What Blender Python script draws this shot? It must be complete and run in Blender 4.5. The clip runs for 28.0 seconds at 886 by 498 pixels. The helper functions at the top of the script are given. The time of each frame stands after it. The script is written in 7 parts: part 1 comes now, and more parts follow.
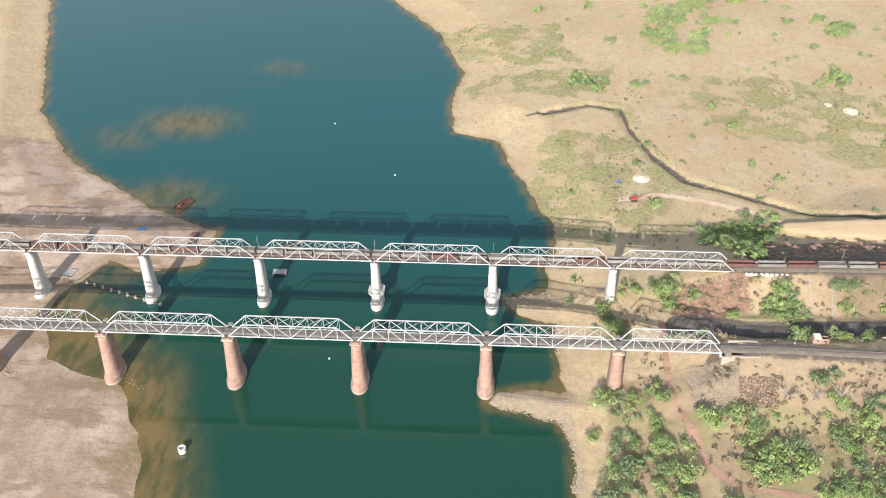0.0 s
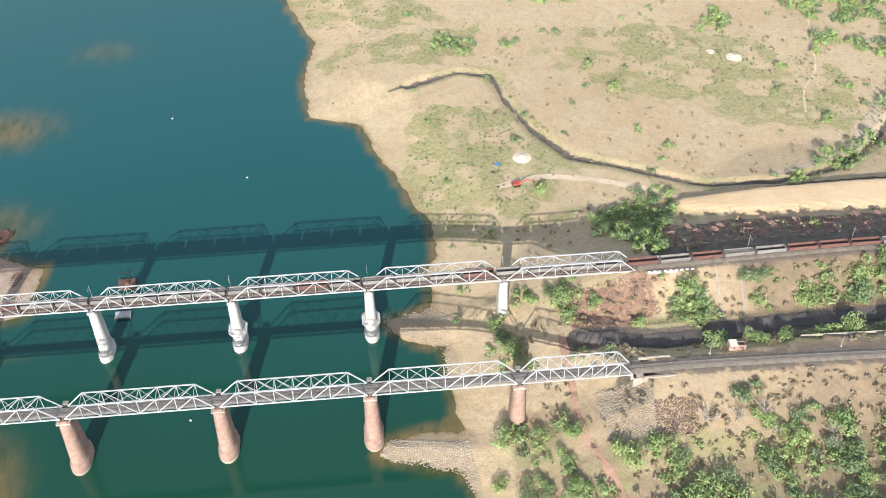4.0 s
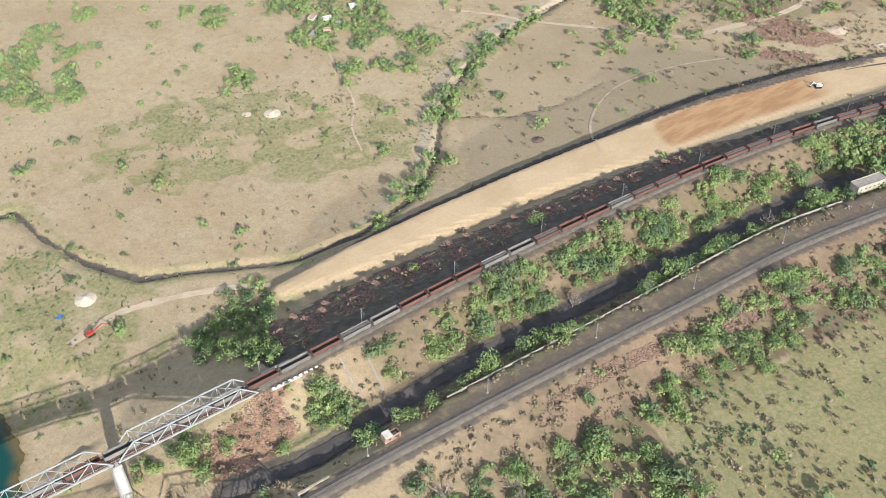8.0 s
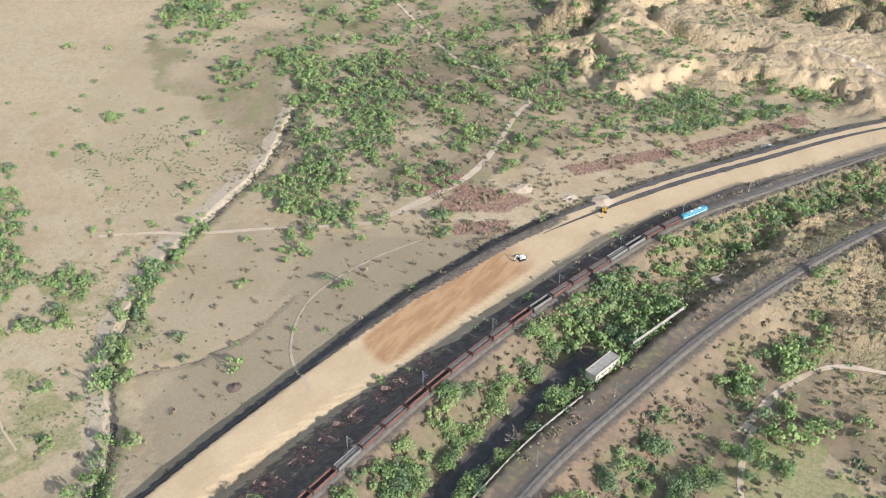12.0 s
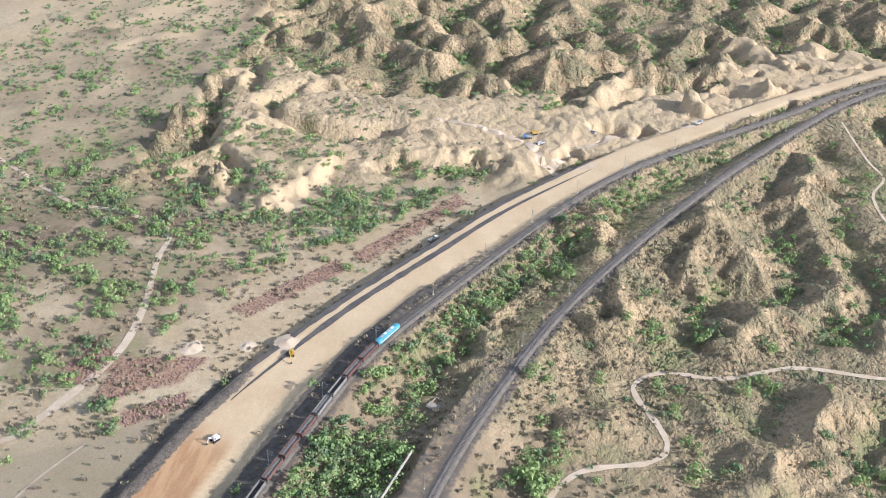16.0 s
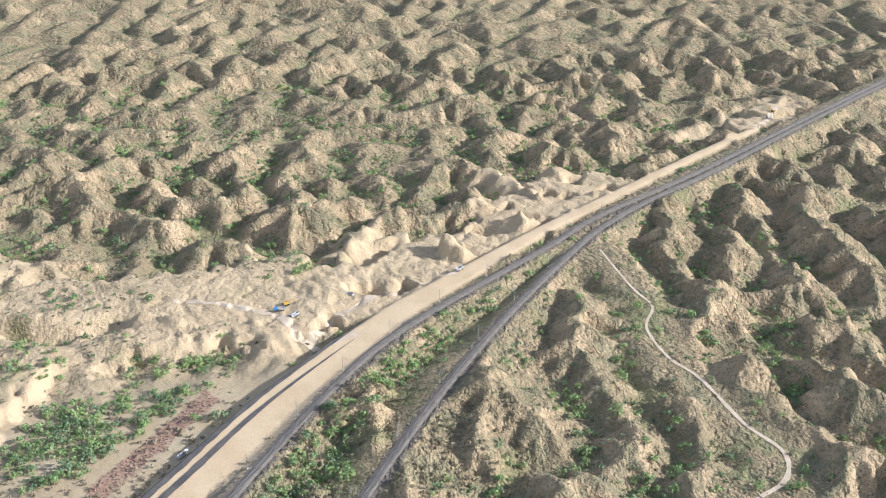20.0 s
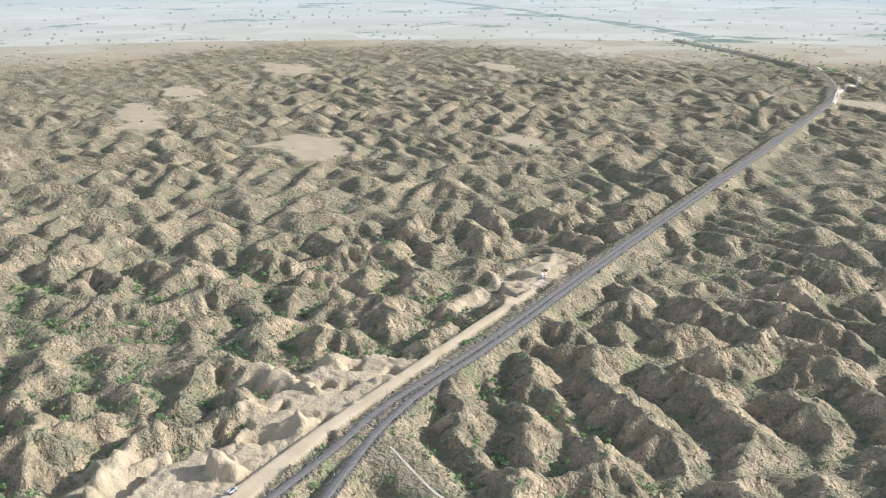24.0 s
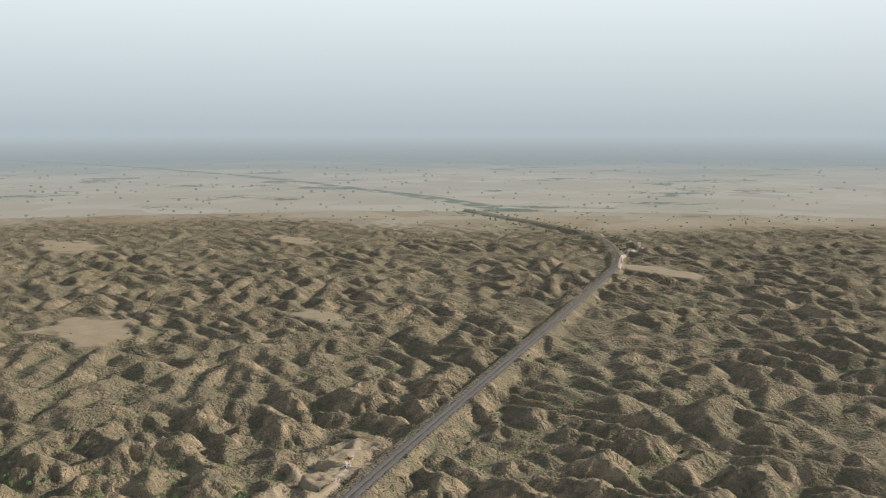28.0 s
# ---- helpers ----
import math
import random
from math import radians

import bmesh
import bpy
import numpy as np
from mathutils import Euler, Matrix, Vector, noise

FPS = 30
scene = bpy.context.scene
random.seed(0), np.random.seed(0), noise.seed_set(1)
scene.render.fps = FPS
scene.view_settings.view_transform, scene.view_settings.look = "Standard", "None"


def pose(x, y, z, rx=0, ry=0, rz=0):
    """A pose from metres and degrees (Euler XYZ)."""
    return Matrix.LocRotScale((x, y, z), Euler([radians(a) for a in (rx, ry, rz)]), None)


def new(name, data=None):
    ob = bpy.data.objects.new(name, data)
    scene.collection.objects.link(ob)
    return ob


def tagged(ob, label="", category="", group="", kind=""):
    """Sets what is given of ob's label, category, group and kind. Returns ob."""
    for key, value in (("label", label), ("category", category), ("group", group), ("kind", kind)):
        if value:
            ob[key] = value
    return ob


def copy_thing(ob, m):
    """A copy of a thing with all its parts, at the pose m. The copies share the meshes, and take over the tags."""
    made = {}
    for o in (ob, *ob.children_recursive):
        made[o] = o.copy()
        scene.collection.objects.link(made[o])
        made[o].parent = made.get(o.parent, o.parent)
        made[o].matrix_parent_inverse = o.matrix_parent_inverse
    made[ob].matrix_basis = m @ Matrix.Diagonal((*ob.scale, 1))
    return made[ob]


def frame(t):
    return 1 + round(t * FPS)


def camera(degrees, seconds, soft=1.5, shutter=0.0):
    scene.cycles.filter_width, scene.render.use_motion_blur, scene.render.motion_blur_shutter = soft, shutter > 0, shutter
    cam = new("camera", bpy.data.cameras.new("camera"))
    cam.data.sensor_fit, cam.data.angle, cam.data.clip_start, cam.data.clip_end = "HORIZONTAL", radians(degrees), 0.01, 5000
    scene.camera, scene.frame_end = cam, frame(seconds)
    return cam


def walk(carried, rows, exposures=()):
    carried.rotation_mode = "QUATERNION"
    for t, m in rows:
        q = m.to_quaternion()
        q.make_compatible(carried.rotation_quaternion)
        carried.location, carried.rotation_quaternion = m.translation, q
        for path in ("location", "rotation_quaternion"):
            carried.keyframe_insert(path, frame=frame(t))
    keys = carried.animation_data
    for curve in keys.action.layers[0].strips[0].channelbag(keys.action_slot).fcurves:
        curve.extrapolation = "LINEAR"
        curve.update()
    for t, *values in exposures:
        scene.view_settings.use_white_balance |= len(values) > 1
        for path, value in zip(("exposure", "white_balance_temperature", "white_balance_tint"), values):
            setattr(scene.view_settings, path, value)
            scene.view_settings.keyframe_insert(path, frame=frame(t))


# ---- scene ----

import functools

# seconds, eye x, y, z, heading, downward tilt, lean
PATH = (
    (0.0, -119.96, -363.62, 368.47, 94.623, 37.359, 1.178),
    (0.5, -119.99, -350.98, 367.99, 94.656, 37.716, 1.237),
    (1.0, -120.62, -338.35, 367.44, 94.713, 41.159, 1.217),
    (1.5, -121.55, -325.39, 367.30, 94.636, 41.838, 1.157),
    (2.0, -122.12, -312.40, 367.38, 94.591, 42.120, 1.088),
    (2.5, -122.30, -300.73, 367.24, 94.620, 42.244, 1.044),
    (3.0, -120.85, -290.17, 367.20, 94.787, 42.738, 1.232),
    (3.5, -118.63, -282.29, 367.07, 92.255, 42.725, 1.300),
    (4.0, -117.61, -276.95, 366.66, 85.779, 42.441, 1.199),
    (4.5, -116.91, -271.69, 365.98, 79.503, 42.176, 1.243),
    (6.5, -110.62, -245.05, 362.30, 65.882, 41.885, 1.350),
    (7.0, -107.10, -236.26, 361.43, 62.589, 41.678, 1.282),
    (7.5, -101.33, -224.78, 360.83, 59.231, 41.626, 1.104),
    (8.0, -95.94, -212.95, 360.50, 55.437, 41.540, 0.797),
    (8.5, -89.86, -201.58, 360.22, 51.817, 41.397, 0.479),
    (9.0, -82.52, -190.94, 360.38, 48.552, 41.261, 0.264),
    (9.5, -72.14, -181.06, 360.41, 46.269, 41.228, 0.188),
    (10.0, -62.28, -171.63, 360.51, 44.129, 41.080, 0.053),
    (10.5, -52.38, -162.24, 360.35, 42.107, 40.170, -0.067),
    (11.0, -41.45, -153.53, 360.07, 40.057, 38.317, -0.072),
    (11.5, -29.89, -146.05, 359.80, 37.926, 36.499, 0.003),
    (12.0, -20.43, -138.68, 359.74, 34.459, 35.293, -0.079),
    (12.5, -13.13, -129.54, 360.08, 30.097, 35.246, -0.244),
    (14.5, 16.35, -91.94, 360.64, 16.552, 34.359, -0.733),
    (15.0, 25.47, -84.77, 360.86, 14.129, 33.590, -1.108),
    (15.5, 36.13, -82.20, 361.09, 11.952, 32.783, -1.064),
    (16.0, 46.18, -79.78, 360.98, 9.608, 31.953, -1.053),
    (16.5, 56.06, -77.80, 360.73, 7.021, 31.101, -0.983),
    (17.0, 65.81, -75.94, 360.27, 4.637, 30.236, -1.002),
    (17.5, 76.25, -74.53, 360.01, 2.370, 29.384, -0.949),
    (18.0, 86.81, -73.51, 359.63, 0.394, 28.519, -0.877),
    (18.5, 97.84, -73.27, 359.29, -1.304, 27.676, -0.843),
    (19.0, 108.91, -73.75, 359.18, -2.763, 26.866, -0.726),
    (19.5, 119.73, -74.36, 359.23, -4.031, 26.069, -0.638),
    (20.0, 130.43, -75.12, 358.99, -5.674, 25.243, -0.702),
    (20.5, 140.95, -77.02, 358.36, -7.356, 24.395, -0.646),
    (22.5, 182.42, -85.72, 355.60, -13.551, 20.076, -0.041),
    (23.0, 192.08, -87.62, 354.97, -15.423, 18.907, -0.082),
    (23.5, 200.12, -89.92, 354.85, -17.268, 17.651, -0.090),
    (24.0, 206.91, -92.39, 354.85, -18.985, 16.272, 0.026),
    (24.5, 213.56, -95.19, 354.85, -20.666, 14.893, 0.104),
    (25.0, 220.46, -98.13, 355.33, -22.308, 13.638, 0.169),
    (25.5, 227.10, -100.96, 355.92, -23.842, 12.430, 0.079),
    (26.0, 233.35, -104.25, 356.44, -25.149, 11.227, 0.116),
    (26.5, 239.69, -107.46, 356.72, -26.412, 10.118, 0.043),
    (27.0, 246.45, -110.42, 356.61, -27.800, 9.020, 0.016),
    (27.5, 253.30, -113.99, 356.39, -29.079, 7.880, -0.167),
    (28.0, 259.83, -117.11, 355.46, -30.455, 6.816, -0.027),
)


def pose_of(row):
    t, x, y, z, yaw, tilt, lean = row
    yaw, tilt, lean = radians(yaw), radians(tilt), radians(lean)
    fwd = Vector((math.cos(yaw) * math.cos(tilt), math.sin(yaw) * math.cos(tilt), -math.sin(tilt)))
    right = Vector((math.sin(yaw), -math.cos(yaw), 0))
    down = fwd.cross(right)
    r = math.cos(lean) * right + math.sin(lean) * down
    d = math.cos(lean) * down - math.sin(lean) * right
    m = Matrix((r, -d, -fwd)).transposed().to_4x4()
    m.translation = (x, y, z)
    return t, m


cam = camera(47.10, 28.0, soft=1.0)
walk(cam, [pose_of(r) for r in PATH], [(0, 0.72, 6500, 12), (2, 0.8, 6400, 11), (4.5, 0.8, 6200, 10), (7, 0.5, 6150, 9), (9, 0.48, 6150, 9), (13, 0.47, 5800, 10), (15, 0.55, 5700, 11), (17, 0.62, 5600, 12), (20, 0.64, 5600, 10), (23, 0.64, 5350, 8), (25, 0.45, 5480, 8), (26.5, 0.06, 5850, 9), (28, -0.3, 6100, 9)])

# ---------------------------------------------------------------- light
SUN_EL, SHADOW_AZ = 25.0, 79.0
sun_data = bpy.data.lights.new("sun", "SUN")
sun_data.energy, sun_data.angle, sun_data.color = 5.0, radians(0.6), (1.0, 0.94, 0.86)
sun = new("sun", sun_data)
sun_dir = Vector((-math.cos(radians(SHADOW_AZ)) * math.cos(radians(SUN_EL)), -math.sin(radians(SHADOW_AZ)) * math.cos(radians(SUN_EL)), math.sin(radians(SUN_EL))))
sun.matrix_world = Matrix.Translation((0, 0, 600)) @ sun_dir.to_track_quat("Z", "Y").to_matrix().to_4x4()
world = bpy.data.worlds.new("sky")
scene.world = world
world.use_nodes = True
wn = world.node_tree
sky = wn.nodes.new("ShaderNodeTexSky")
sky.sky_type, sky.sun_disc = "NISHITA", False
sky.sun_elevation, sky.sun_rotation = radians(SUN_EL), math.atan2(sun_dir.x, sun_dir.y)
sky.air_density, sky.dust_density, sky.ozone_density = 1.0, 2.0, 1.0
bg = wn.nodes["Background"]
wn.links.new(sky.outputs[0], bg.inputs[0])
bg.inputs[1].default_value = 0.14
# dust haze that thickens towards the horizon all round
coord, part_z, lift = wn.nodes.new("ShaderNodeTexCoord"), wn.nodes.new("ShaderNodeSeparateXYZ"), wn.nodes.new("ShaderNodeMapRange")
haze, blend, tone = wn.nodes.new("ShaderNodeBackground"), wn.nodes.new("ShaderNodeMixShader"), wn.nodes.new("ShaderNodeValToRGB")
wn.links.new(coord.outputs["Generated"], part_z.inputs[0])
wn.links.new(part_z.outputs[2], lift.inputs["Value"])
lift.interpolation_type = "SMOOTHERSTEP"
lift.inputs["From Min"].default_value, lift.inputs["From Max"].default_value = 0.0, 0.9
lift.inputs["To Min"].default_value, lift.inputs["To Max"].default_value = 0.96, 0.12
wn.links.new(part_z.outputs[2], tone.inputs[0])
for e, (p, c) in zip([*tone.color_ramp.elements, *(tone.color_ramp.elements.new(q) for q in (0.3, 0.4, 0.6))], ((0.0, (0.60, 0.66, 0.675)), (0.03, (0.73, 0.795, 0.805)), (0.15, (1.10, 1.15, 1.13)), (0.3, (0.62, 0.66, 0.70)), (0.6, (0.34, 0.38, 0.44)))):
    e.position, e.color = p, (*c, 1)
wn.links.new(tone.outputs[0], haze.inputs[0])
wn.links.new(lift.outputs[0], blend.inputs[0])
wn.links.new(bg.outputs[0], blend.inputs[1])
wn.links.new(haze.outputs[0], blend.inputs[2])
wn.links.new(blend.outputs[0], wn.nodes["World Output"].inputs[0])


def build_backdrop():
    """Glowing plain distance and sky with painted haze, four and a half kilometres off."""
    n = 96
    bm = bmesh.new()
    rows = [[bm.verts.new((230 + r * math.cos(radians(-75 + 130 * i / n)), -110 + r * math.sin(radians(-75 + 130 * i / n)), z)) for i in range(n + 1)] for r, z in ((4050.0, 18.0), (4720.0, 318.0))]
    for i in range(n):
        bm.faces.new((rows[0][i], rows[1][i], rows[1][i + 1], rows[0][i + 1]))
    me = bpy.data.meshes.new("backdrop")
    bm.to_mesh(me)
    bm.free()
    mat = bpy.data.materials.new("hazy_distance")
    mat.use_nodes = True
    t = mat.node_tree
    t.nodes.clear()
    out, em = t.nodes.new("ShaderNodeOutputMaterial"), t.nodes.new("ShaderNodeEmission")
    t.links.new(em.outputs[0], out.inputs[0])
    geo, sep = t.nodes.new("ShaderNodeNewGeometry"), t.nodes.new("ShaderNodeSeparateXYZ")
    t.links.new(geo.outputs["Position"], sep.inputs[0])
    # fields, groves and single trees of a flat plain, by their place on it
    def calc(op, a, b=0.0):
        n_ = t.nodes.new("ShaderNodeMath")
        n_.operation = op
        for s, v in ((n_.inputs[0], a), (n_.inputs[1], b)):
            if isinstance(v, bpy.types.NodeSocket):
                t.links.new(v, s)
            else:
                s.default_value = v
        return n_.outputs[0]

    def over(fac, a, b):
        m_ = t.nodes.new("ShaderNodeMix")
        m_.data_type = "RGBA"
        t.links.new(fac, m_.inputs["Factor"])
        for s, v in ((m_.inputs[6], a), (m_.inputs[7], b)):
            if isinstance(v, bpy.types.NodeSocket):
                t.links.new(v, s)
            else:
                s.default_value = (*v, 1)
        return m_.outputs[2]

    def ease(v, a, b, lo=0.0, hi=1.0):
        r_ = t.nodes.new("ShaderNodeMapRange")
        r_.interpolation_type = "SMOOTHSTEP"
        t.links.new(v, r_.inputs["Value"])
        for s, q in zip(("From Min", "From Max", "To Min", "To Max"), (a, b, lo, hi)):
            r_.inputs[s].default_value = q
        return r_.outputs[0]

    away = calc("DIVIDE", 337.0, calc("MAXIMUM", calc("SUBTRACT", 355.0, sep.outputs[2]), 4.0))
    px, py = calc("MULTIPLY", calc("SUBTRACT", sep.outputs[0], 230.0), away), calc("MULTIPLY", calc("ADD", sep.outputs[1], 110.0), away)
    join = t.nodes.new("ShaderNodeCombineXYZ")
    t.links.new(px, join.inputs[0])
    t.links.new(py, join.inputs[1])

    def grain(scale, detail=3, rough=0.6):
        n_ = t.nodes.new("ShaderNodeTexNoise")
        n_.inputs["Scale"].default_value, n_.inputs["Detail"].default_value, n_.inputs["Roughness"].default_value = scale, detail, rough
        t.links.new(join.outputs[0], n_.inputs["Vector"])
        return n_.outputs["Fac"]

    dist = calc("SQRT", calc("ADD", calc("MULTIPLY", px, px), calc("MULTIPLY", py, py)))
    # crowns stand up, so they are as tall as they are wide
    upright = t.nodes.new("ShaderNodeCombineXYZ")
    t.links.new(calc("MULTIPLY", calc("ARCTAN2", py, px), 130.0), upright.inputs[0])
    t.links.new(calc("MULTIPLY", calc("DIVIDE", 337.0, dist), 160.0), upright.inputs[1])
    spots = t.nodes.new("ShaderNodeTexVoronoi")
    spots.inputs["Scale"].default_value = 1.0
    t.links.new(upright.outputs[0], spots.inputs["Vector"])
    plots = t.nodes.new("ShaderNodeTexVoronoi")
    plots.inputs["Scale"].default_value = 1 / 260
    t.links.new(join.outputs[0], plots.inputs["Vector"])
    shade = t.nodes.new("ShaderNodeSeparateColor")
    t.links.new(plots.outputs["Color"], shade.inputs[0])
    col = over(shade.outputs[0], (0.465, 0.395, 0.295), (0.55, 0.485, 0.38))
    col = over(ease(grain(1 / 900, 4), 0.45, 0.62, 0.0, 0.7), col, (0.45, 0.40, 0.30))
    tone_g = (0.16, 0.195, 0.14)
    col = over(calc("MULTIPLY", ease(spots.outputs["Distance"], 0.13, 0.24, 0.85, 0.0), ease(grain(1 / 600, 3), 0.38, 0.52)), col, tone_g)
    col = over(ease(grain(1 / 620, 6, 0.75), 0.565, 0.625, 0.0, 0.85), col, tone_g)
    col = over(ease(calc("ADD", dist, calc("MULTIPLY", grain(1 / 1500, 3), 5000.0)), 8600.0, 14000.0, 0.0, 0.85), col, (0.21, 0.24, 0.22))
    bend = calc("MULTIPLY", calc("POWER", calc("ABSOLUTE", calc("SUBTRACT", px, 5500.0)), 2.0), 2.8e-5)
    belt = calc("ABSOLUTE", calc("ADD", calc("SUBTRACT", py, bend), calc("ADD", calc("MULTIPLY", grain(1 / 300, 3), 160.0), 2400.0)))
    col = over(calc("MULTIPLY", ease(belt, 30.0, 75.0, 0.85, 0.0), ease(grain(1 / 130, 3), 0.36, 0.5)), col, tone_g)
    # aerial haze painted in: the glow pales to blue-grey with distance
    haze_fade = calc("SUBTRACT", 1.0, calc("POWER", 2.718, calc("DIVIDE", calc("SUBTRACT", 3000.0, dist), 13000.0)))
    col = over(haze_fade, col, (0.60, 0.66, 0.675))
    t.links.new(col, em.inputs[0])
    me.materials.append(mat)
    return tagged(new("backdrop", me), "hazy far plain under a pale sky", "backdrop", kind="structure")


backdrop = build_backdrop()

# ---------------------------------------------------------------- the lie of the land
RAIL_Z = 33.0
LINE_1 = ((0, 66.3), (60, 68), (110, 69), (171, 68), (255, 64), (323, 56.5), (388, 44), (459, 26), (536, -10), (631, -59), (705, -110), (816, -221),
          (874, -276), (976, -400), (1134, -577), (1427, -912), (1672, -1193), (2090, -1660), (2330, -1868), (2560, -2010), (2800, -2110), (3100, -2170), (3451, -2215), (4349, -2350), (6000, -2400))
LINE_2 = ((-17, 3.4), (15, 3.6), (85, 1.5), (179, -3), (250, -6), (308, -14), (397, -31), (503, -64), (594, -107), (701, -168), (806, -238), (849, -271), (900, -322), (969, -405), (1129, -582), (1422, -917), (1667, -1198), (2085, -1665), (2250, -1810))
SAND = ((46, 133, 4, 12.5), (85, 128, 8.5, 16.5), (135, 127, 9.5, 17.5), (190, 123.5, 10.5, 19), (235, 117, 12, 21.5), (280, 107, 17, 24.5), (320, 101, 18, 26.5), (390, 87, 17, 27.5), (440, 70, 16, 28),
        (500, 42, 16, 29), (560, 8, 15, 30), (620, -26, 14, 30.5), (680, -69, 13, 31), (735, -112, 10, 31.5), (850, -224, 6, 32), (1020, -412, 5, 32), (1085, -487, 4, 32))
RIGHT_BANK = ((-228, 477), (-181, 410), (-158, 341), (-164, 292), (-160, 252), (-130, 242), (-110, 187), (-94, 147), (-91, 132), (-98, 99), (-97, 79),
              (-122, 73), (-112, 60), (-93, 53), (-92, 24), (-88, 2), (-124, 0), (-127, -8), (-90, -19), (-86, -37), (-85, -62), (-80, -400))
LEFT_BANK = ((-534, 467), (-464, 268), (-416, 201), (-366, 166), (-348, 151), (-317, 137), (-299, 129), (-301, 95), (-336, 86), (-356, 98), (-372, 66),
             (-390, 60), (-360, 40), (-344, 29), (-362, 12), (-345, 8), (-330, 7), (-318, 4), (-305, -6), (-299, -34), (-288, -51), (-281, -73), (-270, -400))
STREAM = ((-108, 268), (-65, 286), (-43, 280), (-39, 253), (-26, 216), (-8, 189), (25, 174), (65, 153), (100, 147), (135, 157), (162, 173), (185, 198), (203, 221), (234, 246), (275, 268), (317, 279),
          (364, 289), (406, 298), (473, 327))
GULLY = ((201, 216), (218, 203), (234, 190), (262, 181), (300, 182))
CART_TRACK = ((327, -64, 25), (368, -70, 24), (399, -86, 23), (413, -118, 22), (425, -127, 22), (440, -123, 22), (461, -112, 21), (474, -111, 20), (486, -126, 20), (487, -157, 20), (503, -197, 21),
              (504, -250, 21), (532, -281, 22))
RIDGE_TRACK = ((811, -262, 32), (753, -271, 30), (727, -279, 28), (702, -268, 26), (666, -272, 25), (641, -285, 24), (596, -296, 22), (568, -308, 22), (545, -300, 22), (532, -281, 22))
PANS = ((1955, -445, 120, 80, 27), (1883, -820, 90, 34, 27), (1990, -1720, 130, 50, 29), (2404, -181, 190, 50, 27), (2771, -295, 140, 50, 27), (3219, -643, 170, 70, 27), (3036, -1247, 150, 50, 28))
FIELD = ((124, -38), (152, -42), (228, -50), (262, -60), (340, -84), (330, -170), (110, -190), (120, -80))
BLUFF = ((592, 128), (640, 116), (672, 92), (690, 50), (700, 5), (684, -28), (712, -48), (750, -85), (800, -62), (832, -30), (806, 25), (792, 92), (818, 150), (856, 205), (842, 238), (760, 226), (700, 205), (640, 185), (606, 160))
SHADE_STRIP = ((-34, 33), (4, 26), (77, 32), (140, 30), (230, 27), (290, 24), (335, 19))


def smooth(a, b, v):
    t = np.clip((v - a) / (b - a), 0, 1)
    return t * t * (3 - 2 * t)


PERM = np.random.RandomState(7).permutation(256)
PERM = np.concatenate([PERM, PERM, PERM])
ANGLE = np.random.RandomState(8).rand(256) * 2 * np.pi
GX, GY = np.cos(ANGLE), np.sin(ANGLE)


def perlin(x, y):
    """Gradient noise over the plan, about -0.7 to 0.7."""
    xi, yi = np.floor(x).astype(int), np.floor(y).astype(int)
    fx, fy = x - xi, y - yi
    u, v = fx * fx * fx * (fx * (fx * 6 - 15) + 10), fy * fy * fy * (fy * (fy * 6 - 15) + 10)
    xi, yi = xi & 255, yi & 255

    def corner(i, j):
        k = PERM[PERM[(xi + i) & 255] + ((yi + j) & 255)]
        return GX[k] * (fx - i) + GY[k] * (fy - j)

    a, b = corner(0, 0), corner(1, 0)
    c, d = corner(0, 1), corner(1, 1)
    return (a + (b - a) * u) + ((c + (d - c) * u) - (a + (b - a) * u)) * v


def along(x, y, line):
    """Distance to a polyline, signed offset side, and values carried by its nodes (columns past the second) at the nearest spot."""
    best = np.full(x.shape, 1e9)
    carried = [np.zeros(x.shape) for _ in range(len(line[0]) - 2)]
    side = np.zeros(x.shape)
    for p, q in zip(line, line[1:]):
        dx, dy = q[0] - p[0], q[1] - p[1]
        t = np.clip(((x - p[0]) * dx + (y - p[1]) * dy) / (dx * dx + dy * dy), 0, 1)
        d = np.hypot(x - p[0] - t * dx, y - p[1] - t * dy)
        near = d < best
        best = np.where(near, d, best)
        side = np.where(near, np.sign(dx * (y - p[1]) - dy * (x - p[0])), side)
        for k, c in enumerate(carried):
            c[near] = (p[2 + k] + t * (q[2 + k] - p[2 + k]))[near]
    return best, side, carried


def inside(x, y, ring):
    hit = np.zeros(x.shape, bool)
    for p, q in zip(ring, (*ring[1:], ring[0])):
        if p[1] == q[1]:
            continue
        hit ^= ((p[1] > y) != (q[1] > y)) & (x < (q[0] - p[0]) * (y - p[1]) / (q[1] - p[1]) + p[0])
    return hit


RIVER = ((-400, 1500), *RIGHT_BANK, *reversed(LEFT_BANK), (-900, 1500))


def bank_distance(x, y):
    """Metres to the water's edge, negative in the river."""
    wob = 3.0 * perlin(x / 14, y / 14) + 1.4 * perlin(x / 5, y / 5)
    d1 = along(x, y, ((-400, 1500), *RIGHT_BANK))[0]
    d2 = along(x, y, ((-900, 1500), *LEFT_BANK))[0]
    d = np.minimum(d1, d2)
    return np.where(inside(x, y, RIVER), -d, d) + wob


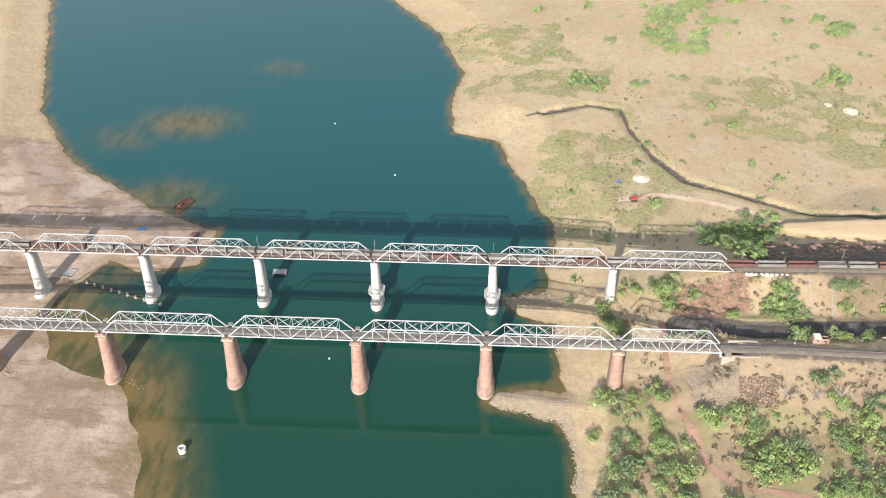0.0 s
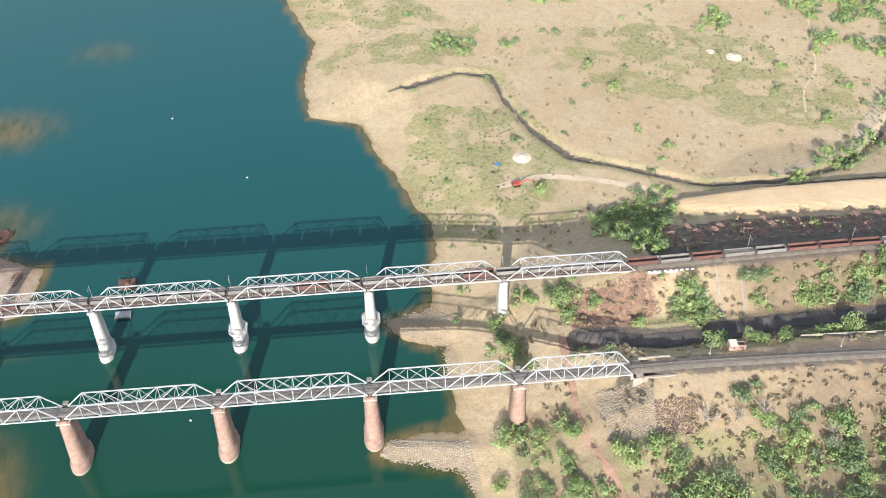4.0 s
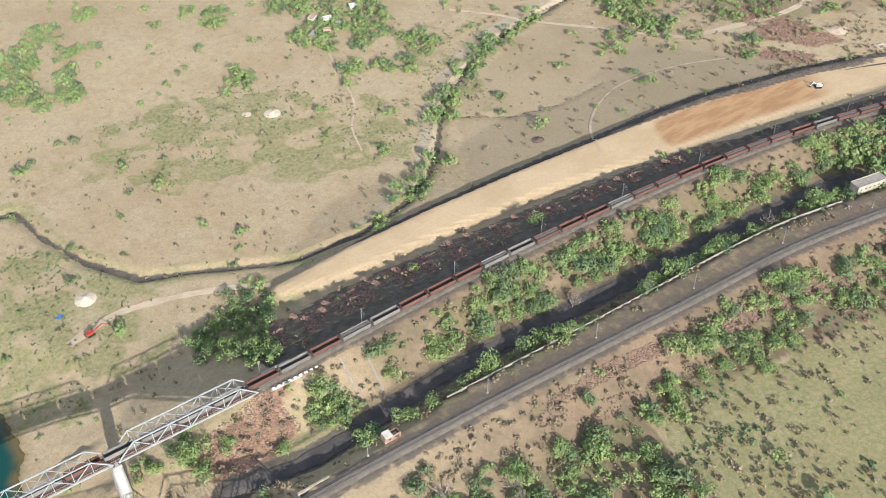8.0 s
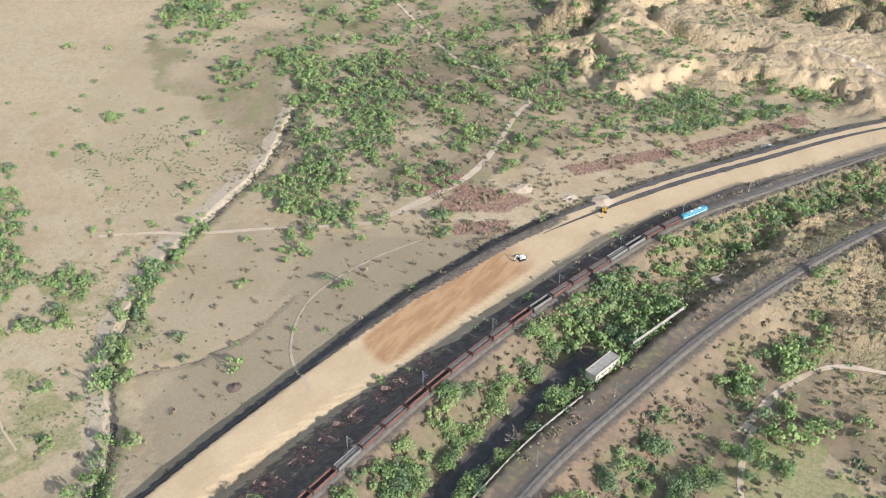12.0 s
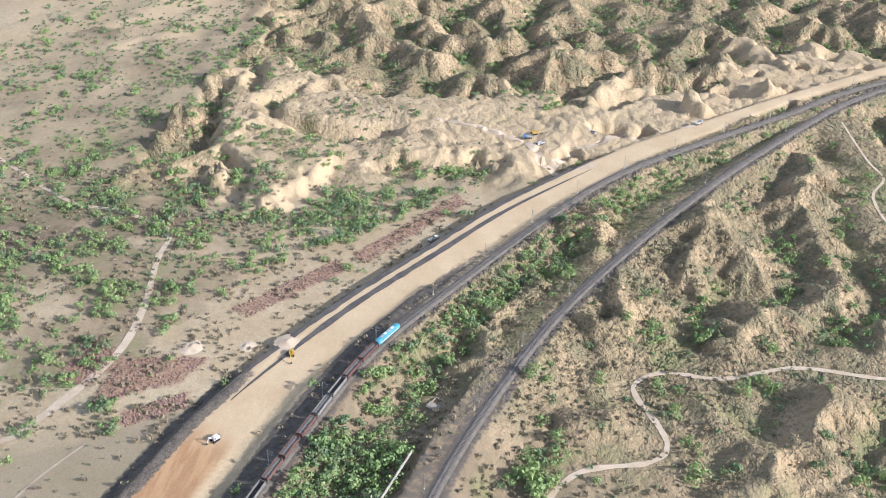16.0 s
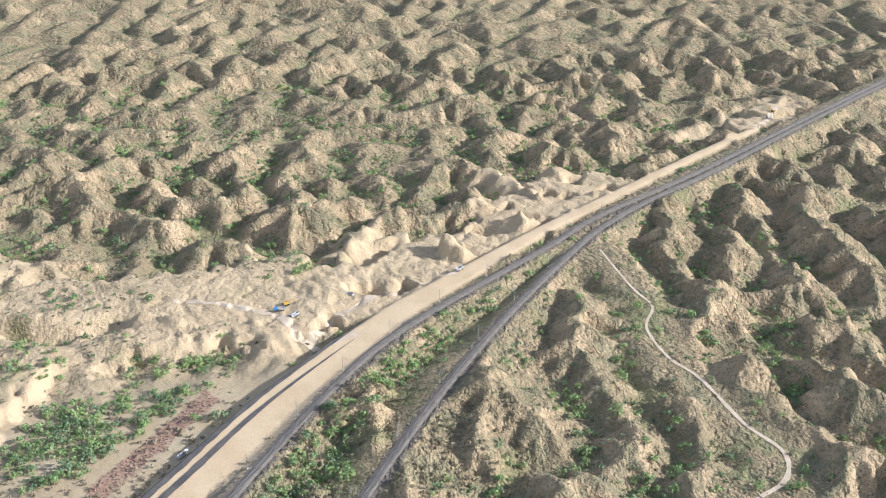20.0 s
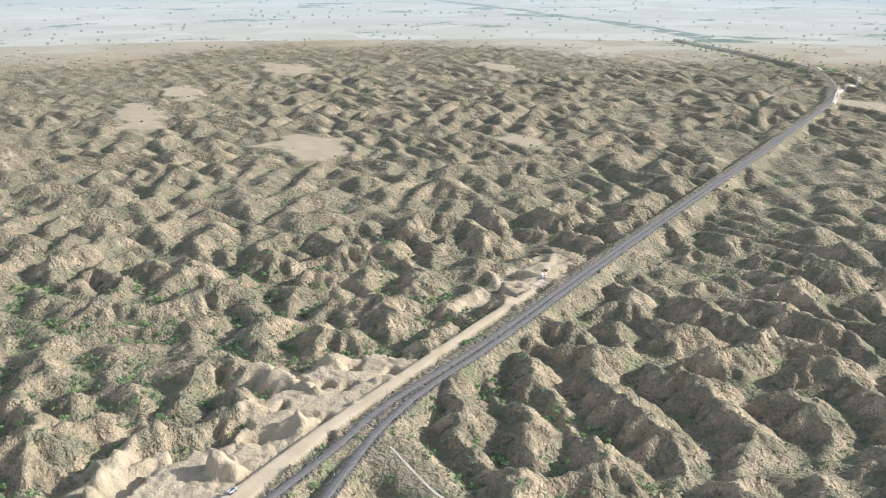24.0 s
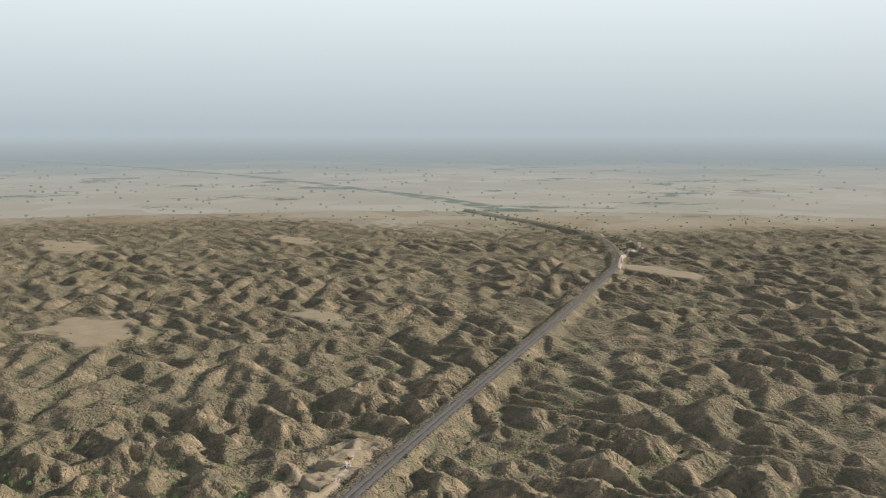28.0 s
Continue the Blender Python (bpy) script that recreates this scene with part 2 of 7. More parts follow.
def ravine_mask(x, y):
    d1 = along(x, y, LINE_1)[0]
    north = smooth(600, 720, x + 0.25 * (y - 100))
    jx, jy = x + 30 * perlin(x / 60, y / 60), y + 30 * perlin(x / 60 + 5, y / 60)
    low = inside(jx, jy, ((300, 130), (640, 250), (760, 250), (960, 250), (1130, 300), (1190, 460), (1300, 900), (200, 900)))
    south = smooth(330, 520, x - 0.45 * (y + 60))
    line = np.interp(x, [p[0] for p in LINE_1], [p[1] for p in LINE_1])
    m = np.where(y > line, north * np.where(low, 0.12, 1.0), south)
    far = np.minimum(smooth(4500, 3700, x + 0.55 * np.abs(y + 900) - 100 + 500 * smooth(-1350, -1750, y) + 500 * perlin(x / 380, y / 380) + 200 * perlin(x / 130, y / 130)), 1)
    return m * far


def blurred(z, k):
    """Box blur, twice."""
    for _ in range(2):
        for ax in (0, 1):
            pad = np.cumsum(np.pad(z, [(k + 1, k) if a == ax else (0, 0) for a in (0, 1)], mode="edge"), axis=ax)
            z = (np.take(pad, range(2 * k + 1, pad.shape[ax]), axis=ax) - np.take(pad, range(0, pad.shape[ax] - 2 * k - 1), axis=ax)) / (2 * k + 1)
    return z


def gullies(x, y, dx, dy):
    """Waves across the slope whose crests run downhill, about -1 to 1."""
    n = np.maximum(np.hypot(dx, dy), 1e-6)
    ux, uy = -dy / n, dx / n
    xi, yi = np.floor(x).astype(int), np.floor(y).astype(int)
    total, weight = np.zeros(x.shape), np.zeros(x.shape)
    for j in (-1, 0, 1, 2):
        for i in (-1, 0, 1, 2):
            k = PERM[PERM[(xi + i) & 255] + ((yi + j) & 255)]
            ox, oy = x - xi - i + 0.6 * GX[k], y - yi - j + 0.6 * GY[k]
            w = np.exp(-2.2 * (ox * ox + oy * oy))
            total += w * np.cos(2 * np.pi * (ox * ux + oy * uy))
            weight += w
    g = total / weight
    return np.sign(g) * np.abs(g) ** 0.8


def carve_ravines(cell, x0, y0, nx, ny, turns):
    """Drainage of the badlands: slopes that steepen towards small catchments above a net of main valleys."""
    gx, gy = np.meshgrid(x0 + cell * np.arange(nx), y0 + cell * np.arange(ny))
    wx = gx + 20 * perlin(gx / 70, gy / 70 + 5) + 8 * perlin(gx / 26 + 4, gy / 26)
    wy = gy + 20 * perlin(gx / 70 + 7, gy / 70) + 8 * perlin(gx / 26, gy / 26 + 8)
    valley = np.abs(perlin(wx / 96 + 3, wy / 60 + 1))
    rough = 2 * valley + 0.4 * np.abs(perlin(wx / 44, wy / 34 + 6)) + 0.75 * np.random.RandomState(5).rand(ny, nx)
    base = valley < 0.045
    base[0], base[-1], base[:, 0], base[:, -1] = True, True, True, True
    total = nx * ny
    steps = [(dy * nx + dx, cell * math.hypot(dx, dy)) for dy in (-1, 0, 1) for dx in (-1, 0, 1) if dx or dy]
    # first drainage by flooding upwards from the valleys
    level, flat = rough.ravel().tolist(), base.ravel()
    parent, order = [-1] * total, []
    shelves = [[] for _ in range(420)]
    for i in np.flatnonzero(flat).tolist():
        parent[i] = i
        shelves[0].append(i)
    for s, shelf in enumerate(shelves):
        for i in shelf:
            order.append(i)
            for d, _ in steps:
                j = i + d
                if 0 <= j < total and parent[j] < 0:
                    parent[j] = i
                    shelves[max(s, min(419, int(level[j] * 200)))].append(j)
    z = None
    for turn in range(turns):
        if turn:
            zi = z.reshape(ny, nx)
            fall, best = np.zeros((ny, nx)), np.arange(total).reshape(ny, nx)
            pad = np.pad(zi, 1, constant_values=1e6)
            ids = np.pad(np.arange(total).reshape(ny, nx), 1)
            for dy in (-1, 0, 1):
                for dx in (-1, 0, 1):
                    if dx or dy:
                        s = (zi - pad[1 + dy:1 + dy + ny, 1 + dx:1 + dx + nx]) / (cell * math.hypot(dx, dy))
                        take = s > fall
                        fall[take] = s[take]
                        best[take] = ids[1 + dy:1 + dy + ny, 1 + dx:1 + dx + nx][take]
            best[base] = np.arange(total).reshape(ny, nx)[base]
            parent = best.ravel().tolist()
            order = np.argsort(z, kind="stable").tolist()
        area = [1.0] * total
        for i in reversed(order):
            p = parent[i]
            if p != i:
                area[p] += area[i]
        pa = np.array(parent)
        run = np.where((np.abs(np.arange(total) - pa) % nx == 0) | (np.abs(np.arange(total) - pa) == 1), cell, cell * 1.414)
        rise = (run * np.minimum(0.72, 1.4 * (np.array(area) * (cell / 4.6) ** 2) ** -0.43)).tolist()
        out = [0.0] * total
        for i in order:
            p = parent[i]
            if p != i:
                out[i] = out[p] + rise[i]
        z = np.array(out) + 0.02 * np.random.RandomState(turn).rand(total)
    z = z.reshape(ny, nx)
    z = np.where(z > 20, 20 + 9 * (1 - np.exp(-(z - 20) / 9)), z)
    # spurs and gullies that run down the slopes, coarse to fine
    dy, dx = np.gradient(blurred(z, max(1, round(9.0 / cell))), cell)
    steep = np.hypot(dx, dy)
    for wave, height, turn in ((30.0, 5.0, 0), (15.0, 3.2, 3), (8.2, 1.6, 6)):
        if wave > 2.6 * cell:
            z = z + height * smooth(0.06, 0.45, steep) * gullies(gx / wave + turn, gy / wave, dx, dy) * smooth(0, 7, z)
    return np.maximum(z, 0), x0, y0, cell


RAVINES = carve_ravines(5.9, 280.0, -2500.0, 624, 515, 3)
NEAR_RAVINES = carve_ravines(2.7, 330.0, -960.0, 430, 520, 3)


def ravine_height(x, y):
    """Heights of the badlands, finer near the railway works."""
    near = smooth(1470, 1330, x) * smooth(335, 400, x) * smooth(-940, -820, y) * smooth(435, 380, y)
    wide = carved_height(x, y, RAVINES)
    return wide + (carved_height(x, y, NEAR_RAVINES) - wide) * near


def carved_height(x, y, carved):
    """Smooth reading of the carved heights."""
    z, x0, y0, cell = carved
    wide, tall = z.shape[1] - 5, z.shape[0] - 5
    u, v = 1 + wide - np.abs((x - x0) / cell % (2 * wide) - wide), 1 + tall - np.abs((y - y0) / cell % (2 * tall) - tall)
    i, j = np.floor(u).astype(int), np.floor(v).astype(int)
    fu, fv = u - i, v - j

    def weights(t):
        return ((1 - t) ** 3 / 6, (3 * t ** 3 - 6 * t * t + 4) / 6, (-3 * t ** 3 + 3 * t * t + 3 * t + 1) / 6, t ** 3 / 6)

    out = 0.0
    for b, q in enumerate(weights(fv)):
        row = 0.0
        for a, w in enumerate(weights(fu)):
            row = row + w * z[j + b - 1, i + a - 1]
        out = out + q * row
    return out


def land(x, y):
    """Height of the ground, and the masks by which it is coloured."""
    x, y = np.asarray(x, float), np.asarray(y, float)
    n1, n2 = perlin(x / 90 + 3, y / 90), perlin(x / 25, y / 25 + 9)
    # river plain in the north-west, upland further east and on the south bank
    plain = 6.5 + 1.2 * n1 + 0.4 * n2 + 5.0 * smooth(120, 330, x) * smooth(330, 150, y) + 13 * smooth(330, 440, x - 0.35 * np.clip(y - 150, 0, 400))
    south = 3.0 + 17 * smooth(-80, -25, x) + 4 * smooth(-25, 120, x) + 1.0 * n1 + 0.5 * n2
    line = np.interp(x, [p[0] for p in LINE_1], [p[1] for p in LINE_1])
    h = south + (plain - south) * smooth(-34, 34, y - line - 8)
    # ravines: rounded spurs with steep gullied flanks over flat-floored valleys
    m = ravine_mask(x, y)
    rv = ravine_height(x + 3 * perlin(x / 16 + 4, y / 16), y + 3 * perlin(x / 16, y / 16 + 8))
    rill = np.clip(np.abs(perlin(x / 11 + 9, y / 10 + 6)) * 3.0, 0, 1)
    body = smooth(2, 20, rv)
    relief = 1.0 * rv + 1.2 * (rill - 0.6) * smooth(4, 12, rv) - 1
    flat = perlin(x / 260 + 2, y / 260 + 4) + 0.4 * perlin(x / 90, y / 90)
    tame = 0.5 + 0.5 * smooth(4000, 2600, x + 0.55 * np.abs(y + 900))
    h = h + m * (tame * relief * (0.55 + 0.5 * smooth(0.5, -0.25, flat)) - 6)
    # the wide dry basins
    for cx, cy, rx, ry, zz in PANS:
        e = np.hypot((x - cx) / rx, (y - cy) / ry) + 0.25 * n2 + 0.7 * perlin(x / 70, y / 70)
        h = zz + (h - zz) * smooth(0.85, 1.25, e)
    # pale bluff of the sand cutting, with fluted faces and gullies
    qx, qy = x + 9 * perlin(x / 24, y / 24) + 5 * perlin(x / 9, y / 9), y + 9 * perlin(x / 24 + 6, y / 24) + 5 * perlin(x / 9 + 3, y / 9)
    edge = np.full(x.shape, -99.0)
    by = (x > 540) & (x < 910) & (y > -140) & (y < 290)
    if by.any():
        bx, by_ = qx[by], qy[by]
        ring = (*BLUFF, BLUFF[0])
        inner = inside(bx, by_, BLUFF)
        near = [along(bx + ox, by_ + oy, ring)[0] * np.where(inner, 1, -1) for ox, oy in ((0, 0), (3, 0), (0, 3))]
        rib = gullies(x[by] / 24, y[by] / 24, near[1] - near[0], near[2] - near[0])
        edge[by] = near[0] + 7 * rib * smooth(26, 2, np.abs(near[0])) + 3 * perlin(x[by] / 9, y[by] / 9)
    top = 32.5 + 3.5 * n1 + 1.5 * n2 - 12 * smooth(0.15, 0.02, np.abs(perlin(x / 110 + 8.4, y / 80 + 2))) * smooth(60, 110, y + 0.4 * (x - 700)) - 1.2 * smooth(0.2, 0.0, np.abs(perlin(x / 13, y / 13 + 3)))
    h = h + (np.maximum(top, h) - h) * smooth(-3, 9, edge)
    # its floor, with steep cut faces
    pit = inside(qx, qy, ((700, -35), (715, 22), (735, 60), (768, 66), (790, 22), (775, -20), (800, -60), (840, -75), (862, -120), (850, -150), (905, -190), (965, -235), (985, -290), (955, -335), (860, -232), (740, -110)))
    pit = pit | inside(qx, qy, ((1085, -470), (1130, -470), (1185, -535), (1172, -570), (1120, -540)))
    dig = pit * smooth(-0.22, -0.10, perlin(x / 34 + 2, y / 34 + 5) + 0.35 * perlin(x / 12, y / 12 + 2))
    terrace = 29.0 + 1.6 * n2 + 1.2 * perlin(x / 11, y / 11) - 1.4 * smooth(0.16, 0.0, np.abs(perlin(x / 18, y / 18))) + 0.015 * np.clip(y + 150, 0, 300)
    h = h + (terrace - h) * dig
    # the new embankment of sand
    ds, side_s, (ws, zs) = along(x, y, SAND)
    h = np.where((side_s > 0) & (x < 520), np.maximum(h, zs - 4.6 - np.clip(ds - ws - 5, 0, 400) * 0.14), h)
    low, high = zs - (ds - ws) * 0.9, zs + (ds - ws) * 0.8
    h = np.where(ds < ws, zs, np.clip(h, low, high))
    # the two old lines
    d1 = along(x, y, LINE_1)[0]
    d2 = along(x, y, LINE_2)[0]
    far = smooth(1400, 2200, x)
    wide = 5.0 + 6.0 * smooth(820, 1000, x)
    for d, w, z, fall in ((d2, 5.0, RAIL_Z - 0.75, 0.30 + 0.45 * smooth(620, 820, x)), (d1, wide, RAIL_Z - 0.75, 0.42 + 0.35 * smooth(720, 920, x))):
        low, high = z - (d - w) * fall, z + (d - w) * 0.75
        h = np.where(d < w, z, np.clip(h, low, high))
    # platform beside the second line
    dp = along(x, y, ((60, 8), (140, 6), (250, 4), (308, -5), (397, -21), (470, -42)))[0]
    h = np.where(dp < 7, np.maximum(h, RAIL_Z - 0.9), h)
    # coal yard beside the first line
    dy_, _, (wy_, zy_) = along(x, y, ((12, 92, 8, 19), (60, 92, 8, 20.5), (140, 89, 7, 23), (230, 81, 6, 26), (300, 71, 5, 29), (420, 48, 5, 31.5), (520, 8, 5, 31.5)))
    yard = smooth(wy_ + 5, wy_ - 3, dy_)
    h = h + (np.maximum((zy_ + 0.5 * n2) - np.clip(dy_ - wy_, 0, 60) * 0.46, h) - h) * (d1 > 5)
    # sunken strip between the lines, later coloured dark for the shade lying there
    db = along(x, y, SHADE_STRIP)[0]
    road = smooth(9, 4, db)
    trough = np.minimum(h, 23.5 + np.clip(db - 5, 0, 40) * 0.6)
    h = np.where((d1 > 6) & (d2 > 6) & (dp > 7.5), trough, h)
    # cart tracks worn into the slopes
    for line in (CART_TRACK, RIDGE_TRACK):
        dc, _, (zc,) = along(x, y, line)
        h = zc + (h - zc) * smooth(3, 42, dc)
    # stream bed and gully
    dst = along(x, y, STREAM)[0] + 1.5 * n2
    h = h - 1.8 * smooth(4.5, 1.2, dst) * (x > -100)
    dg = along(x, y, GULLY)[0] + 1.0 * n2
    h = h - 0.8 * smooth(2.5, 0.6, dg)
    # river
    bd = np.where((x < 60) | (y > 240), bank_distance(x, y), 9999.0)
    bank = np.where(y < 60, 0.32, 0.16)
    left = x < -240
    rise = np.where(left, 0.05, np.where(y > 100, 0.10, 0.22))
    h = np.where(bd > 0, np.minimum(h, 0.15 + bd * rise + 0.002 * bd * bd), np.maximum(-4.0, bd * 0.2))
    h = np.where(left & (bd > 0), np.minimum(h, 3.5 + 0.4 * n1), h)
    return h, dict(pit=pit, bluff=edge, floor=m * smooth(9, 2, rv), body=body * (0.6 + 0.4 * smooth(0.42, -0.1, flat)), bd=bd, ravine=m, ds=ds - ws, sside=side_s, d1=d1, d2=d2, dp=dp, yard=yard, road=road, dst=dst, dg=dg)


def heights(points):
    p = np.asarray(points, float)
    return land(p[:, 0], p[:, 1])[0]

# ---------------------------------------------------------------- materials
class Nodes:
    """Shorthand for building a node material."""

    def __init__(self, name, rough=0.9, metal=0.0, spec=0.3):
        self.mat = bpy.data.materials.new(name)
        self.mat.use_nodes = True
        self.t = self.mat.node_tree
        self.bsdf = self.t.nodes["Principled BSDF"]
        self.bsdf.inputs["Roughness"].default_value = rough
        self.bsdf.inputs["Metallic"].default_value = metal
        self.bsdf.inputs["Specular IOR Level"].default_value = spec
        self.pos = self.t.nodes.new("ShaderNodeNewGeometry").outputs["Position"]

    def put(self, socket, value):
        if isinstance(value, bpy.types.NodeSocket):
            self.t.links.new(value, socket)
        else:
            socket.default_value = value

    def noise(self, scale, detail=3, rough=0.55, where=None, stretch=None):
        n = self.t.nodes.new("ShaderNodeTexNoise")
        n.inputs["Scale"].default_value, n.inputs["Detail"].default_value, n.inputs["Roughness"].default_value = scale, detail, rough
        p = where or self.pos
        if stretch:
            m = self.t.nodes.new("ShaderNodeMapping")
            m.inputs["Scale"].default_value = stretch
            self.t.links.new(p, m.inputs[0])
            p = m.outputs[0]
        self.t.links.new(p, n.inputs["Vector"])
        return n.outputs["Fac"]

    def local(self):
        return self.t.nodes.new("ShaderNodeTexCoord").outputs["Object"]

    def cells(self, scale, out="Distance", where=None):
        n = self.t.nodes.new("ShaderNodeTexVoronoi")
        n.inputs["Scale"].default_value = scale
        self.t.links.new(where or self.pos, n.inputs["Vector"])
        return n.outputs[out]

    def attr(self, name):
        n = self.t.nodes.new("ShaderNodeAttribute")
        n.attribute_name = name
        return n.outputs["Fac"]

    def ramp(self, fac, a, b, lo=0.0, hi=1.0):
        n = self.t.nodes.new("ShaderNodeMapRange")
        n.interpolation_type = "SMOOTHSTEP"
        self.put(n.inputs["Value"], fac)
        n.inputs["From Min"].default_value, n.inputs["From Max"].default_value = a, b
        n.inputs["To Min"].default_value, n.inputs["To Max"].default_value = lo, hi
        return n.outputs[0]

    def math(self, op, a, b=0.0):
        n = self.t.nodes.new("ShaderNodeMath")
        n.operation = op
        self.put(n.inputs[0], a)
        self.put(n.inputs[1], b)
        return n.outputs[0]

    def mix(self, fac, a, b, kind="MIX"):
        n = self.t.nodes.new("ShaderNodeMix")
        n.data_type, n.blend_type = "RGBA", kind
        self.put(n.inputs["Factor"], fac)
        for s, v in ((n.inputs[6], a), (n.inputs[7], b)):
            self.put(s, v if isinstance(v, bpy.types.NodeSocket) else (*v, 1.0))
        return n.outputs[2]

    def random(self):
        return self.t.nodes.new("ShaderNodeObjectInfo").outputs["Random"]

    def island(self):
        return self.t.nodes.new("ShaderNodeNewGeometry").outputs["Random Per Island"]

    def slope(self):
        n = self.t.nodes.new("ShaderNodeSeparateXYZ")
        self.t.links.new(self.t.nodes.new("ShaderNodeNewGeometry").outputs["Normal"], n.inputs[0])
        return n.outputs[2]

    def done(self, color, bump=None, strength=0.3, distance=0.2):
        self.put(self.bsdf.inputs["Base Color"], color if isinstance(color, bpy.types.NodeSocket) else (*color, 1.0))
        if bump is not None:
            b = self.t.nodes.new("ShaderNodeBump")
            b.inputs["Strength"].default_value, b.inputs["Distance"].default_value = strength, distance
            self.t.links.new(bump, b.inputs["Height"])
            self.t.links.new(b.outputs[0], self.bsdf.inputs["Normal"])
        return self.mat


def two_tone(name, a, b, scale, rough=0.85, metal=0.0, bump=0.2, fine=None, vary=0.0, local=True):
    """A surface of two tones in patches and in grain."""
    n = Nodes(name, rough, metal)
    where = n.local() if local else None
    patch = n.ramp(n.noise(scale, 4, 0.6, where), 0.35, 0.65)
    grain = n.noise(fine or scale * 9, 3, 0.6, where)
    c = n.mix(patch, a, b)
    c = n.mix(n.ramp(grain, 0.3, 0.7, 0.0, 0.35), c, tuple(v * 0.55 for v in a))
    if vary:
        c = n.mix(n.math("MULTIPLY", n.random(), vary), c, tuple(v * 0.5 for v in b))
    return n.done(c, grain, bump, 0.05)


def ground_material():
    n = Nodes("ground", 0.95, 0, 0.15)
    wide, mid, fine, grit = n.noise(0.006, 4), n.noise(0.035, 5, 0.6), n.noise(0.22, 5, 0.65), n.noise(1.6, 3, 0.6)
    soil = n.mix(n.ramp(wide, 0.38, 0.62), (0.485, 0.378, 0.237), (0.43, 0.325, 0.20))
    soil = n.mix(n.ramp(mid, 0.40, 0.65, 0, 0.6), soil, (0.495, 0.405, 0.27))
    soil = n.mix(n.ramp(fine, 0.42, 0.70, 0, 0.5), soil, (0.34, 0.255, 0.16))
    dry = n.mix(n.ramp(fine, 0.35, 0.68), (0.205, 0.145, 0.10), (0.13, 0.10, 0.07))
    soil = n.mix(n.math("MULTIPLY", n.attr("litter"), n.ramp(mid, 0.3, 0.6, 0.55, 1.0)), soil, dry)
    # stubble fields, browner and smoother
    stubble = n.mix(n.ramp(n.noise(0.02, 4, 0.6), 0.4, 0.62), (0.40, 0.315, 0.205), (0.345, 0.275, 0.17))
    soil = n.mix(n.math("MULTIPLY", n.attr("fallow"), n.ramp(fine, 0.3, 0.75, 0.95, 0.6)), soil, stubble)
    # dry scrub over the ravines: thick on the gentle ground, thin on steep bare faces
    rav = n.attr("ravine")
    tint = n.ramp(n.noise(0.3, 4, 0.7), 0.35, 0.65)
    scrub = n.mix(tint, (0.205, 0.16, 0.092), (0.33, 0.255, 0.148))
    scrub = n.mix(n.ramp(n.noise(0.045, 4, 0.65), 0.45, 0.62, 0, 0.65), scrub, (0.155, 0.165, 0.095))
    bare = n.mix(n.ramp(mid, 0.35, 0.65), (0.54, 0.395, 0.235), (0.43, 0.31, 0.182))
    bare = n.mix(n.ramp(n.noise(0.55, 4, 0.7, None, (1, 1, 0.25)), 0.48, 0.68, 0, 0.55), bare, (0.34, 0.25, 0.155))
    hold = n.math("ADD", n.math("ADD", n.noise(0.028, 4, 0.65), n.math("MULTIPLY", n.noise(0.35, 4, 0.75), 0.5)), n.math("MULTIPLY", n.slope(), 0.42))
    cover = n.math("MULTIPLY", rav, n.ramp(hold, 0.95, 1.14))
    dots = n.ramp(n.cells(0.42), 0.16, 0.36, 0.9, 0.0)
    dots = n.math("MAXIMUM", dots, n.ramp(n.cells(0.95), 0.14, 0.34, 0.8, 0.0))
    speckle = n.math("MULTIPLY", n.math("MULTIPLY", dots, rav), n.ramp(n.noise(0.05, 4, 0.7), 0.40, 0.58, 0.15, 1.0))
    soil = n.mix(rav, soil, bare)
    soil = n.mix(n.math("MULTIPLY", cover, 0.86), soil, scrub)
    soil = n.mix(n.math("MULTIPLY", speckle, 0.9), soil, (0.085, 0.088, 0.055))
    # green patches, speckled
    speck = n.ramp(n.noise(0.42, 5, 0.75), 0.42, 0.58)
    green = n.mix(n.noise(0.05, 3), (0.19, 0.205, 0.08), (0.30, 0.285, 0.13))
    g = n.math("MULTIPLY", n.ramp(n.math("ADD", n.attr("green"), n.math("MULTIPLY", n.math("SUBTRACT", mid, 0.5), 1.6)), 0.30, 0.75), n.math("ADD", n.math("MULTIPLY", speck, 0.5), 0.45))
    soil = n.mix(g, soil, green)
    # sand of the works, brick rubble, one dark tone for coal and painted shade
    sand = n.mix(n.ramp(mid, 0.35, 0.65), (0.585, 0.44, 0.275), (0.51, 0.375, 0.225))
    sand = n.mix(n.ramp(n.noise(0.5, 4, 0.6, None, (0.25, 1, 1)), 0.5, 0.75, 0, 0.35), sand, (0.65, 0.495, 0.315))
    soil = n.mix(n.attr("sand"), soil, sand)
    wet = n.mix(n.ramp(n.noise(0.16, 4, 0.6, None, (0.35, 1.6, 1)), 0.36, 0.64), (0.36, 0.195, 0.095), (0.47, 0.285, 0.145))
    soil = n.mix(n.attr("fill"), soil, wet)
    red = n.mix(n.ramp(n.cells(0.9, "Color"), 0.2, 0.8), (0.23, 0.125, 0.085), (0.36, 0.22, 0.155))
    soil = n.mix(n.math("MULTIPLY", n.attr("red"), n.ramp(fine, 0.3, 0.5, 0.45, 1.0)), soil, red)
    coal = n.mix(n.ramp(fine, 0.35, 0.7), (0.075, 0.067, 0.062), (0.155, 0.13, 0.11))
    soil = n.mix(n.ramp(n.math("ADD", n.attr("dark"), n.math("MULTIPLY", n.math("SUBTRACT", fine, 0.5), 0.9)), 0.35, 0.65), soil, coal)
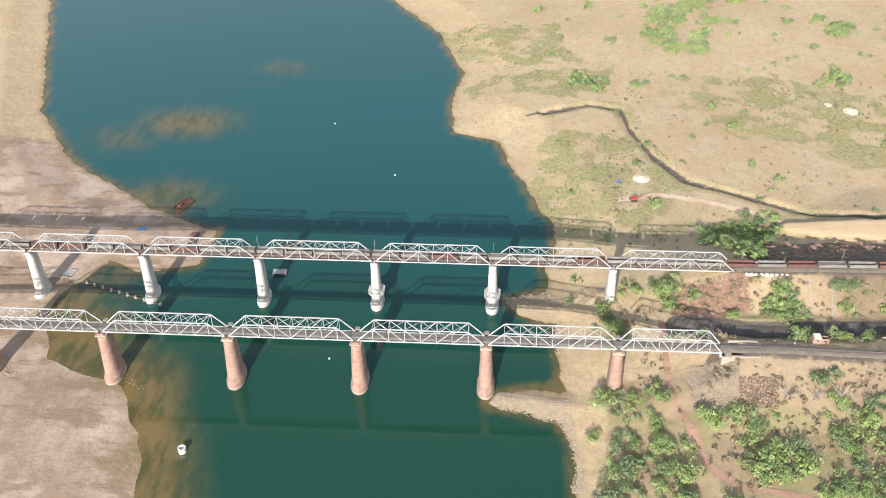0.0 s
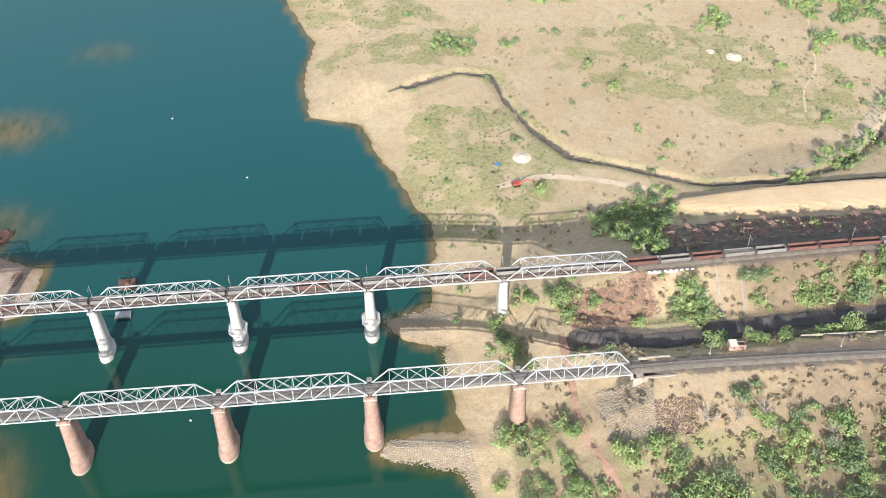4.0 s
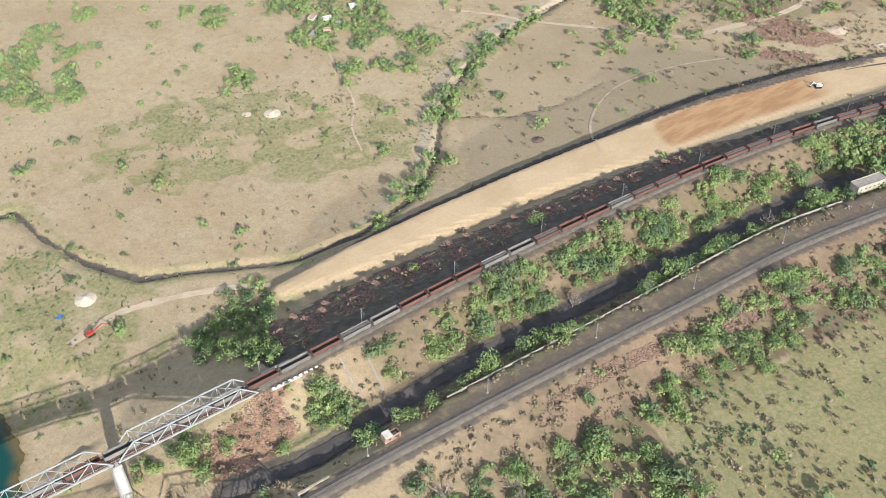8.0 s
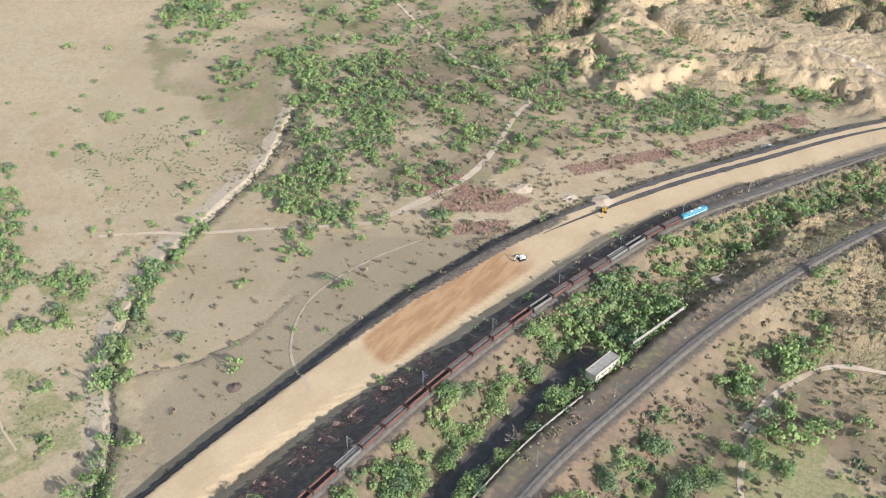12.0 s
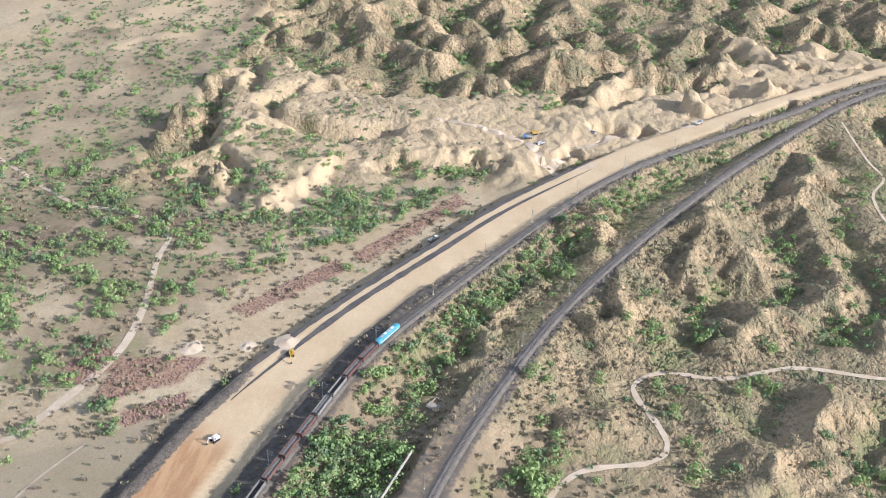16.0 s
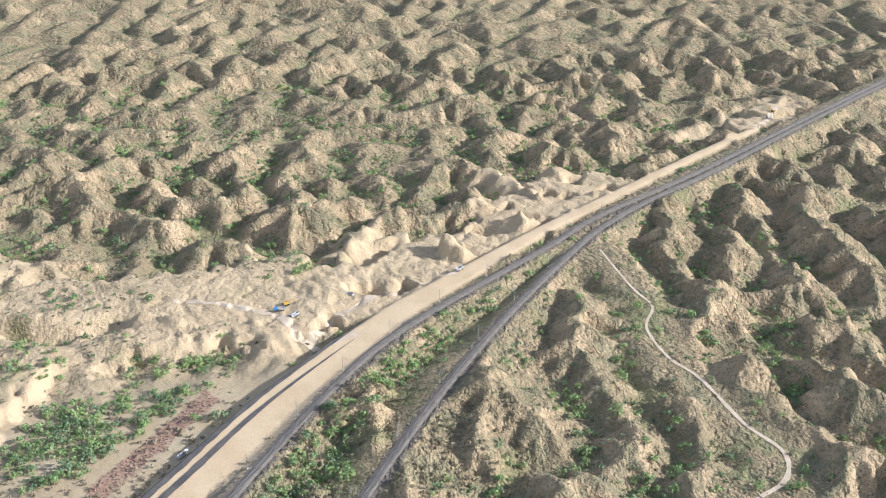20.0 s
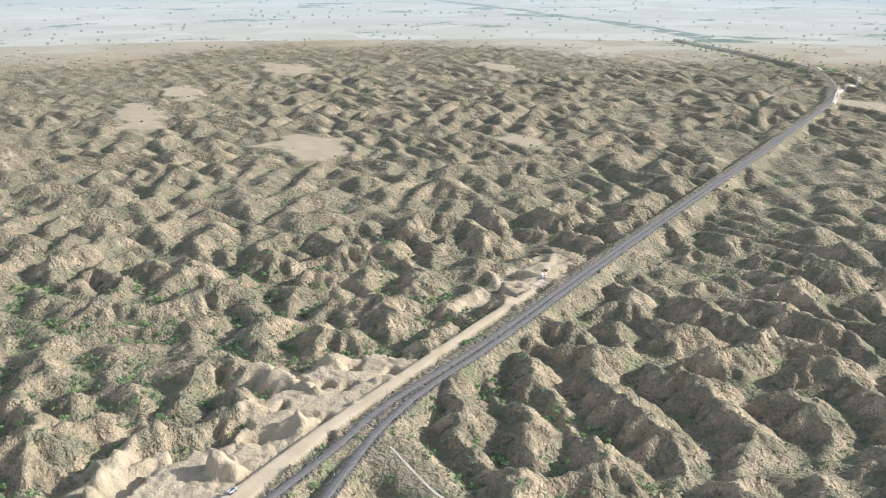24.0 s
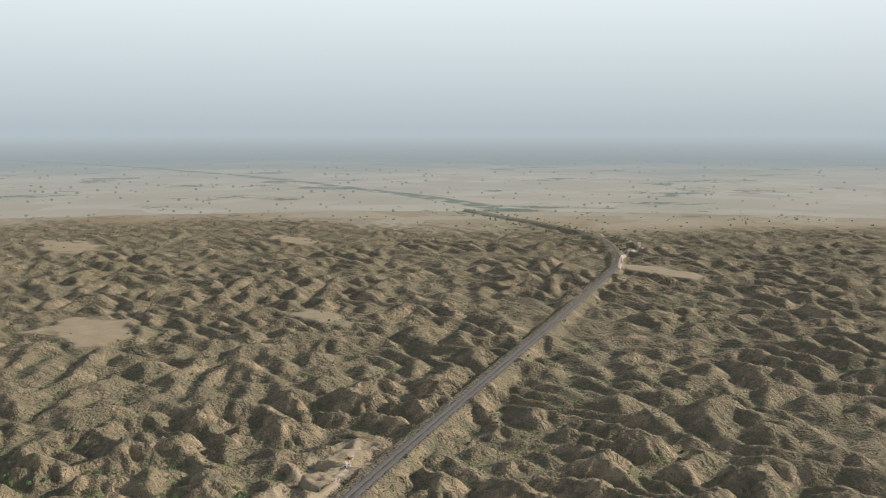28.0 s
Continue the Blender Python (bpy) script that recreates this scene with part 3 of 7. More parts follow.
    bar = n.mix(n.ramp(n.noise(0.07, 5, 0.65, None, (1, 0.5, 1)), 0.38, 0.62), (0.30, 0.215, 0.16), (0.42, 0.32, 0.255))
    bar = n.mix(n.ramp(n.noise(0.022, 5, 0.6), 0.48, 0.60, 0, 0.85), bar, (0.51, 0.41, 0.335))
    bar = n.mix(n.ramp(n.noise(0.035, 4, 0.6, None, (1, 2.5, 1)), 0.50, 0.62, 0, 0.85), bar, (0.24, 0.165, 0.115))
    soil = n.mix(n.attr("bar"), soil, bar)
    # bed and wet margin of the river
    bed = n.mix(n.ramp(fine, 0.3, 0.7), (0.30, 0.215, 0.125), (0.20, 0.16, 0.075))
    soil = n.mix(n.attr("bed"), soil, bed)
    # far plain
    field = n.mix(n.ramp(n.cells(0.004, "Color"), 0.1, 0.9), (0.39, 0.32, 0.215), (0.47, 0.40, 0.28))
    field = n.mix(n.ramp(n.noise(0.004, 5, 0.7), 0.60, 0.68, 0, 0.8), field, (0.17, 0.19, 0.14))
    soil = n.mix(n.attr("plain"), soil, field)
    soil = n.mix(n.ramp(n.math("ADD", n.math("MULTIPLY", grit, 0.55), n.math("MULTIPLY", n.noise(0.62, 4, 0.7), 0.45)), 0.40, 0.66, 0, 0.42), soil, n.mix(n.attr("sand"), (0.19, 0.15, 0.095), (0.40, 0.30, 0.19)))
    rills = n.math("ABSOLUTE", n.math("SUBTRACT", n.noise(0.10, 4, 0.6), 0.5))
    bump = n.math("ADD", n.math("MULTIPLY", fine, 0.8), n.math("MULTIPLY", grit, 0.25))
    bump = n.math("SUBTRACT", bump, n.math("MULTIPLY", n.math("MULTIPLY", rills, rav), 7.0))
    calm = n.math("MAXIMUM", n.attr("level"), n.attr("fallow"))
    bump = n.math("MULTIPLY", bump, n.math("SUBTRACT", 1.0, n.attr("plain")))
    bump = n.math("MULTIPLY", bump, n.math("MULTIPLY", n.math("ADD", 0.35, n.math("MULTIPLY", n.math("MAXIMUM", rav, n.attr("sand")), 0.65)), n.math("SUBTRACT", 1.0, n.math("MULTIPLY", calm, 0.75))))
    return n.done(soil, bump, 1.0, 1.6)


def water_material():
    n = Nodes("river_water", 0.09, 0, 0.38)
    depth = n.ramp(n.math("ADD", n.attr("shoal"), n.math("MULTIPLY", n.math("SUBTRACT", n.noise(0.03, 4, 0.6), 0.5), 0.32)), 0.1, 1.0)
    sep = n.t.nodes.new("ShaderNodeSeparateXYZ")
    n.t.links.new(n.pos, sep.inputs[0])
    deep = n.mix(n.ramp(n.math("ADD", sep.outputs[1], n.math("MULTIPLY", n.noise(0.006, 3), 160.0)), 60.0, 330.0), (0.0095, 0.052, 0.033), (0.012, 0.075, 0.078))
    shallow = n.mix(n.ramp(n.noise(0.11, 4, 0.6, None, (1, 0.35, 1)), 0.4, 0.62), (0.165, 0.115, 0.045), (0.075, 0.072, 0.024))
    c = n.mix(depth, deep, shallow)
    return n.done(c, n.noise(0.8, 3), 0.06, 0.15)


GROUND, WATER = ground_material(), water_material()
STEEL_WHITE = two_tone("white_steel_paint", (0.50, 0.52, 0.52), (0.39, 0.405, 0.405), 0.25, 0.5, 0.0, 0.1)
STEEL_RUST = two_tone("rusty_steel", (0.16, 0.085, 0.06), (0.10, 0.06, 0.05), 0.8, 0.8)
STEEL_DARK = two_tone("dark_steel", (0.10, 0.09, 0.085), (0.06, 0.055, 0.05), 0.9, 0.7)
RAIL_STEEL = two_tone("rail_steel", (0.20, 0.17, 0.155), (0.13, 0.105, 0.085), 0.5, 0.6, 0.2)
CONCRETE = two_tone("pale_concrete", (0.56, 0.55, 0.52), (0.42, 0.40, 0.37), 0.12, 0.85, 0, 0.2)
BRICK_MASONRY = two_tone("old_brick_masonry", (0.37, 0.255, 0.205), (0.28, 0.175, 0.135), 0.3, 0.9, 0, 0.3)
STONE_PALE = two_tone("pale_stone", (0.46, 0.40, 0.33), (0.36, 0.30, 0.24), 0.6, 0.9, 0, 0.3, vary=0.5)
BALLAST = two_tone("ballast_stone", (0.215, 0.185, 0.15), (0.15, 0.128, 0.105), 0.35, 0.95, 0, 0.6, 3.0, local=False)
SLEEPER = two_tone("concrete_sleeper", (0.27, 0.25, 0.225), (0.20, 0.18, 0.16), 0.8, 0.9)
TRACK_EARTH = two_tone("pale_trodden_earth", (0.60, 0.48, 0.35), (0.50, 0.38, 0.265), 0.12, 0.95, 0, 0.3, 1.2, local=False)
STREAM_SAND = two_tone("stream_sand", (0.47, 0.385, 0.28), (0.39, 0.315, 0.22), 0.1, 0.95, 0, 0.3, 0.8, local=False)
RED_EARTH = two_tone("reddish_trodden_earth", (0.42, 0.27, 0.19), (0.34, 0.205, 0.14), 0.15, 0.95, 0, 0.3, 1.2, local=False)
# dark tone shared by embankment strips and the shade painted between the lines
COAL_AND_SHADE = two_tone("coal_and_shade_earth", (0.085, 0.077, 0.072), (0.135, 0.118, 0.105), 0.12, 0.95, 0, 0.4, 0.9, local=False)


# ---------------------------------------------------------------- building helpers
def mesh_object(name, verts, faces, material, parent=None, label="", smooth_faces=False):
    me = bpy.data.meshes.new(name)
    me.from_pydata([tuple(v) for v in verts], [], [tuple(f) for f in faces])
    me.materials.append(material)
    if smooth_faces:
        me.polygons.foreach_set("use_smooth", [True] * len(me.polygons))
    ob = new(name, me)
    if parent:
        ob.parent = parent
    if label:
        ob["label"] = label
    return ob


def part(name, bm, material, parent, label="", smooth_faces=False):
    me = bpy.data.meshes.new(name)
    bm.to_mesh(me)
    bm.free()
    me.materials.append(material)
    if smooth_faces:
        me.polygons.foreach_set("use_smooth", [True] * len(me.polygons))
    ob = new(name, me)
    if parent:
        ob.parent = parent
    if label:
        ob["label"] = label
    return ob


def same_part(name, mesh, parent, m):
    """A further piece on mesh data that exists already."""
    ob = new(name, mesh)
    ob.parent = parent
    ob.matrix_local = m
    return ob


def add_box(bm, size, centre=(0, 0, 0), m=None, bevel=0.0):
    out = bmesh.ops.create_cube(bm, size=1.0, matrix=(m or Matrix()) @ Matrix.Translation(centre) @ Matrix.Diagonal((*size, 1)))
    if bevel:
        edges = {e for v in out["verts"] for e in v.link_edges}
        bmesh.ops.bevel(bm, geom=list(edges), offset=bevel, segments=1, affect="EDGES")
    return out["verts"]


def add_bar(bm, a, b, w, h):
    """A square bar from a to b."""
    a, b = Vector(a), Vector(b)
    d = b - a
    q = d.to_track_quat("X", "Z").to_matrix().to_4x4()
    bmesh.ops.create_cube(bm, size=1.0, matrix=Matrix.Translation((a + b) / 2) @ q @ Matrix.Diagonal((d.length, w, h, 1)))


def box_part(name, size, centre, material, parent, label="", bevel=0.0, rz=0.0):
    bm = bmesh.new()
    add_box(bm, size, centre, None, bevel)
    if rz:
        bmesh.ops.rotate(bm, cent=centre, matrix=Matrix.Rotation(rz, 3, "Z"), verts=bm.verts)
    return part(name, bm, material, parent, label)


def empty(name, loc, rz=0.0, label="", category="", group="", kind=""):
    ob = new(name)
    ob.empty_display_size = 0.5
    ob.matrix_world = pose(*loc, 0, 0, math.degrees(rz))
    return tagged(ob, label, category, group, kind)


def loft(bm, rings, cap=True):
    """Skin rings of equal count, one above the other."""
    rows = [[bm.verts.new(p) for p in ring] for ring in rings]
    n = len(rows[0])
    for r, s in zip(rows, rows[1:]):
        for i in range(n):
            bm.faces.new((r[i], r[(i + 1) % n], s[(i + 1) % n], s[i]))
    if cap:
        bm.faces.new(rows[-1])
        bm.faces.new(list(reversed(rows[0])))


def oval(rx, ry, z, n=20, straight=0.0):
    """A ring with rounded ends, ry to each side along y, with a straight middle part."""
    out = []
    for i in range(n):
        a = 2 * math.pi * (i + 0.5) / n
        out.append((rx * math.cos(a), (ry - straight) * math.sin(a) + math.copysign(straight, math.sin(a)), z))
    return out


def resample(line, step):
    """Points at an even step along a smooth curve through the nodes."""
    pts = [Vector(p) for p in line]
    fine = []
    for i in range(len(pts) - 1):
        p0, p1, p2, p3 = pts[max(i - 1, 0)], pts[i], pts[i + 1], pts[min(i + 2, len(pts) - 1)]
        k = max(2, int((p2 - p1).length / 4))
        for j in range(k):
            t = j / k
            m1, m2 = (p2 - p0) * 0.5, (p3 - p1) * 0.5
            fine.append((2 * t ** 3 - 3 * t * t + 1) * p1 + (t ** 3 - 2 * t * t + t) * m1 + (3 * t * t - 2 * t ** 3) * p2 + (t ** 3 - t * t) * m2)
    fine.append(pts[-1])
    out, left = [fine[0]], step
    for a, b in zip(fine, fine[1:]):
        d = (b - a).length
        while d > 0 and left <= d:
            out.append(a + (b - a) * (left / d))
            left += step
        left -= d
    return out


def ribbon(name, line, widths, material, lift=0.25, step=4.0, across=5, level=None, wobble=0.0, shape=None):
    """A strip laid on the ground along a line; level: its own height instead of the ground's; shape: rise across the width."""
    pts = resample(line, step)
    n = len(pts)
    cols = np.linspace(-1, 1, across)
    px, py = np.array([p.x for p in pts]), np.array([p.y for p in pts])
    tx, ty = np.gradient(px), np.gradient(py)
    ln = np.hypot(tx, ty)
    nx, ny = -ty / ln, tx / ln
    w = np.interp(np.linspace(0, 1, n), np.linspace(0, 1, len(widths)), widths) / 2
    if wobble:
        w = w * (1 + wobble * perlin(px / 9, py / 9))
    X = px[:, None] + nx[:, None] * w[:, None] * cols
    Y = py[:, None] + ny[:, None] * w[:, None] * cols
    Z = np.full(X.shape, level) if level is not None else land(X, Y)[0] + lift
    if shape is not None:
        Z = Z + np.array(shape)[None, :]
    verts = np.stack([X.ravel(), Y.ravel(), Z.ravel()], 1)
    faces = [(i * across + j, i * across + j + 1, (i + 1) * across + j + 1, (i + 1) * across + j) for i in range(n - 1) for j in range(across - 1)]
    faces = [f[::-1] for f in faces]
    return mesh_object(name, verts, faces, material)


# ---------------------------------------------------------------- ground and river
def build_ground():
    cx, cy = 20.0, -260.0
    ang = np.radians(np.concatenate([np.arange(-75, -62, 0.6), np.arange(-62, 36, 0.14), np.arange(36, 140, 0.3), np.arange(140, 285, 5.0)]))
    radii, r = [30.0], 30.0
    while r < 5000:
        r += max(2.4, 0.0032 * r) if r > 170 else 8
        radii.append(r)
    radii = np.array(radii)
    A, Rr = np.meshgrid(ang, radii)
    X, Y = cx + Rr * np.cos(A), cy + Rr * np.sin(A)
    h, k = land(X.ravel(), Y.ravel())
    X, Y = X.ravel(), Y.ravel()
    na, nr = len(ang), len(radii)
    idx = np.arange(na * nr).reshape(nr, na)
    nxt = np.roll(idx, -1, axis=1)
    quads = np.stack([idx[:-1], idx[1:], nxt[1:], nxt[:-1]], -1).reshape(-1, 4)
    centre = len(X)
    verts = np.concatenate([np.stack([X, Y, h], 1), [[cx, cy, float(land([cx], [cy])[0][0])]]])
    tris = np.stack([np.full(na, centre), idx[0], np.roll(idx[0], -1)], -1)
    me = bpy.data.meshes.new("ground")
    me.vertices.add(len(verts))
    me.vertices.foreach_set("co", verts.ravel())
    loops = np.concatenate([quads.ravel(), tris.ravel()])
    me.loops.add(len(loops))
    me.loops.foreach_set("vertex_index", loops)
    starts = np.concatenate([np.arange(len(quads)) * 4, len(quads) * 4 + np.arange(len(tris)) * 3])
    me.polygons.add(len(starts))
    me.polygons.foreach_set("loop_start", starts)
    me.polygons.foreach_set("use_smooth", np.ones(len(starts), bool))
    me.update()

    rav = k["ravine"]
    WX = X + 22 * perlin(X / 48, Y / 48) + 12 * perlin(X / 14, Y / 14)
    WY = Y + 22 * perlin(X / 48 + 9, Y / 48) + 12 * perlin(X / 14 + 5, Y / 14)
    line1 = np.interp(X, [p[0] for p in LINE_1], [p[1] for p in LINE_1])
    line2 = np.interp(X, [p[0] for p in LINE_2], [p[1] for p in LINE_2])
    between = (X > -20) & (Y < line1) & (Y > line2) & (X < 900)
    ne = inside(WX, WY, ((420, 150), (640, 100), (760, 150), (700, 260), (640, 480), (480, 520), (400, 300)))
    ne = ne * smooth(-0.35, 0.2, perlin(X / 70 + 5, Y / 70) + 0.4 * perlin(X / 20, Y / 20))
    bushy = inside(WX, WY, ((-75, 0), (-45, -8), (20, -20), (160, -40), (130, -90), (60, -200), (-70, -200)))
    green = np.zeros(len(X))
    tuft = 0.4 + 0.6 * smooth(-0.2, 0.22, perlin(X / 24 + 2, Y / 17) + 0.6 * perlin(X / 8, Y / 8 + 4))
    for poly, amount in (
            (((-110, 150), (-60, 120), (-20, 170), (-20, 220), (-60, 250), (-95, 245)), 0.98),
            (((-150, 300), (-60, 300), (-40, 345), (-140, 335)), 0.98), (((-160, 350), (-70, 350), (-90, 420), (-180, 410)), 0.95),
            (((10, 260), (110, 230), (190, 190), (180, 260), (90, 330), (20, 330)), 0.95), (((-20, 290), (60, 250), (70, 300), (0, 330)), 0.55),
            (FIELD, 1.0),
            (((200, 225), (240, 200), (262, 300), (230, 330)), 0.75), (((70, 232), (130, 190), (165, 205), (178, 235), (150, 268), (110, 262)), 0.98), (((18, 285), (70, 262), (95, 232), (60, 226), (25, 250)), 0.9), (((-110, 150), (-90, 190), (-30, 200), (-5, 172), (-10, 140), (-50, 128), (-90, 120)), 0.97), (((-15, 120), (40, 100), (70, 120), (30, 150)), 0.55)):
        green = np.maximum(green, amount * inside(WX, WY, poly) * (tuft if amount < 1 else 1))
    green = np.maximum(green, 0.46 * ne)
    green = np.maximum(green, 0.45 * bushy)
    green = np.maximum(green, 0.5 * smooth(14, 5, k["dst"]))
    green = np.maximum(green, 0.42 * (between & (k["d1"] > 7) & (k["d2"] > 7)))
    green = np.maximum(green, 0.36 * ((Y < line2 - 9) & (X > 60) & (X < 480)) * smooth(-240, -140, WY))
    green = np.maximum(green, 0.5 * k["floor"] * smooth(-0.45, 0.1, perlin(X / 60, Y / 60)))
    top = smooth(1.5, -0.6, k["ds"])
    works = smooth(-9, 1, k["bluff"]) > 0.5
    works = works | inside(WX, WY, ((800, -25), (840, -38), (885, -95), (860, -150), (985, -195), (1000, -290), (960, -335), (860, -228), (740, -105)))
    works = works | inside(WX, WY, ((1075, -400), (1150, -470), (1206, -547), (1176, -585), (1100, -500)))
    works = works * smooth(-0.35, 0.25, perlin(X / 26, Y / 26) + 0.25)
    basin = np.zeros(len(X))
    for bx, by, rx, ry, _ in (*PANS, (980, 345, 130, 60, 0)):
        basin = np.maximum(basin, smooth(1.05, 0.8, np.hypot((X - bx) / rx, (Y - by) / ry) + 0.3 * perlin(X / 30, Y / 30) + 0.7 * perlin(X / 70, Y / 70)))
    sand = np.clip(np.maximum(np.maximum(np.maximum(top, works * 0.5), basin * 0.42), 0.55 * k["pit"]), 0, 1)
    sand = np.maximum(sand, 0.1 * ((X < -240) & (k["bd"] > 0)))
    pick = X - 0.4 * (Y - 100) + 3 * perlin(X / 9, Y / 9)
    fill = smooth(1.0, -2.0, k["ds"] + 4) * smooth(271, 276, pick) * smooth(405, 375, pick)
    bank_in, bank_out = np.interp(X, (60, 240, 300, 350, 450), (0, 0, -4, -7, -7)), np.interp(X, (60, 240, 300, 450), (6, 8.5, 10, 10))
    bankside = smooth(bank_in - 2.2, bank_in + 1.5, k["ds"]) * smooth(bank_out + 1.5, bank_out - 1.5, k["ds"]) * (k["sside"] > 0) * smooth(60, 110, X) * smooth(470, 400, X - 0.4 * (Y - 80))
    off = np.where(Y > line1, k["d1"], -k["d1"])
    dark = 0.9 * smooth(3, 8, off) * smooth(20, 13, off) * (X > 8) * smooth(640, 480, X)
    dark = np.maximum(dark, 0.62 * k["yard"] * (X > 0))
    dark = np.maximum(dark, 0.56 * inside(WX * 0.15 + X * 0.85, WY * 0.15 + Y * 0.85, ((22, 106), (57, 115), (99, 111), (149, 108), (222, 101), (290, 88), (310, 70), (182, 76), (55, 76), (24, 80))))
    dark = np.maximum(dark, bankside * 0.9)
    # shade in the sunken strip, painted as dark ground
    dark = np.maximum(dark, k["road"] * 0.95)
    dark = np.maximum(dark, 0.75 * smooth(3.5, 1.0, k["dst"]))
    dark = np.maximum(dark, 0.6 * smooth(2.2, 0.5, k["dg"]))
    dark = np.maximum(dark, np.where(X > 900, 0.46, 0.58) * np.where(X > 900, smooth(15, 10, k["d1"]), smooth(8, 5, k["d1"])) * (X < 4600))
    dark = np.maximum(dark, 0.60 * smooth(8, 5, k["d2"]))
    dark = np.maximum(dark, 0.5 * smooth(9, 6, k["dp"]))
    red = 0.9 * inside(WX, WY, ((-38, 62), (4, 62), (8, 40), (-24, 34)))
    red = np.maximum(red, 0.85 * inside(X, Y, ((14, 112), (85, 114), (200, 100), (280, 82), (280, 76), (140, 94), (80, 94), (20, 92))) * smooth(0.0, 0.2, perlin(X / 7, Y / 14)))
    fallow = inside(WX * 0.4 + X * 0.6, WY * 0.4 + Y * 0.6, ((165, 140), (205, 205), (240, 236), (290, 258), (335, 268), (352, 215), (400, 158), (405, 116), (330, 116), (250, 128)))
    fallow = np.maximum(0.9 * fallow, 0.55 * inside(WX, WY, ((300, 300), (420, 345), (500, 420), (460, 520), (330, 420))))
    fallow = np.maximum(fallow, 0.9 * inside(WX, WY, ((640, 250), (960, 240), (1130, 290), (1000, 460), (760, 420), (560, 330))) * smooth(-0.5, 0.1, perlin(X / 80, Y / 80 + 3)))
    for poly in (((415, 188), (456, 178), (440, 160), (414, 166)), ((436, 160), (446, 112), (424, 120), (403, 160)), ((400, 142), (418, 114), (408, 110), (392, 136)), ((488, 118), (553, 72), (545, 62), (485, 104)), ((560, 64), (650, 14), (640, 4), (552, 54))):
        red = np.maximum(red, 0.85 * inside(X + 4 * perlin(X / 9, Y / 9), Y, poly))
    red = np.maximum(red, 0.22 * ((Y < 0) & (Y > -28) & (X > 90) & (X < 330)) * smooth(0, 0.2, perlin(X / 30, Y / 30)))
    litter = np.maximum(1.0 * between * smooth(15, 70, X), 0.9 * (0.45 + 0.55 * smooth(20, 90, X)) * ((Y <= line2) & (X > -70) & (X < 620) & (k["bd"] > 12)) * smooth(-260, -150, WY) * (1 - 0.95 * inside(WX * 0.3 + X * 0.7, WY * 0.3 + Y * 0.7, FIELD)))
    litter = np.maximum(litter, 0.6 * ne)
    flats = inside(WX, WY, ((560, 150), (640, 215), (760, 250), (960, 235), (1130, 280), (1020, 330), (960, 320), (900, 420), (760, 420), (620, 400), (520, 300)))
    litter = np.maximum(litter, 0.95 * flats * smooth(-0.55, -0.05, perlin(X / 60, Y / 45 + 3) + 0.5 * perlin(X / 17, Y / 17)))
    litter = litter * (1 - sand)
    bed = smooth(1.0, -0.5, k["bd"]) + 0.3 * smooth(6, 1, k["bd"])
    plain = smooth(3900, 4550, X + 0.55 * np.abs(Y + 900) - 100 + 500 * smooth(-1350, -1750, Y) + 400 * perlin(X / 300 + 4, Y / 300) + 150 * perlin(X / 90, Y / 90)) * (X > 1500)
    for name, values in (("ravine", rav * (1 - sand)), ("green", green), ("sand", sand), ("fill", fill), ("dark", dark), ("red", red), ("bed", np.clip(bed, 0, 1)), ("plain", plain), ("litter", litter), ("fallow", fallow * (1 - sand)), ("level", np.maximum(top, basin)), ("bar", 0.9 * ((X < -240) & (Y < 230)))):
        a = me.attributes.new(name, "FLOAT", "POINT")
        a.data.foreach_set("value", np.append(np.asarray(values, float), 0.0).astype(np.float32))
    me.materials.append(GROUND)
    return tagged(new("ground", me), "dry tan earth with scrub and eroded ravines", "ground", kind="structure")


ground = build_ground()


def build_water():
    xs, ys = np.arange(-1000, -60, 6.0), np.concatenate([np.arange(-420, 620, 6.0), np.arange(620, 1600, 60.0)])
    X, Y = np.meshgrid(xs, ys)
    bd = bank_distance(X.ravel(), Y.ravel())
    n, m = len(ys), len(xs)
    idx = np.arange(n * m).reshape(n, m)
    faces = np.stack([idx[:-1, :-1], idx[:-1, 1:], idx[1:, 1:], idx[1:, :-1]], -1).reshape(-1, 4)
    ob = mesh_object("water", np.stack([X.ravel(), Y.ravel(), np.zeros(X.size)], 1), faces.tolist(), WATER, None, "", True)
    x, y = X.ravel(), Y.ravel()
    shoal = smooth(-9, 0, bd) * 0.9
    shoal = np.maximum(shoal, smooth(-45, -2, bd) * ((x < -230) & (y < 70)) * 0.85)
    for sx, sy, rx, ry, a in ((-352, 258, 40, 26, 0.8), (-300, 345, 30, 20, 0.45), (-395, 235, 35, 30, 0.5), (-340, 165, 40, 25, 0.7), (-350, 80, 25, 20, 0.6)):
        shoal = np.maximum(shoal, a * np.exp(-((x - sx) / rx) ** 2 - ((y - sy) / ry) ** 2))
    at = ob.data.attributes.new("shoal", "FLOAT", "POINT")
    at.data.foreach_set("value", shoal.astype(np.float32))
    return tagged(ob, "calm dark green river water with brown shallows", "water", kind="structure")


water = build_water()

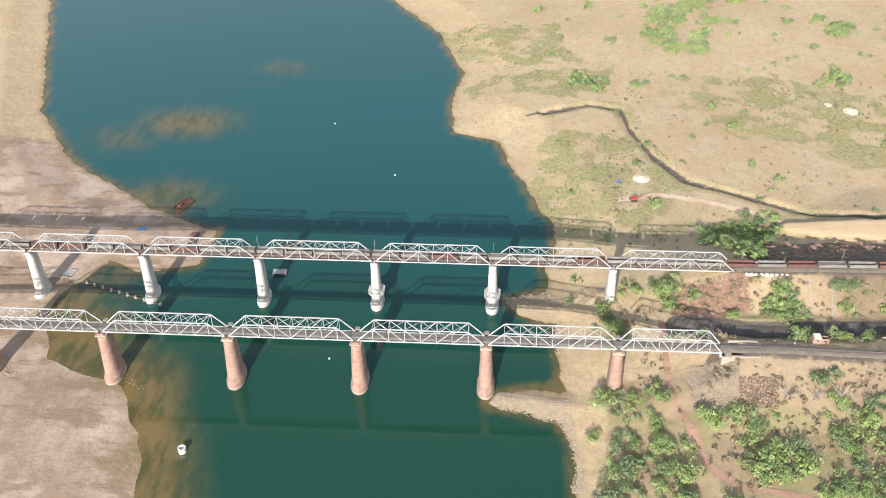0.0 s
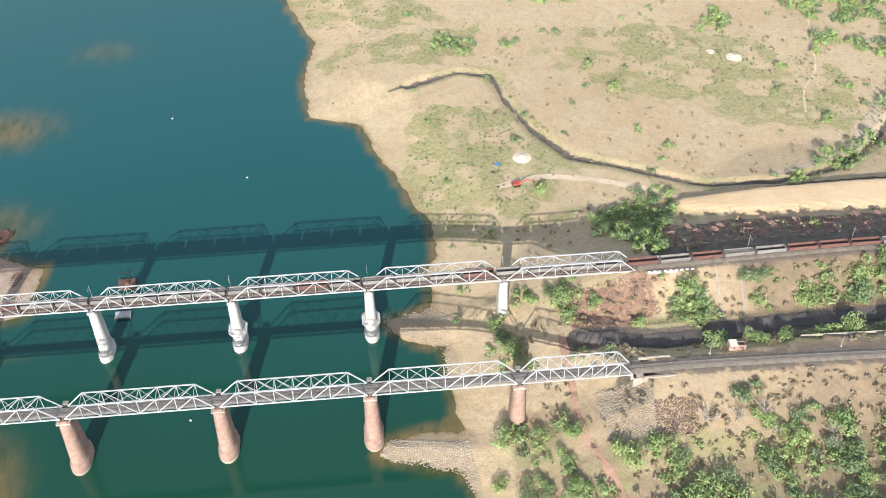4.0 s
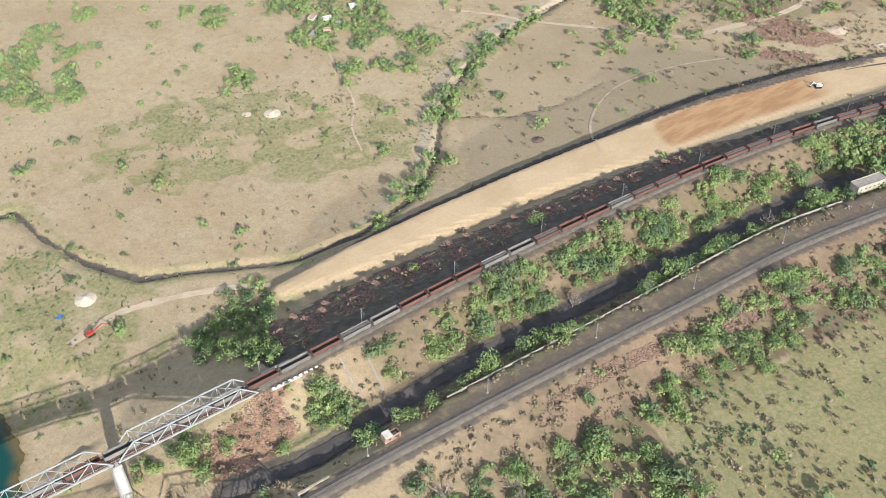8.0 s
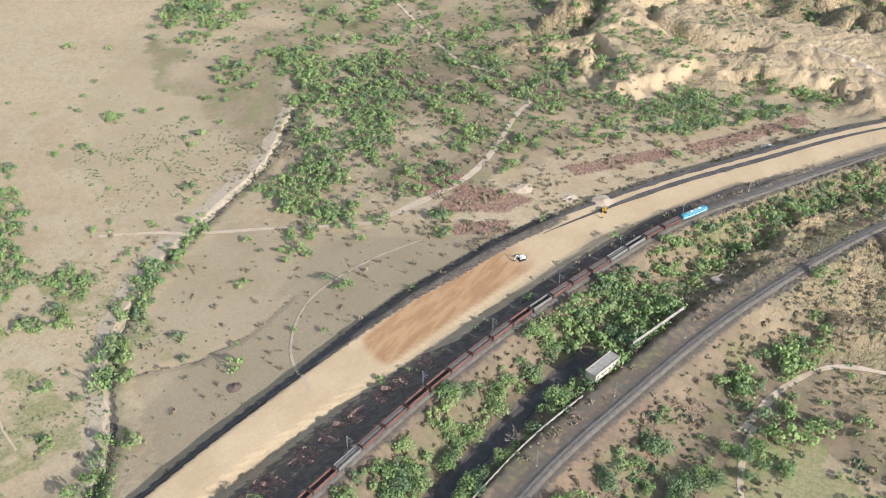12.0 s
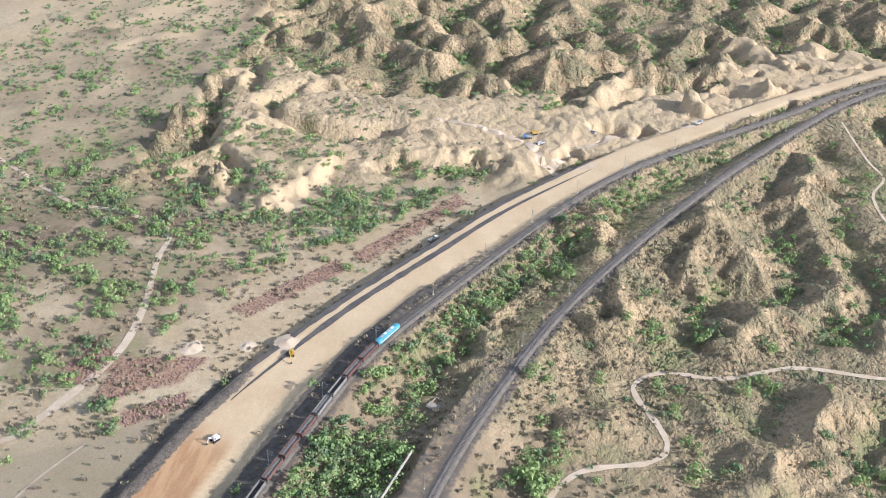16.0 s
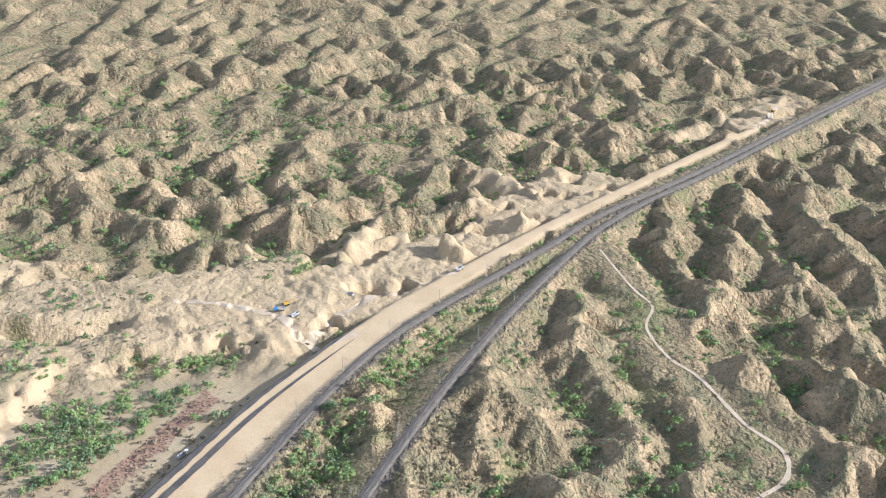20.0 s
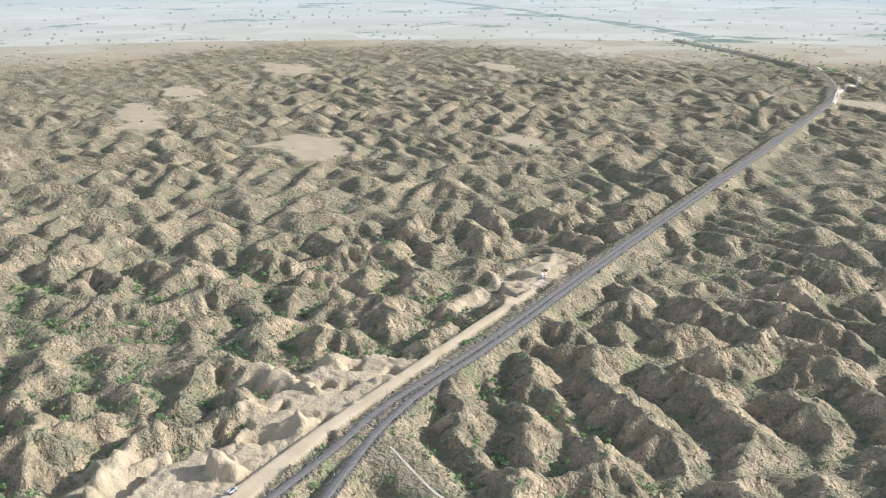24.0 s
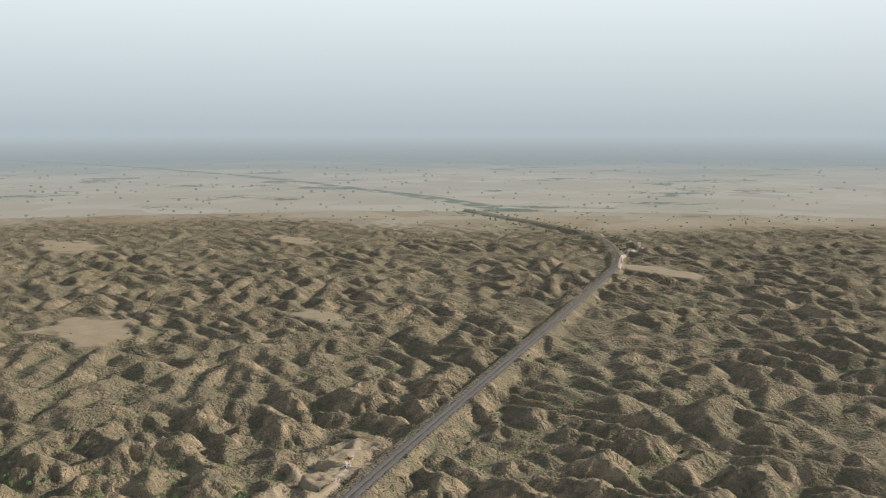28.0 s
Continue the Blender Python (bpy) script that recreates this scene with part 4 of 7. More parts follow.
# ---------------------------------------------------------------- vegetation
def leaf_material(name, a, b, c):
    n = Nodes(name, 0.75, 0, 0.2)
    col = n.mix(n.ramp(n.noise(0.045, 3), 0.35, 0.65), a, b)
    col = n.mix(n.ramp(n.noise(0.16, 2), 0.5, 0.7), col, c)
    col = n.mix(n.math("MULTIPLY", n.island(), 0.3), col, tuple(v * 0.6 for v in a))
    n.done(col)
    thin, mixed = n.t.nodes.new("ShaderNodeBsdfTranslucent"), n.t.nodes.new("ShaderNodeMixShader")
    n.t.links.new(col, thin.inputs[0])
    mixed.inputs[0].default_value = 0.25
    n.t.links.new(n.bsdf.outputs[0], mixed.inputs[1])
    n.t.links.new(thin.outputs[0], mixed.inputs[2])
    n.t.links.new(mixed.outputs[0], n.t.nodes["Material Output"].inputs[0])
    return n.mat


LEAF = leaf_material("acacia_leaf", (0.225, 0.315, 0.13), (0.30, 0.39, 0.15), (0.40, 0.475, 0.20))
LEAF_DARK = leaf_material("dark_scrub_leaf", (0.175, 0.25, 0.13), (0.215, 0.285, 0.14), (0.26, 0.305, 0.155))
LEAF_DRY = leaf_material("dry_twig", (0.33, 0.27, 0.185), (0.26, 0.235, 0.145), (0.38, 0.31, 0.21))
BARK = two_tone("bark", (0.16, 0.115, 0.08), (0.10, 0.075, 0.055), 2.0, 0.9)


def crown_leaves(seed, leaves, leaf, flat=0.62, lobes=6):
    """Corner points of leaf sprays round several lobes of a crown one metre in radius, standing on the ground."""
    rs = np.random.RandomState(seed)
    centres = np.stack([rs.uniform(-0.62, 0.62, lobes), rs.uniform(-0.62, 0.62, lobes), rs.uniform(0.35, 1.0, lobes) * flat], 1)
    radius = rs.uniform(0.3, 0.52, lobes)
    pick = rs.randint(0, lobes, leaves)
    d = rs.normal(size=(leaves, 3))
    d[:, 2] = np.abs(d[:, 2]) * 0.9 - 0.25
    d /= np.linalg.norm(d, axis=1)[:, None]
    c = centres[pick] + d * (radius[pick] * rs.uniform(0.72, 1.12, leaves))[:, None]
    nrm = d + rs.normal(size=(leaves, 3)) * 0.3
    nrm /= np.linalg.norm(nrm, axis=1)[:, None]
    u = np.cross(nrm, rs.normal(size=(leaves, 3)))
    u /= np.linalg.norm(u, axis=1)[:, None]
    w = np.cross(nrm, u)
    s = (leaf * rs.uniform(0.6, 1.3, leaves))[:, None]
    k = rs.uniform(0.5, 1.0, (leaves, 1))
    quad = np.stack([c - u * s, c - w * s * k, c + u * s, c + w * s * k], 1)
    quad[:, :, 2] = np.maximum(quad[:, :, 2], 0.0)
    return quad.reshape(-1, 3)


def quads_mesh(name, pts, material):
    me = bpy.data.meshes.new(name)
    n = len(pts) // 4
    me.vertices.add(len(pts))
    me.vertices.foreach_set("co", np.asarray(pts, np.float32).ravel())
    me.loops.add(n * 4)
    me.loops.foreach_set("vertex_index", np.arange(n * 4))
    me.polygons.add(n)
    me.polygons.foreach_set("loop_start", np.arange(n) * 4)
    me.update()
    me.materials.append(material)
    return me


def scatter(name, spots, radii, shapes, material, label, category, seed):
    """Many plants joined into one object of real leaves."""
    rs = np.random.RandomState(seed)
    z = heights(spots)
    which = rs.randint(0, len(shapes), len(spots))
    turn = rs.uniform(0, 2 * np.pi, len(spots))
    out = []
    for w, shape in enumerate(shapes):
        sel = which == w
        if not sel.any():
            continue
        c, s = np.cos(turn[sel])[:, None], np.sin(turn[sel])[:, None]
        r = radii[sel][:, None]
        tall = rs.uniform(0.8, 1.25, sel.sum())[:, None]
        X = spots[sel][:, :1] + r * (shape[None, :, 0] * c - shape[None, :, 1] * s)
        Y = spots[sel][:, 1:2] + r * (shape[None, :, 0] * s + shape[None, :, 1] * c)
        Z = z[sel][:, None] - 0.1 + r * tall * shape[None, :, 2]
        out.append(np.stack([X, Y, Z], -1).reshape(-1, 3))
    return tagged(new(name, quads_mesh(name, np.concatenate(out), material)), label, category, kind="stuff")


CLUMPS = ((33, 457, 12), (29, 401, 9), (1, 380, 10), (65, 468, 9), (136, 406, 10), (119, 323, 8), (181, 353, 11), (209, 324, 10), (241, 300, 13), (214, 279, 10), (185, 296, 7), (176, 237, 5), (218, 235, 9),
          (188, 398, 12), (225, 366, 10), (151, 210, 5), (1, 413, 9), (-72, 320, 9), (-58, 311, 9), (16, 445, 10), (22, 377, 12), (-4, 433, 10), (144, 417, 9), (123, 329, 6), (-102, 441, 6), (-44, 385, 5),
          (389, 143, 6), (12, 430, 10), (-10, 400, 9), (40, 425, 9), (345, 225, 6), (352, 215, 5), (318, 160, 4), (252, 262, 5),
          (206, 283, 7), (238, 290, 8), (224, 328, 7), (279, 411, 8), (282, 294, 4), (309, 304, 4), (390, 435, 7), (346, 418, 4), (333, 215, 5), (294, 214, 4), (149, 205, 5), (383, 186, 5), (373, 227, 6), (118, 320, 6), (112, 376, 5),
          (135, 402, 6), (102, 427, 5), (57, 422, 5), (67, 467, 8), (28, 457, 9), (-2, 399, 8), (16, 378, 9), (3, 371, 8), (129, 432, 6), (178, 342, 8), (218, 346, 8), (182, 290, 5), (242, 209, 5), (377, 231, 7), (337, 204, 5), (403, 151, 6), (-27, 313, 5))


def plant_density(x, y, k, z):
    """Trees per square metre, wooded and scrubby."""
    l1 = np.interp(x, [p[0] for p in LINE_1], [p[1] for p in LINE_1])
    l2 = np.interp(x, [p[0] for p in LINE_2], [p[1] for p in LINE_2])
    n = perlin(x / 34 + 1, y / 34 + 2) + 0.5 * perlin(x / 13, y / 13)
    wx, wy = x + 12 * perlin(x / 30, y / 30), y + 12 * perlin(x / 30 + 9, y / 30)
    d = np.zeros(x.shape)

    def zone(mask, amount, lo=-0.2, hi=0.15):
        nonlocal d
        d = np.maximum(d, amount * mask * smooth(lo, hi, n))

    north_half = y > l1 - (l1 - l2) * np.interp(x, (330, 420), (1.0, 0.52))
    zone((y < l1 - 7) & (y > l2 + 14) & (x > 8) & (x < 640) & north_half, 0.038, -0.5, 0.1)
    zone((y < l1 - 7) & (y > l2 + 7) & (x > 430) & (x < 880) & north_half, 0.032, -0.45, 0.1)
    zone(inside(wx, wy, ((-72, -6), (-44, 2), (-36, -40), (-40, -90), (-50, -200), (-75, -200))), 0.026, -0.35, 0.1)
    zone(inside(wx, wy, ((-30, -26), (-5, -35), (25, -18), (66, -24), (78, -55), (74, -100), (60, -200), (-20, -200), (-24, -68))), 0.030, -0.4, 0.1)
    zone(inside(wx, wy, ((60, -25), (112, -16), (122, -36), (98, -66), (74, -70))), 0.03)
    zone(inside(wx, wy, ((56, -30), (95, -20), (135, -20), (175, -18), (235, -16), (305, -30), (393, -56), (350, -76), (294, -70), (260, -56), (227, -47), (180, -40), (150, -42), (120, -40), (116, -80), (80, -80))), 0.03, -0.45, 0.1)
    zone(inside(wx, wy, ((120, -30), (190, -24), (310, -32), (440, -70), (350, -100), (255, -60), (185, -44), (128, -40))), 0.024, -0.3, 0.15)
    zone(inside(wx, wy, ((-78, 46), (-52, 78), (-30, 72), (-34, 44), (4, 34), (-20, 12), (-62, 18))), 0.032, -0.5, 0.1)
    zone(inside(wx, wy, ((-26, 108), (6, 137), (36, 155), (50, 150), (33, 131), (32, 104), (22, 86), (0, 92))), 0.06, -0.9, -0.5)
    zone(inside(wx, wy, ((-14, 118), (5, 100), (8, 76), (22, 80), (34, 128), (30, 146), (12, 140))), 0.055, -0.9, -0.5)
    zone((k["dst"] < 9) & (x > 105) & (x < 330), 0.042, -0.3, 0.1)
    for poly in (((517, 409), (552, 331), (508, 258), (436, 222), (362, 196), (373, 280), (416, 275), (495, 351)), ((553, 560), (590, 480), (526, 435), (500, 480)), ((591, 121), (653, 68), (705, 10), (680, -2), (573, 66), (555, 96))):
        zone(inside(wx, wy, poly), 0.046, -0.5, 0.05)
    zone(inside(wx, wy, ((354, 205), (366, 276), (430, 262), (498, 355), (470, 385), (431, 401), (503, 425), (560, 370), (520, 262), (440, 225))), 0.03, -0.35, 0.1)
    zone(inside(wx, wy, ((560, 135), (600, 165), (640, 200), (760, 235), (900, 235), (960, 250), (820, 300), (640, 300), (560, 240), (500, 180))), 0.024, -0.2, 0.2)
    zone(inside(wx, wy, ((400, 180), (620, 60), (700, 120), (720, 230), (640, 480), (560, 400))), 0.02, -0.2, 0.2)
    zone(inside(wx, wy, ((175, 318), (240, 335), (296, 415), (300, 470), (200, 470))), 0.042, -0.3, 0.1)
    zone(inside(wx, wy, ((440, -75), (560, -125), (560, -150), (470, -105))), 0.02, -0.1, 0.2)
    zone(inside(wx, wy, ((600, 300), (760, 262), (900, 300), (1060, 400), (800, 480), (640, 420))), 0.014, -0.1, 0.3)
    zone(inside(wx, wy, ((700, 480), (900, 480), (1100, 300), (860, 230), (760, 260))), 0.012, 0.0, 0.3)
    for cx, cy, r in CLUMPS:
        d = np.maximum(d, 0.085 * (np.hypot(x - cx, y - cy) < r))
    d = np.maximum(d, 0.0007)
    d = np.maximum(d, 0.018 * k["floor"] * smooth(-0.25, 0.3, n))
    clear = (k["d1"] > 8) & (k["d2"] > 7.5) & (k["dp"] > 8) & (k["ds"] > 3) & (k["road"] < 0.25) & (k["bd"] > 7) & (x > -110) & ~k["pit"]
    for line, w in ((CART_TRACK, 4), (RIDGE_TRACK, 4), (RED_PATH, 4)):
        clear &= along(x, y, line)[0] > w
    clear &= ~inside(x, y, ((-34, 4), (-8, 2), (-10, -28), (-31, -27)))
    clear &= ~inside(x, y, ((30, 62), (50, 62), (50, 30), (34, 30)))
    return d * clear


RED_PATH = ((-40, 40), (-40, 14), (-40, -14), (-34, -35), (-29, -58), (-17, -70), (4, -75), (30, -86))


def grow():
    rs = np.random.RandomState(21)
    cell = 4.6
    gx, gy = np.meshgrid(np.arange(-110, 1300, cell), np.arange(-420, 560, cell))
    x, y = (gx + rs.uniform(0, cell, gx.shape)).ravel(), (gy + rs.uniform(0, cell, gx.shape)).ravel()
    z, k = land(x, y)
    keep = rs.rand(len(x)) < plant_density(x, y, k, z) * cell * cell
    x, y = x[keep], y[keep]
    n = len(x)
    size = np.clip(rs.lognormal(1.16, 0.32, n), 1.3, 5.6)
    size = np.where(x > 650, size * 0.85, np.where((x < 420) & (y < 66), size * 1.3, size))
    spots = np.stack([x, y], 1)
    near = np.where((x < 330) & (y < 150) & (y > -110))[0]
    near = near[np.argsort(-size[near])][:296]
    return spots, size, near


SPOTS, SIZES, NEAR = grow()
ROUND = [crown_leaves(i, 620, 0.072, 0.62, 11) for i in range(6)]
CROWNS = [quads_mesh("crown", c, m) for c, m in zip(ROUND, (LEAF, LEAF, LEAF, LEAF_DARK, LEAF, LEAF_DARK))]


def tree_trunk(seed):
    rs = random.Random(seed)
    bm = bmesh.new()
    rings = []
    for z, r in ((-0.15, 0.075), (0.15, 0.05), (0.45, 0.035)):
        rings.append([(r * math.cos(a * math.pi / 3) + z * 0.08, r * math.sin(a * math.pi / 3), z) for a in range(6)])
    loft(bm, rings)
    for i in range(5):
        a = rs.uniform(0, 6.28)
        e = Vector((0.45 * math.cos(a), 0.45 * math.sin(a), rs.uniform(0.45, 0.75)))
        add_bar(bm, (0.02, 0, rs.uniform(0.1, 0.3)), e, 0.022, 0.022)
    me = bpy.data.meshes.new("trunk")
    bm.to_mesh(me)
    bm.free()
    me.materials.append(BARK)
    return me


TRUNKS = [tree_trunk(i) for i in range(3)]
NEAR_Z = heights(SPOTS[NEAR])
for j, i in enumerate(NEAR):
    x, y = SPOTS[i]
    wide = SIZES[i] > 2.6
    tree = empty("tree" if wide else "bush", (x, y, NEAR_Z[j]), (i * 2.4) % 6.28, "leafy green acacia tree with an uneven spreading crown" if wide else "small green thorn bush on dry soil", "tree" if wide else "bush", "trees by the railway" if wide else "bushes by the railway")
    tree.scale = (SIZES[i], SIZES[i], SIZES[i] * (0.85 + 0.4 * ((i * 7) % 10) / 10))
    for nm, me in (("crown", CROWNS[i % 6]), ("trunk", TRUNKS[i % 3])):
        o = new(nm, me)
        o.parent = tree
rest = np.setdiff1d(np.arange(len(SPOTS)), NEAR)
LIGHTER = [crown_leaves(30 + i, 110, 0.14, 0.78, 5) for i in range(8)]
half = np.random.RandomState(4).rand(len(rest)) < 0.72
scatter("thicket", SPOTS[rest[half]], SIZES[rest[half]], LIGHTER, LEAF, "mixed green thorn trees and bushes", "thicket", 1)
scatter("thicket", SPOTS[rest[~half]], SIZES[rest[~half]], LIGHTER, LEAF_DARK, "dark green thorn trees and bushes", "thicket", 2)


def dry_bushes():
    rs = np.random.RandomState(91)
    x, y = rs.uniform(-20, 640, 5200), rs.uniform(-150, 66, 5200)
    z, k = land(x, y)
    l1 = np.interp(x, [p[0] for p in LINE_1], [p[1] for p in LINE_1])
    l2 = np.interp(x, [p[0] for p in LINE_2], [p[1] for p in LINE_2])
    keep = (k["d1"] > 7) & (k["d2"] > 8) & (k["dp"] > 7.5) & (k["road"] < 0.2) & (k["ds"] > 3) & (k["bd"] > 12) & (y < l1) & (y > l2 - 48)
    keep &= (rs.rand(len(x)) < 0.8 * smooth(-0.35, 0.2, perlin(x / 20 + 7, y / 20))) & (along(x, y, CART_TRACK)[0] > 4) & (along(x, y, RED_PATH)[0] > 4)
    scatter("dry_bushes", np.stack([x[keep], y[keep]], 1), rs.uniform(0.8, 2.3, keep.sum()), LIGHTER, LEAF_DRY, "leafless brown thorn bushes between the lines", "bushes", 92)


dry_bushes()


def scrub(seed, count, box, chance, lo, hi, material, label):
    rs = np.random.RandomState(seed)
    x, y = rs.uniform(box[0], box[1], count), rs.uniform(box[2], box[3], count)
    z, k = land(x, y)
    keep = (rs.rand(count) < chance(x, y, z, k)) & (k["d1"] > 7) & (k["d2"] > 7) & (k["ds"] > 2) & (k["bd"] > 4) & (k["road"] < 0.3) & ~k["pit"]
    spots = np.stack([x[keep], y[keep]], 1)
    tufts = [crown_leaves(60 + seed * 7 + i, 15, 0.42, 0.75, 4) for i in range(5)]
    scatter("scrub", spots, rs.uniform(lo, hi, keep.sum()), tufts, material, label, "scrub", seed)


def in_ravines(x, y, z, k):
    return k["ravine"] * (0.16 + 0.5 * smooth(12, 2, 20 * k["body"])) * smooth(-0.4, 0.3, perlin(x / 40, y / 40))


scrub(11, 40000, (330, 1500, -900, 420), in_ravines, 0.6, 1.5, LEAF_DRY, "grey dry thorn scrub on the ravine slopes")
scrub(12, 34000, (330, 1700, -1100, 420), in_ravines, 0.7, 1.8, LEAF_DARK, "dark low thorn scrub on the ravine slopes")
scrub(13, 26000, (1000, 3900, -2600, 500), lambda x, y, z, k: k["floor"] * 0.8 * smooth(-0.2, 0.3, perlin(x / 70, y / 70)), 1.2, 3.2, LEAF_DARK, "dark thorn scrub in the ravine bottoms")
scrub(14, 34000, (-60, 640, -170, 330), lambda x, y, z, k: np.maximum(0.55 * ((y < 60) & (y > -165)), 0.10 + 0.5 * ((x > 380) & (y > 60))) * smooth(-0.3, 0.25, perlin(x / 22, y / 22)), 0.6, 1.9, LEAF_DRY, "dry grass tussocks and low scrub")


def far_woods():
    rs = np.random.RandomState(77)
    x, y = rs.uniform(2400, 4700, 9000), rs.uniform(-3700, 600, 9000)
    z, k = land(x, y)
    belt = (k["d1"] < 90) & (k["d1"] > 18) & (x > 2450)
    groves = (perlin(x / 300 + 3, y / 160) > 0.30)
    keep = rs.rand(len(x)) < np.maximum(0.8 * belt, np.maximum(0.5 * groves * (1 - 0.8 * k["ravine"]), 0.06))
    scatter("far_woods", np.stack([x[keep], y[keep]], 1), rs.uniform(3.0, 6.5, keep.sum()), LIGHTER, LEAF, "far belts of trees across the dry plain", "woods", 9)


far_woods()


def on_green(x, y, z, k):
    spots = np.zeros(x.shape)
    for poly in (((-110, 150), (-60, 120), (-20, 170), (-20, 220), (-60, 250), (-95, 245)), ((-150, 300), (-60, 300), (-40, 345), (-140, 335)), ((-160, 350), (-70, 350), (-90, 420), (-180, 410)), ((10, 260), (110, 230), (190, 190), (180, 260), (90, 330), (20, 330)),
                 ((200, 225), (240, 200), (262, 300), (230, 330)), ((300, 330), (420, 290), (420, 400), (330, 420))):
        spots = np.maximum(spots, inside(x + 10 * perlin(x / 20, y / 20), y + 10 * perlin(x / 20 + 3, y / 20), poly))
    spots = np.maximum(spots * smooth(-0.3, 0.2, perlin(x / 15, y / 15)), 0.035)
    return np.maximum(spots, 0.5 * smooth(7, 3, np.abs(along(x, y, ((-150, 339), (-59, 347), (39, 319), (149, 306)))[0])))


scrub(17, 9000, (480, 1140, 140, 470), lambda x, y, z, k: 0.6 * (k["ravine"] < 0.4) * smooth(-0.35, 0.15, perlin(x / 30, y / 22)), 0.7, 1.8, LEAF_DARK, "dark low thorn scrub on the grey flats")
scrub(15, 24000, (-190, 430, 110, 470), on_green, 0.35, 0.95, LEAF_DARK, "low green tussocks on the river plain")
scrub(16, 9000, (110, 340, -160, -35), lambda x, y, z, k: 0.4 * smooth(0.12, 0.34, perlin(x / 24, y / 18)), 0.5, 1.5, LEAF_DARK, "low green bushes on the fallow field")

# ---------------------------------------------------------------- the two truss bridges
def truss_span(name, x0, length, y, width, height, style, label):
    """A through truss on two bearings: chords, end posts, verticals, diagonals, floor beams and top bracing, each a part."""
    ob = empty(name, (x0, y, RAIL_Z), 0, label, "bridge span", "white truss spans over the river")
    panels = 8
    p = length / panels
    zb, zt = -0.9, -0.9 + height
    protos = {}

    def bar(kind, a, b, w, h, mat=STEEL_WHITE):
        a, b = Vector(a), Vector(b)
        d = b - a
        key = (kind, round(d.length, 2), w, h)
        m = Matrix.Translation((a + b) / 2) @ d.to_track_quat("X", "Z").to_matrix().to_4x4()
        if key not in protos:
            bm = bmesh.new()
            # an open H section: two flanges and a web
            add_box(bm, (d.length, w * 0.22, h), (0, -w * 0.39, 0))
            add_box(bm, (d.length, w * 0.22, h), (0, w * 0.39, 0))
            add_box(bm, (d.length, w * 0.56, h * 0.24), (0, 0, 0))
            o = part(kind, bm, mat, ob)
            o.matrix_local = m
            protos[key] = o.data
        else:
            same_part(kind, protos[key], ob, m)

    for s in (-1, 1):
        ys = s * width / 2
        bar("bottom_chord", (0, ys, zb), (length, ys, zb), 0.42, 0.5)
        bar("top_chord", (p, ys, zt), (length - p, ys, zt), 0.42, 0.42)
        bar("end_post", (0, ys, zb), (p, ys, zt), 0.4, 0.42)
        bar("end_post", (length, ys, zb), (length - p, ys, zt), 0.4, 0.42)
        for i in range(1, panels):
            bar("vertical_post", (i * p, ys, zb), (i * p, ys, zt), 0.24, 0.24)
        for i in range(1, panels - 1):
            if style == "pratt":
                up = i < panels / 2
            else:
                up = i % 2 == 1
            a, b = ((i * p, ys, zt), ((i + 1) * p, ys, zb)) if up else ((i * p, ys, zb), ((i + 1) * p, ys, zt))
            bar("diagonal", a, b, 0.24, 0.28)
    for i in range(1, panels):
        bar("top_strut", (i * p, -width / 2, zt), (i * p, width / 2, zt), 0.2, 0.2)
    for i in range(1, panels - 1):
        bar("top_brace", (i * p, -width / 2, zt), ((i + 1) * p, width / 2, zt), 0.14, 0.14)
        bar("top_brace", (i * p, width / 2, zt - 0.05), ((i + 1) * p, -width / 2, zt - 0.05), 0.14, 0.14)
    for i in range(panels + 1):
        bar("floor_beam", (i * p, -width / 2, zb - 0.1), (i * p, width / 2, zb - 0.1), 0.35, 0.7, STEEL_RUST)
    for s in (-0.9, 0.9):
        bar("stringer", (0, s, zb + 0.15), (length, s, zb + 0.15), 0.3, 0.5, STEEL_RUST)
    return ob


def deck_track(name, x0, x1, y, walkway_mat, label):
    """Track over a bridge: plank floor, cross sleepers, rails and a walkway with a rail."""
    ob = empty(name, ((x0 + x1) / 2, y, RAIL_Z), 0, label, "railway track")
    length = x1 - x0
    box_part("floor_plate", (length, 4.4, 0.08), (0, 0, -0.42), walkway_mat, ob)
    bm = bmesh.new()
    n = int(length / 0.75)
    for i in range(n):
        add_box(bm, (0.28, 2.75, 0.2), (-length / 2 + (i + 0.5) * length / n, 0, -0.26))
    tagged(part("sleeper_deck", bm, SLEEPER, ob), kind="stuff")
    for s in (-0.84, 0.84):
        box_part("rail", (length, 0.09, 0.16), (0, s, -0.08), RAIL_STEEL, ob)
    box_part("walkway", (length, 0.8, 0.06), (0, -2.55, -0.3), walkway_mat, ob)
    for z in (0.35, 0.75):
        box_part("handrail", (length, 0.05, 0.05), (0, -2.95, z), STEEL_WHITE, ob)
    return ob


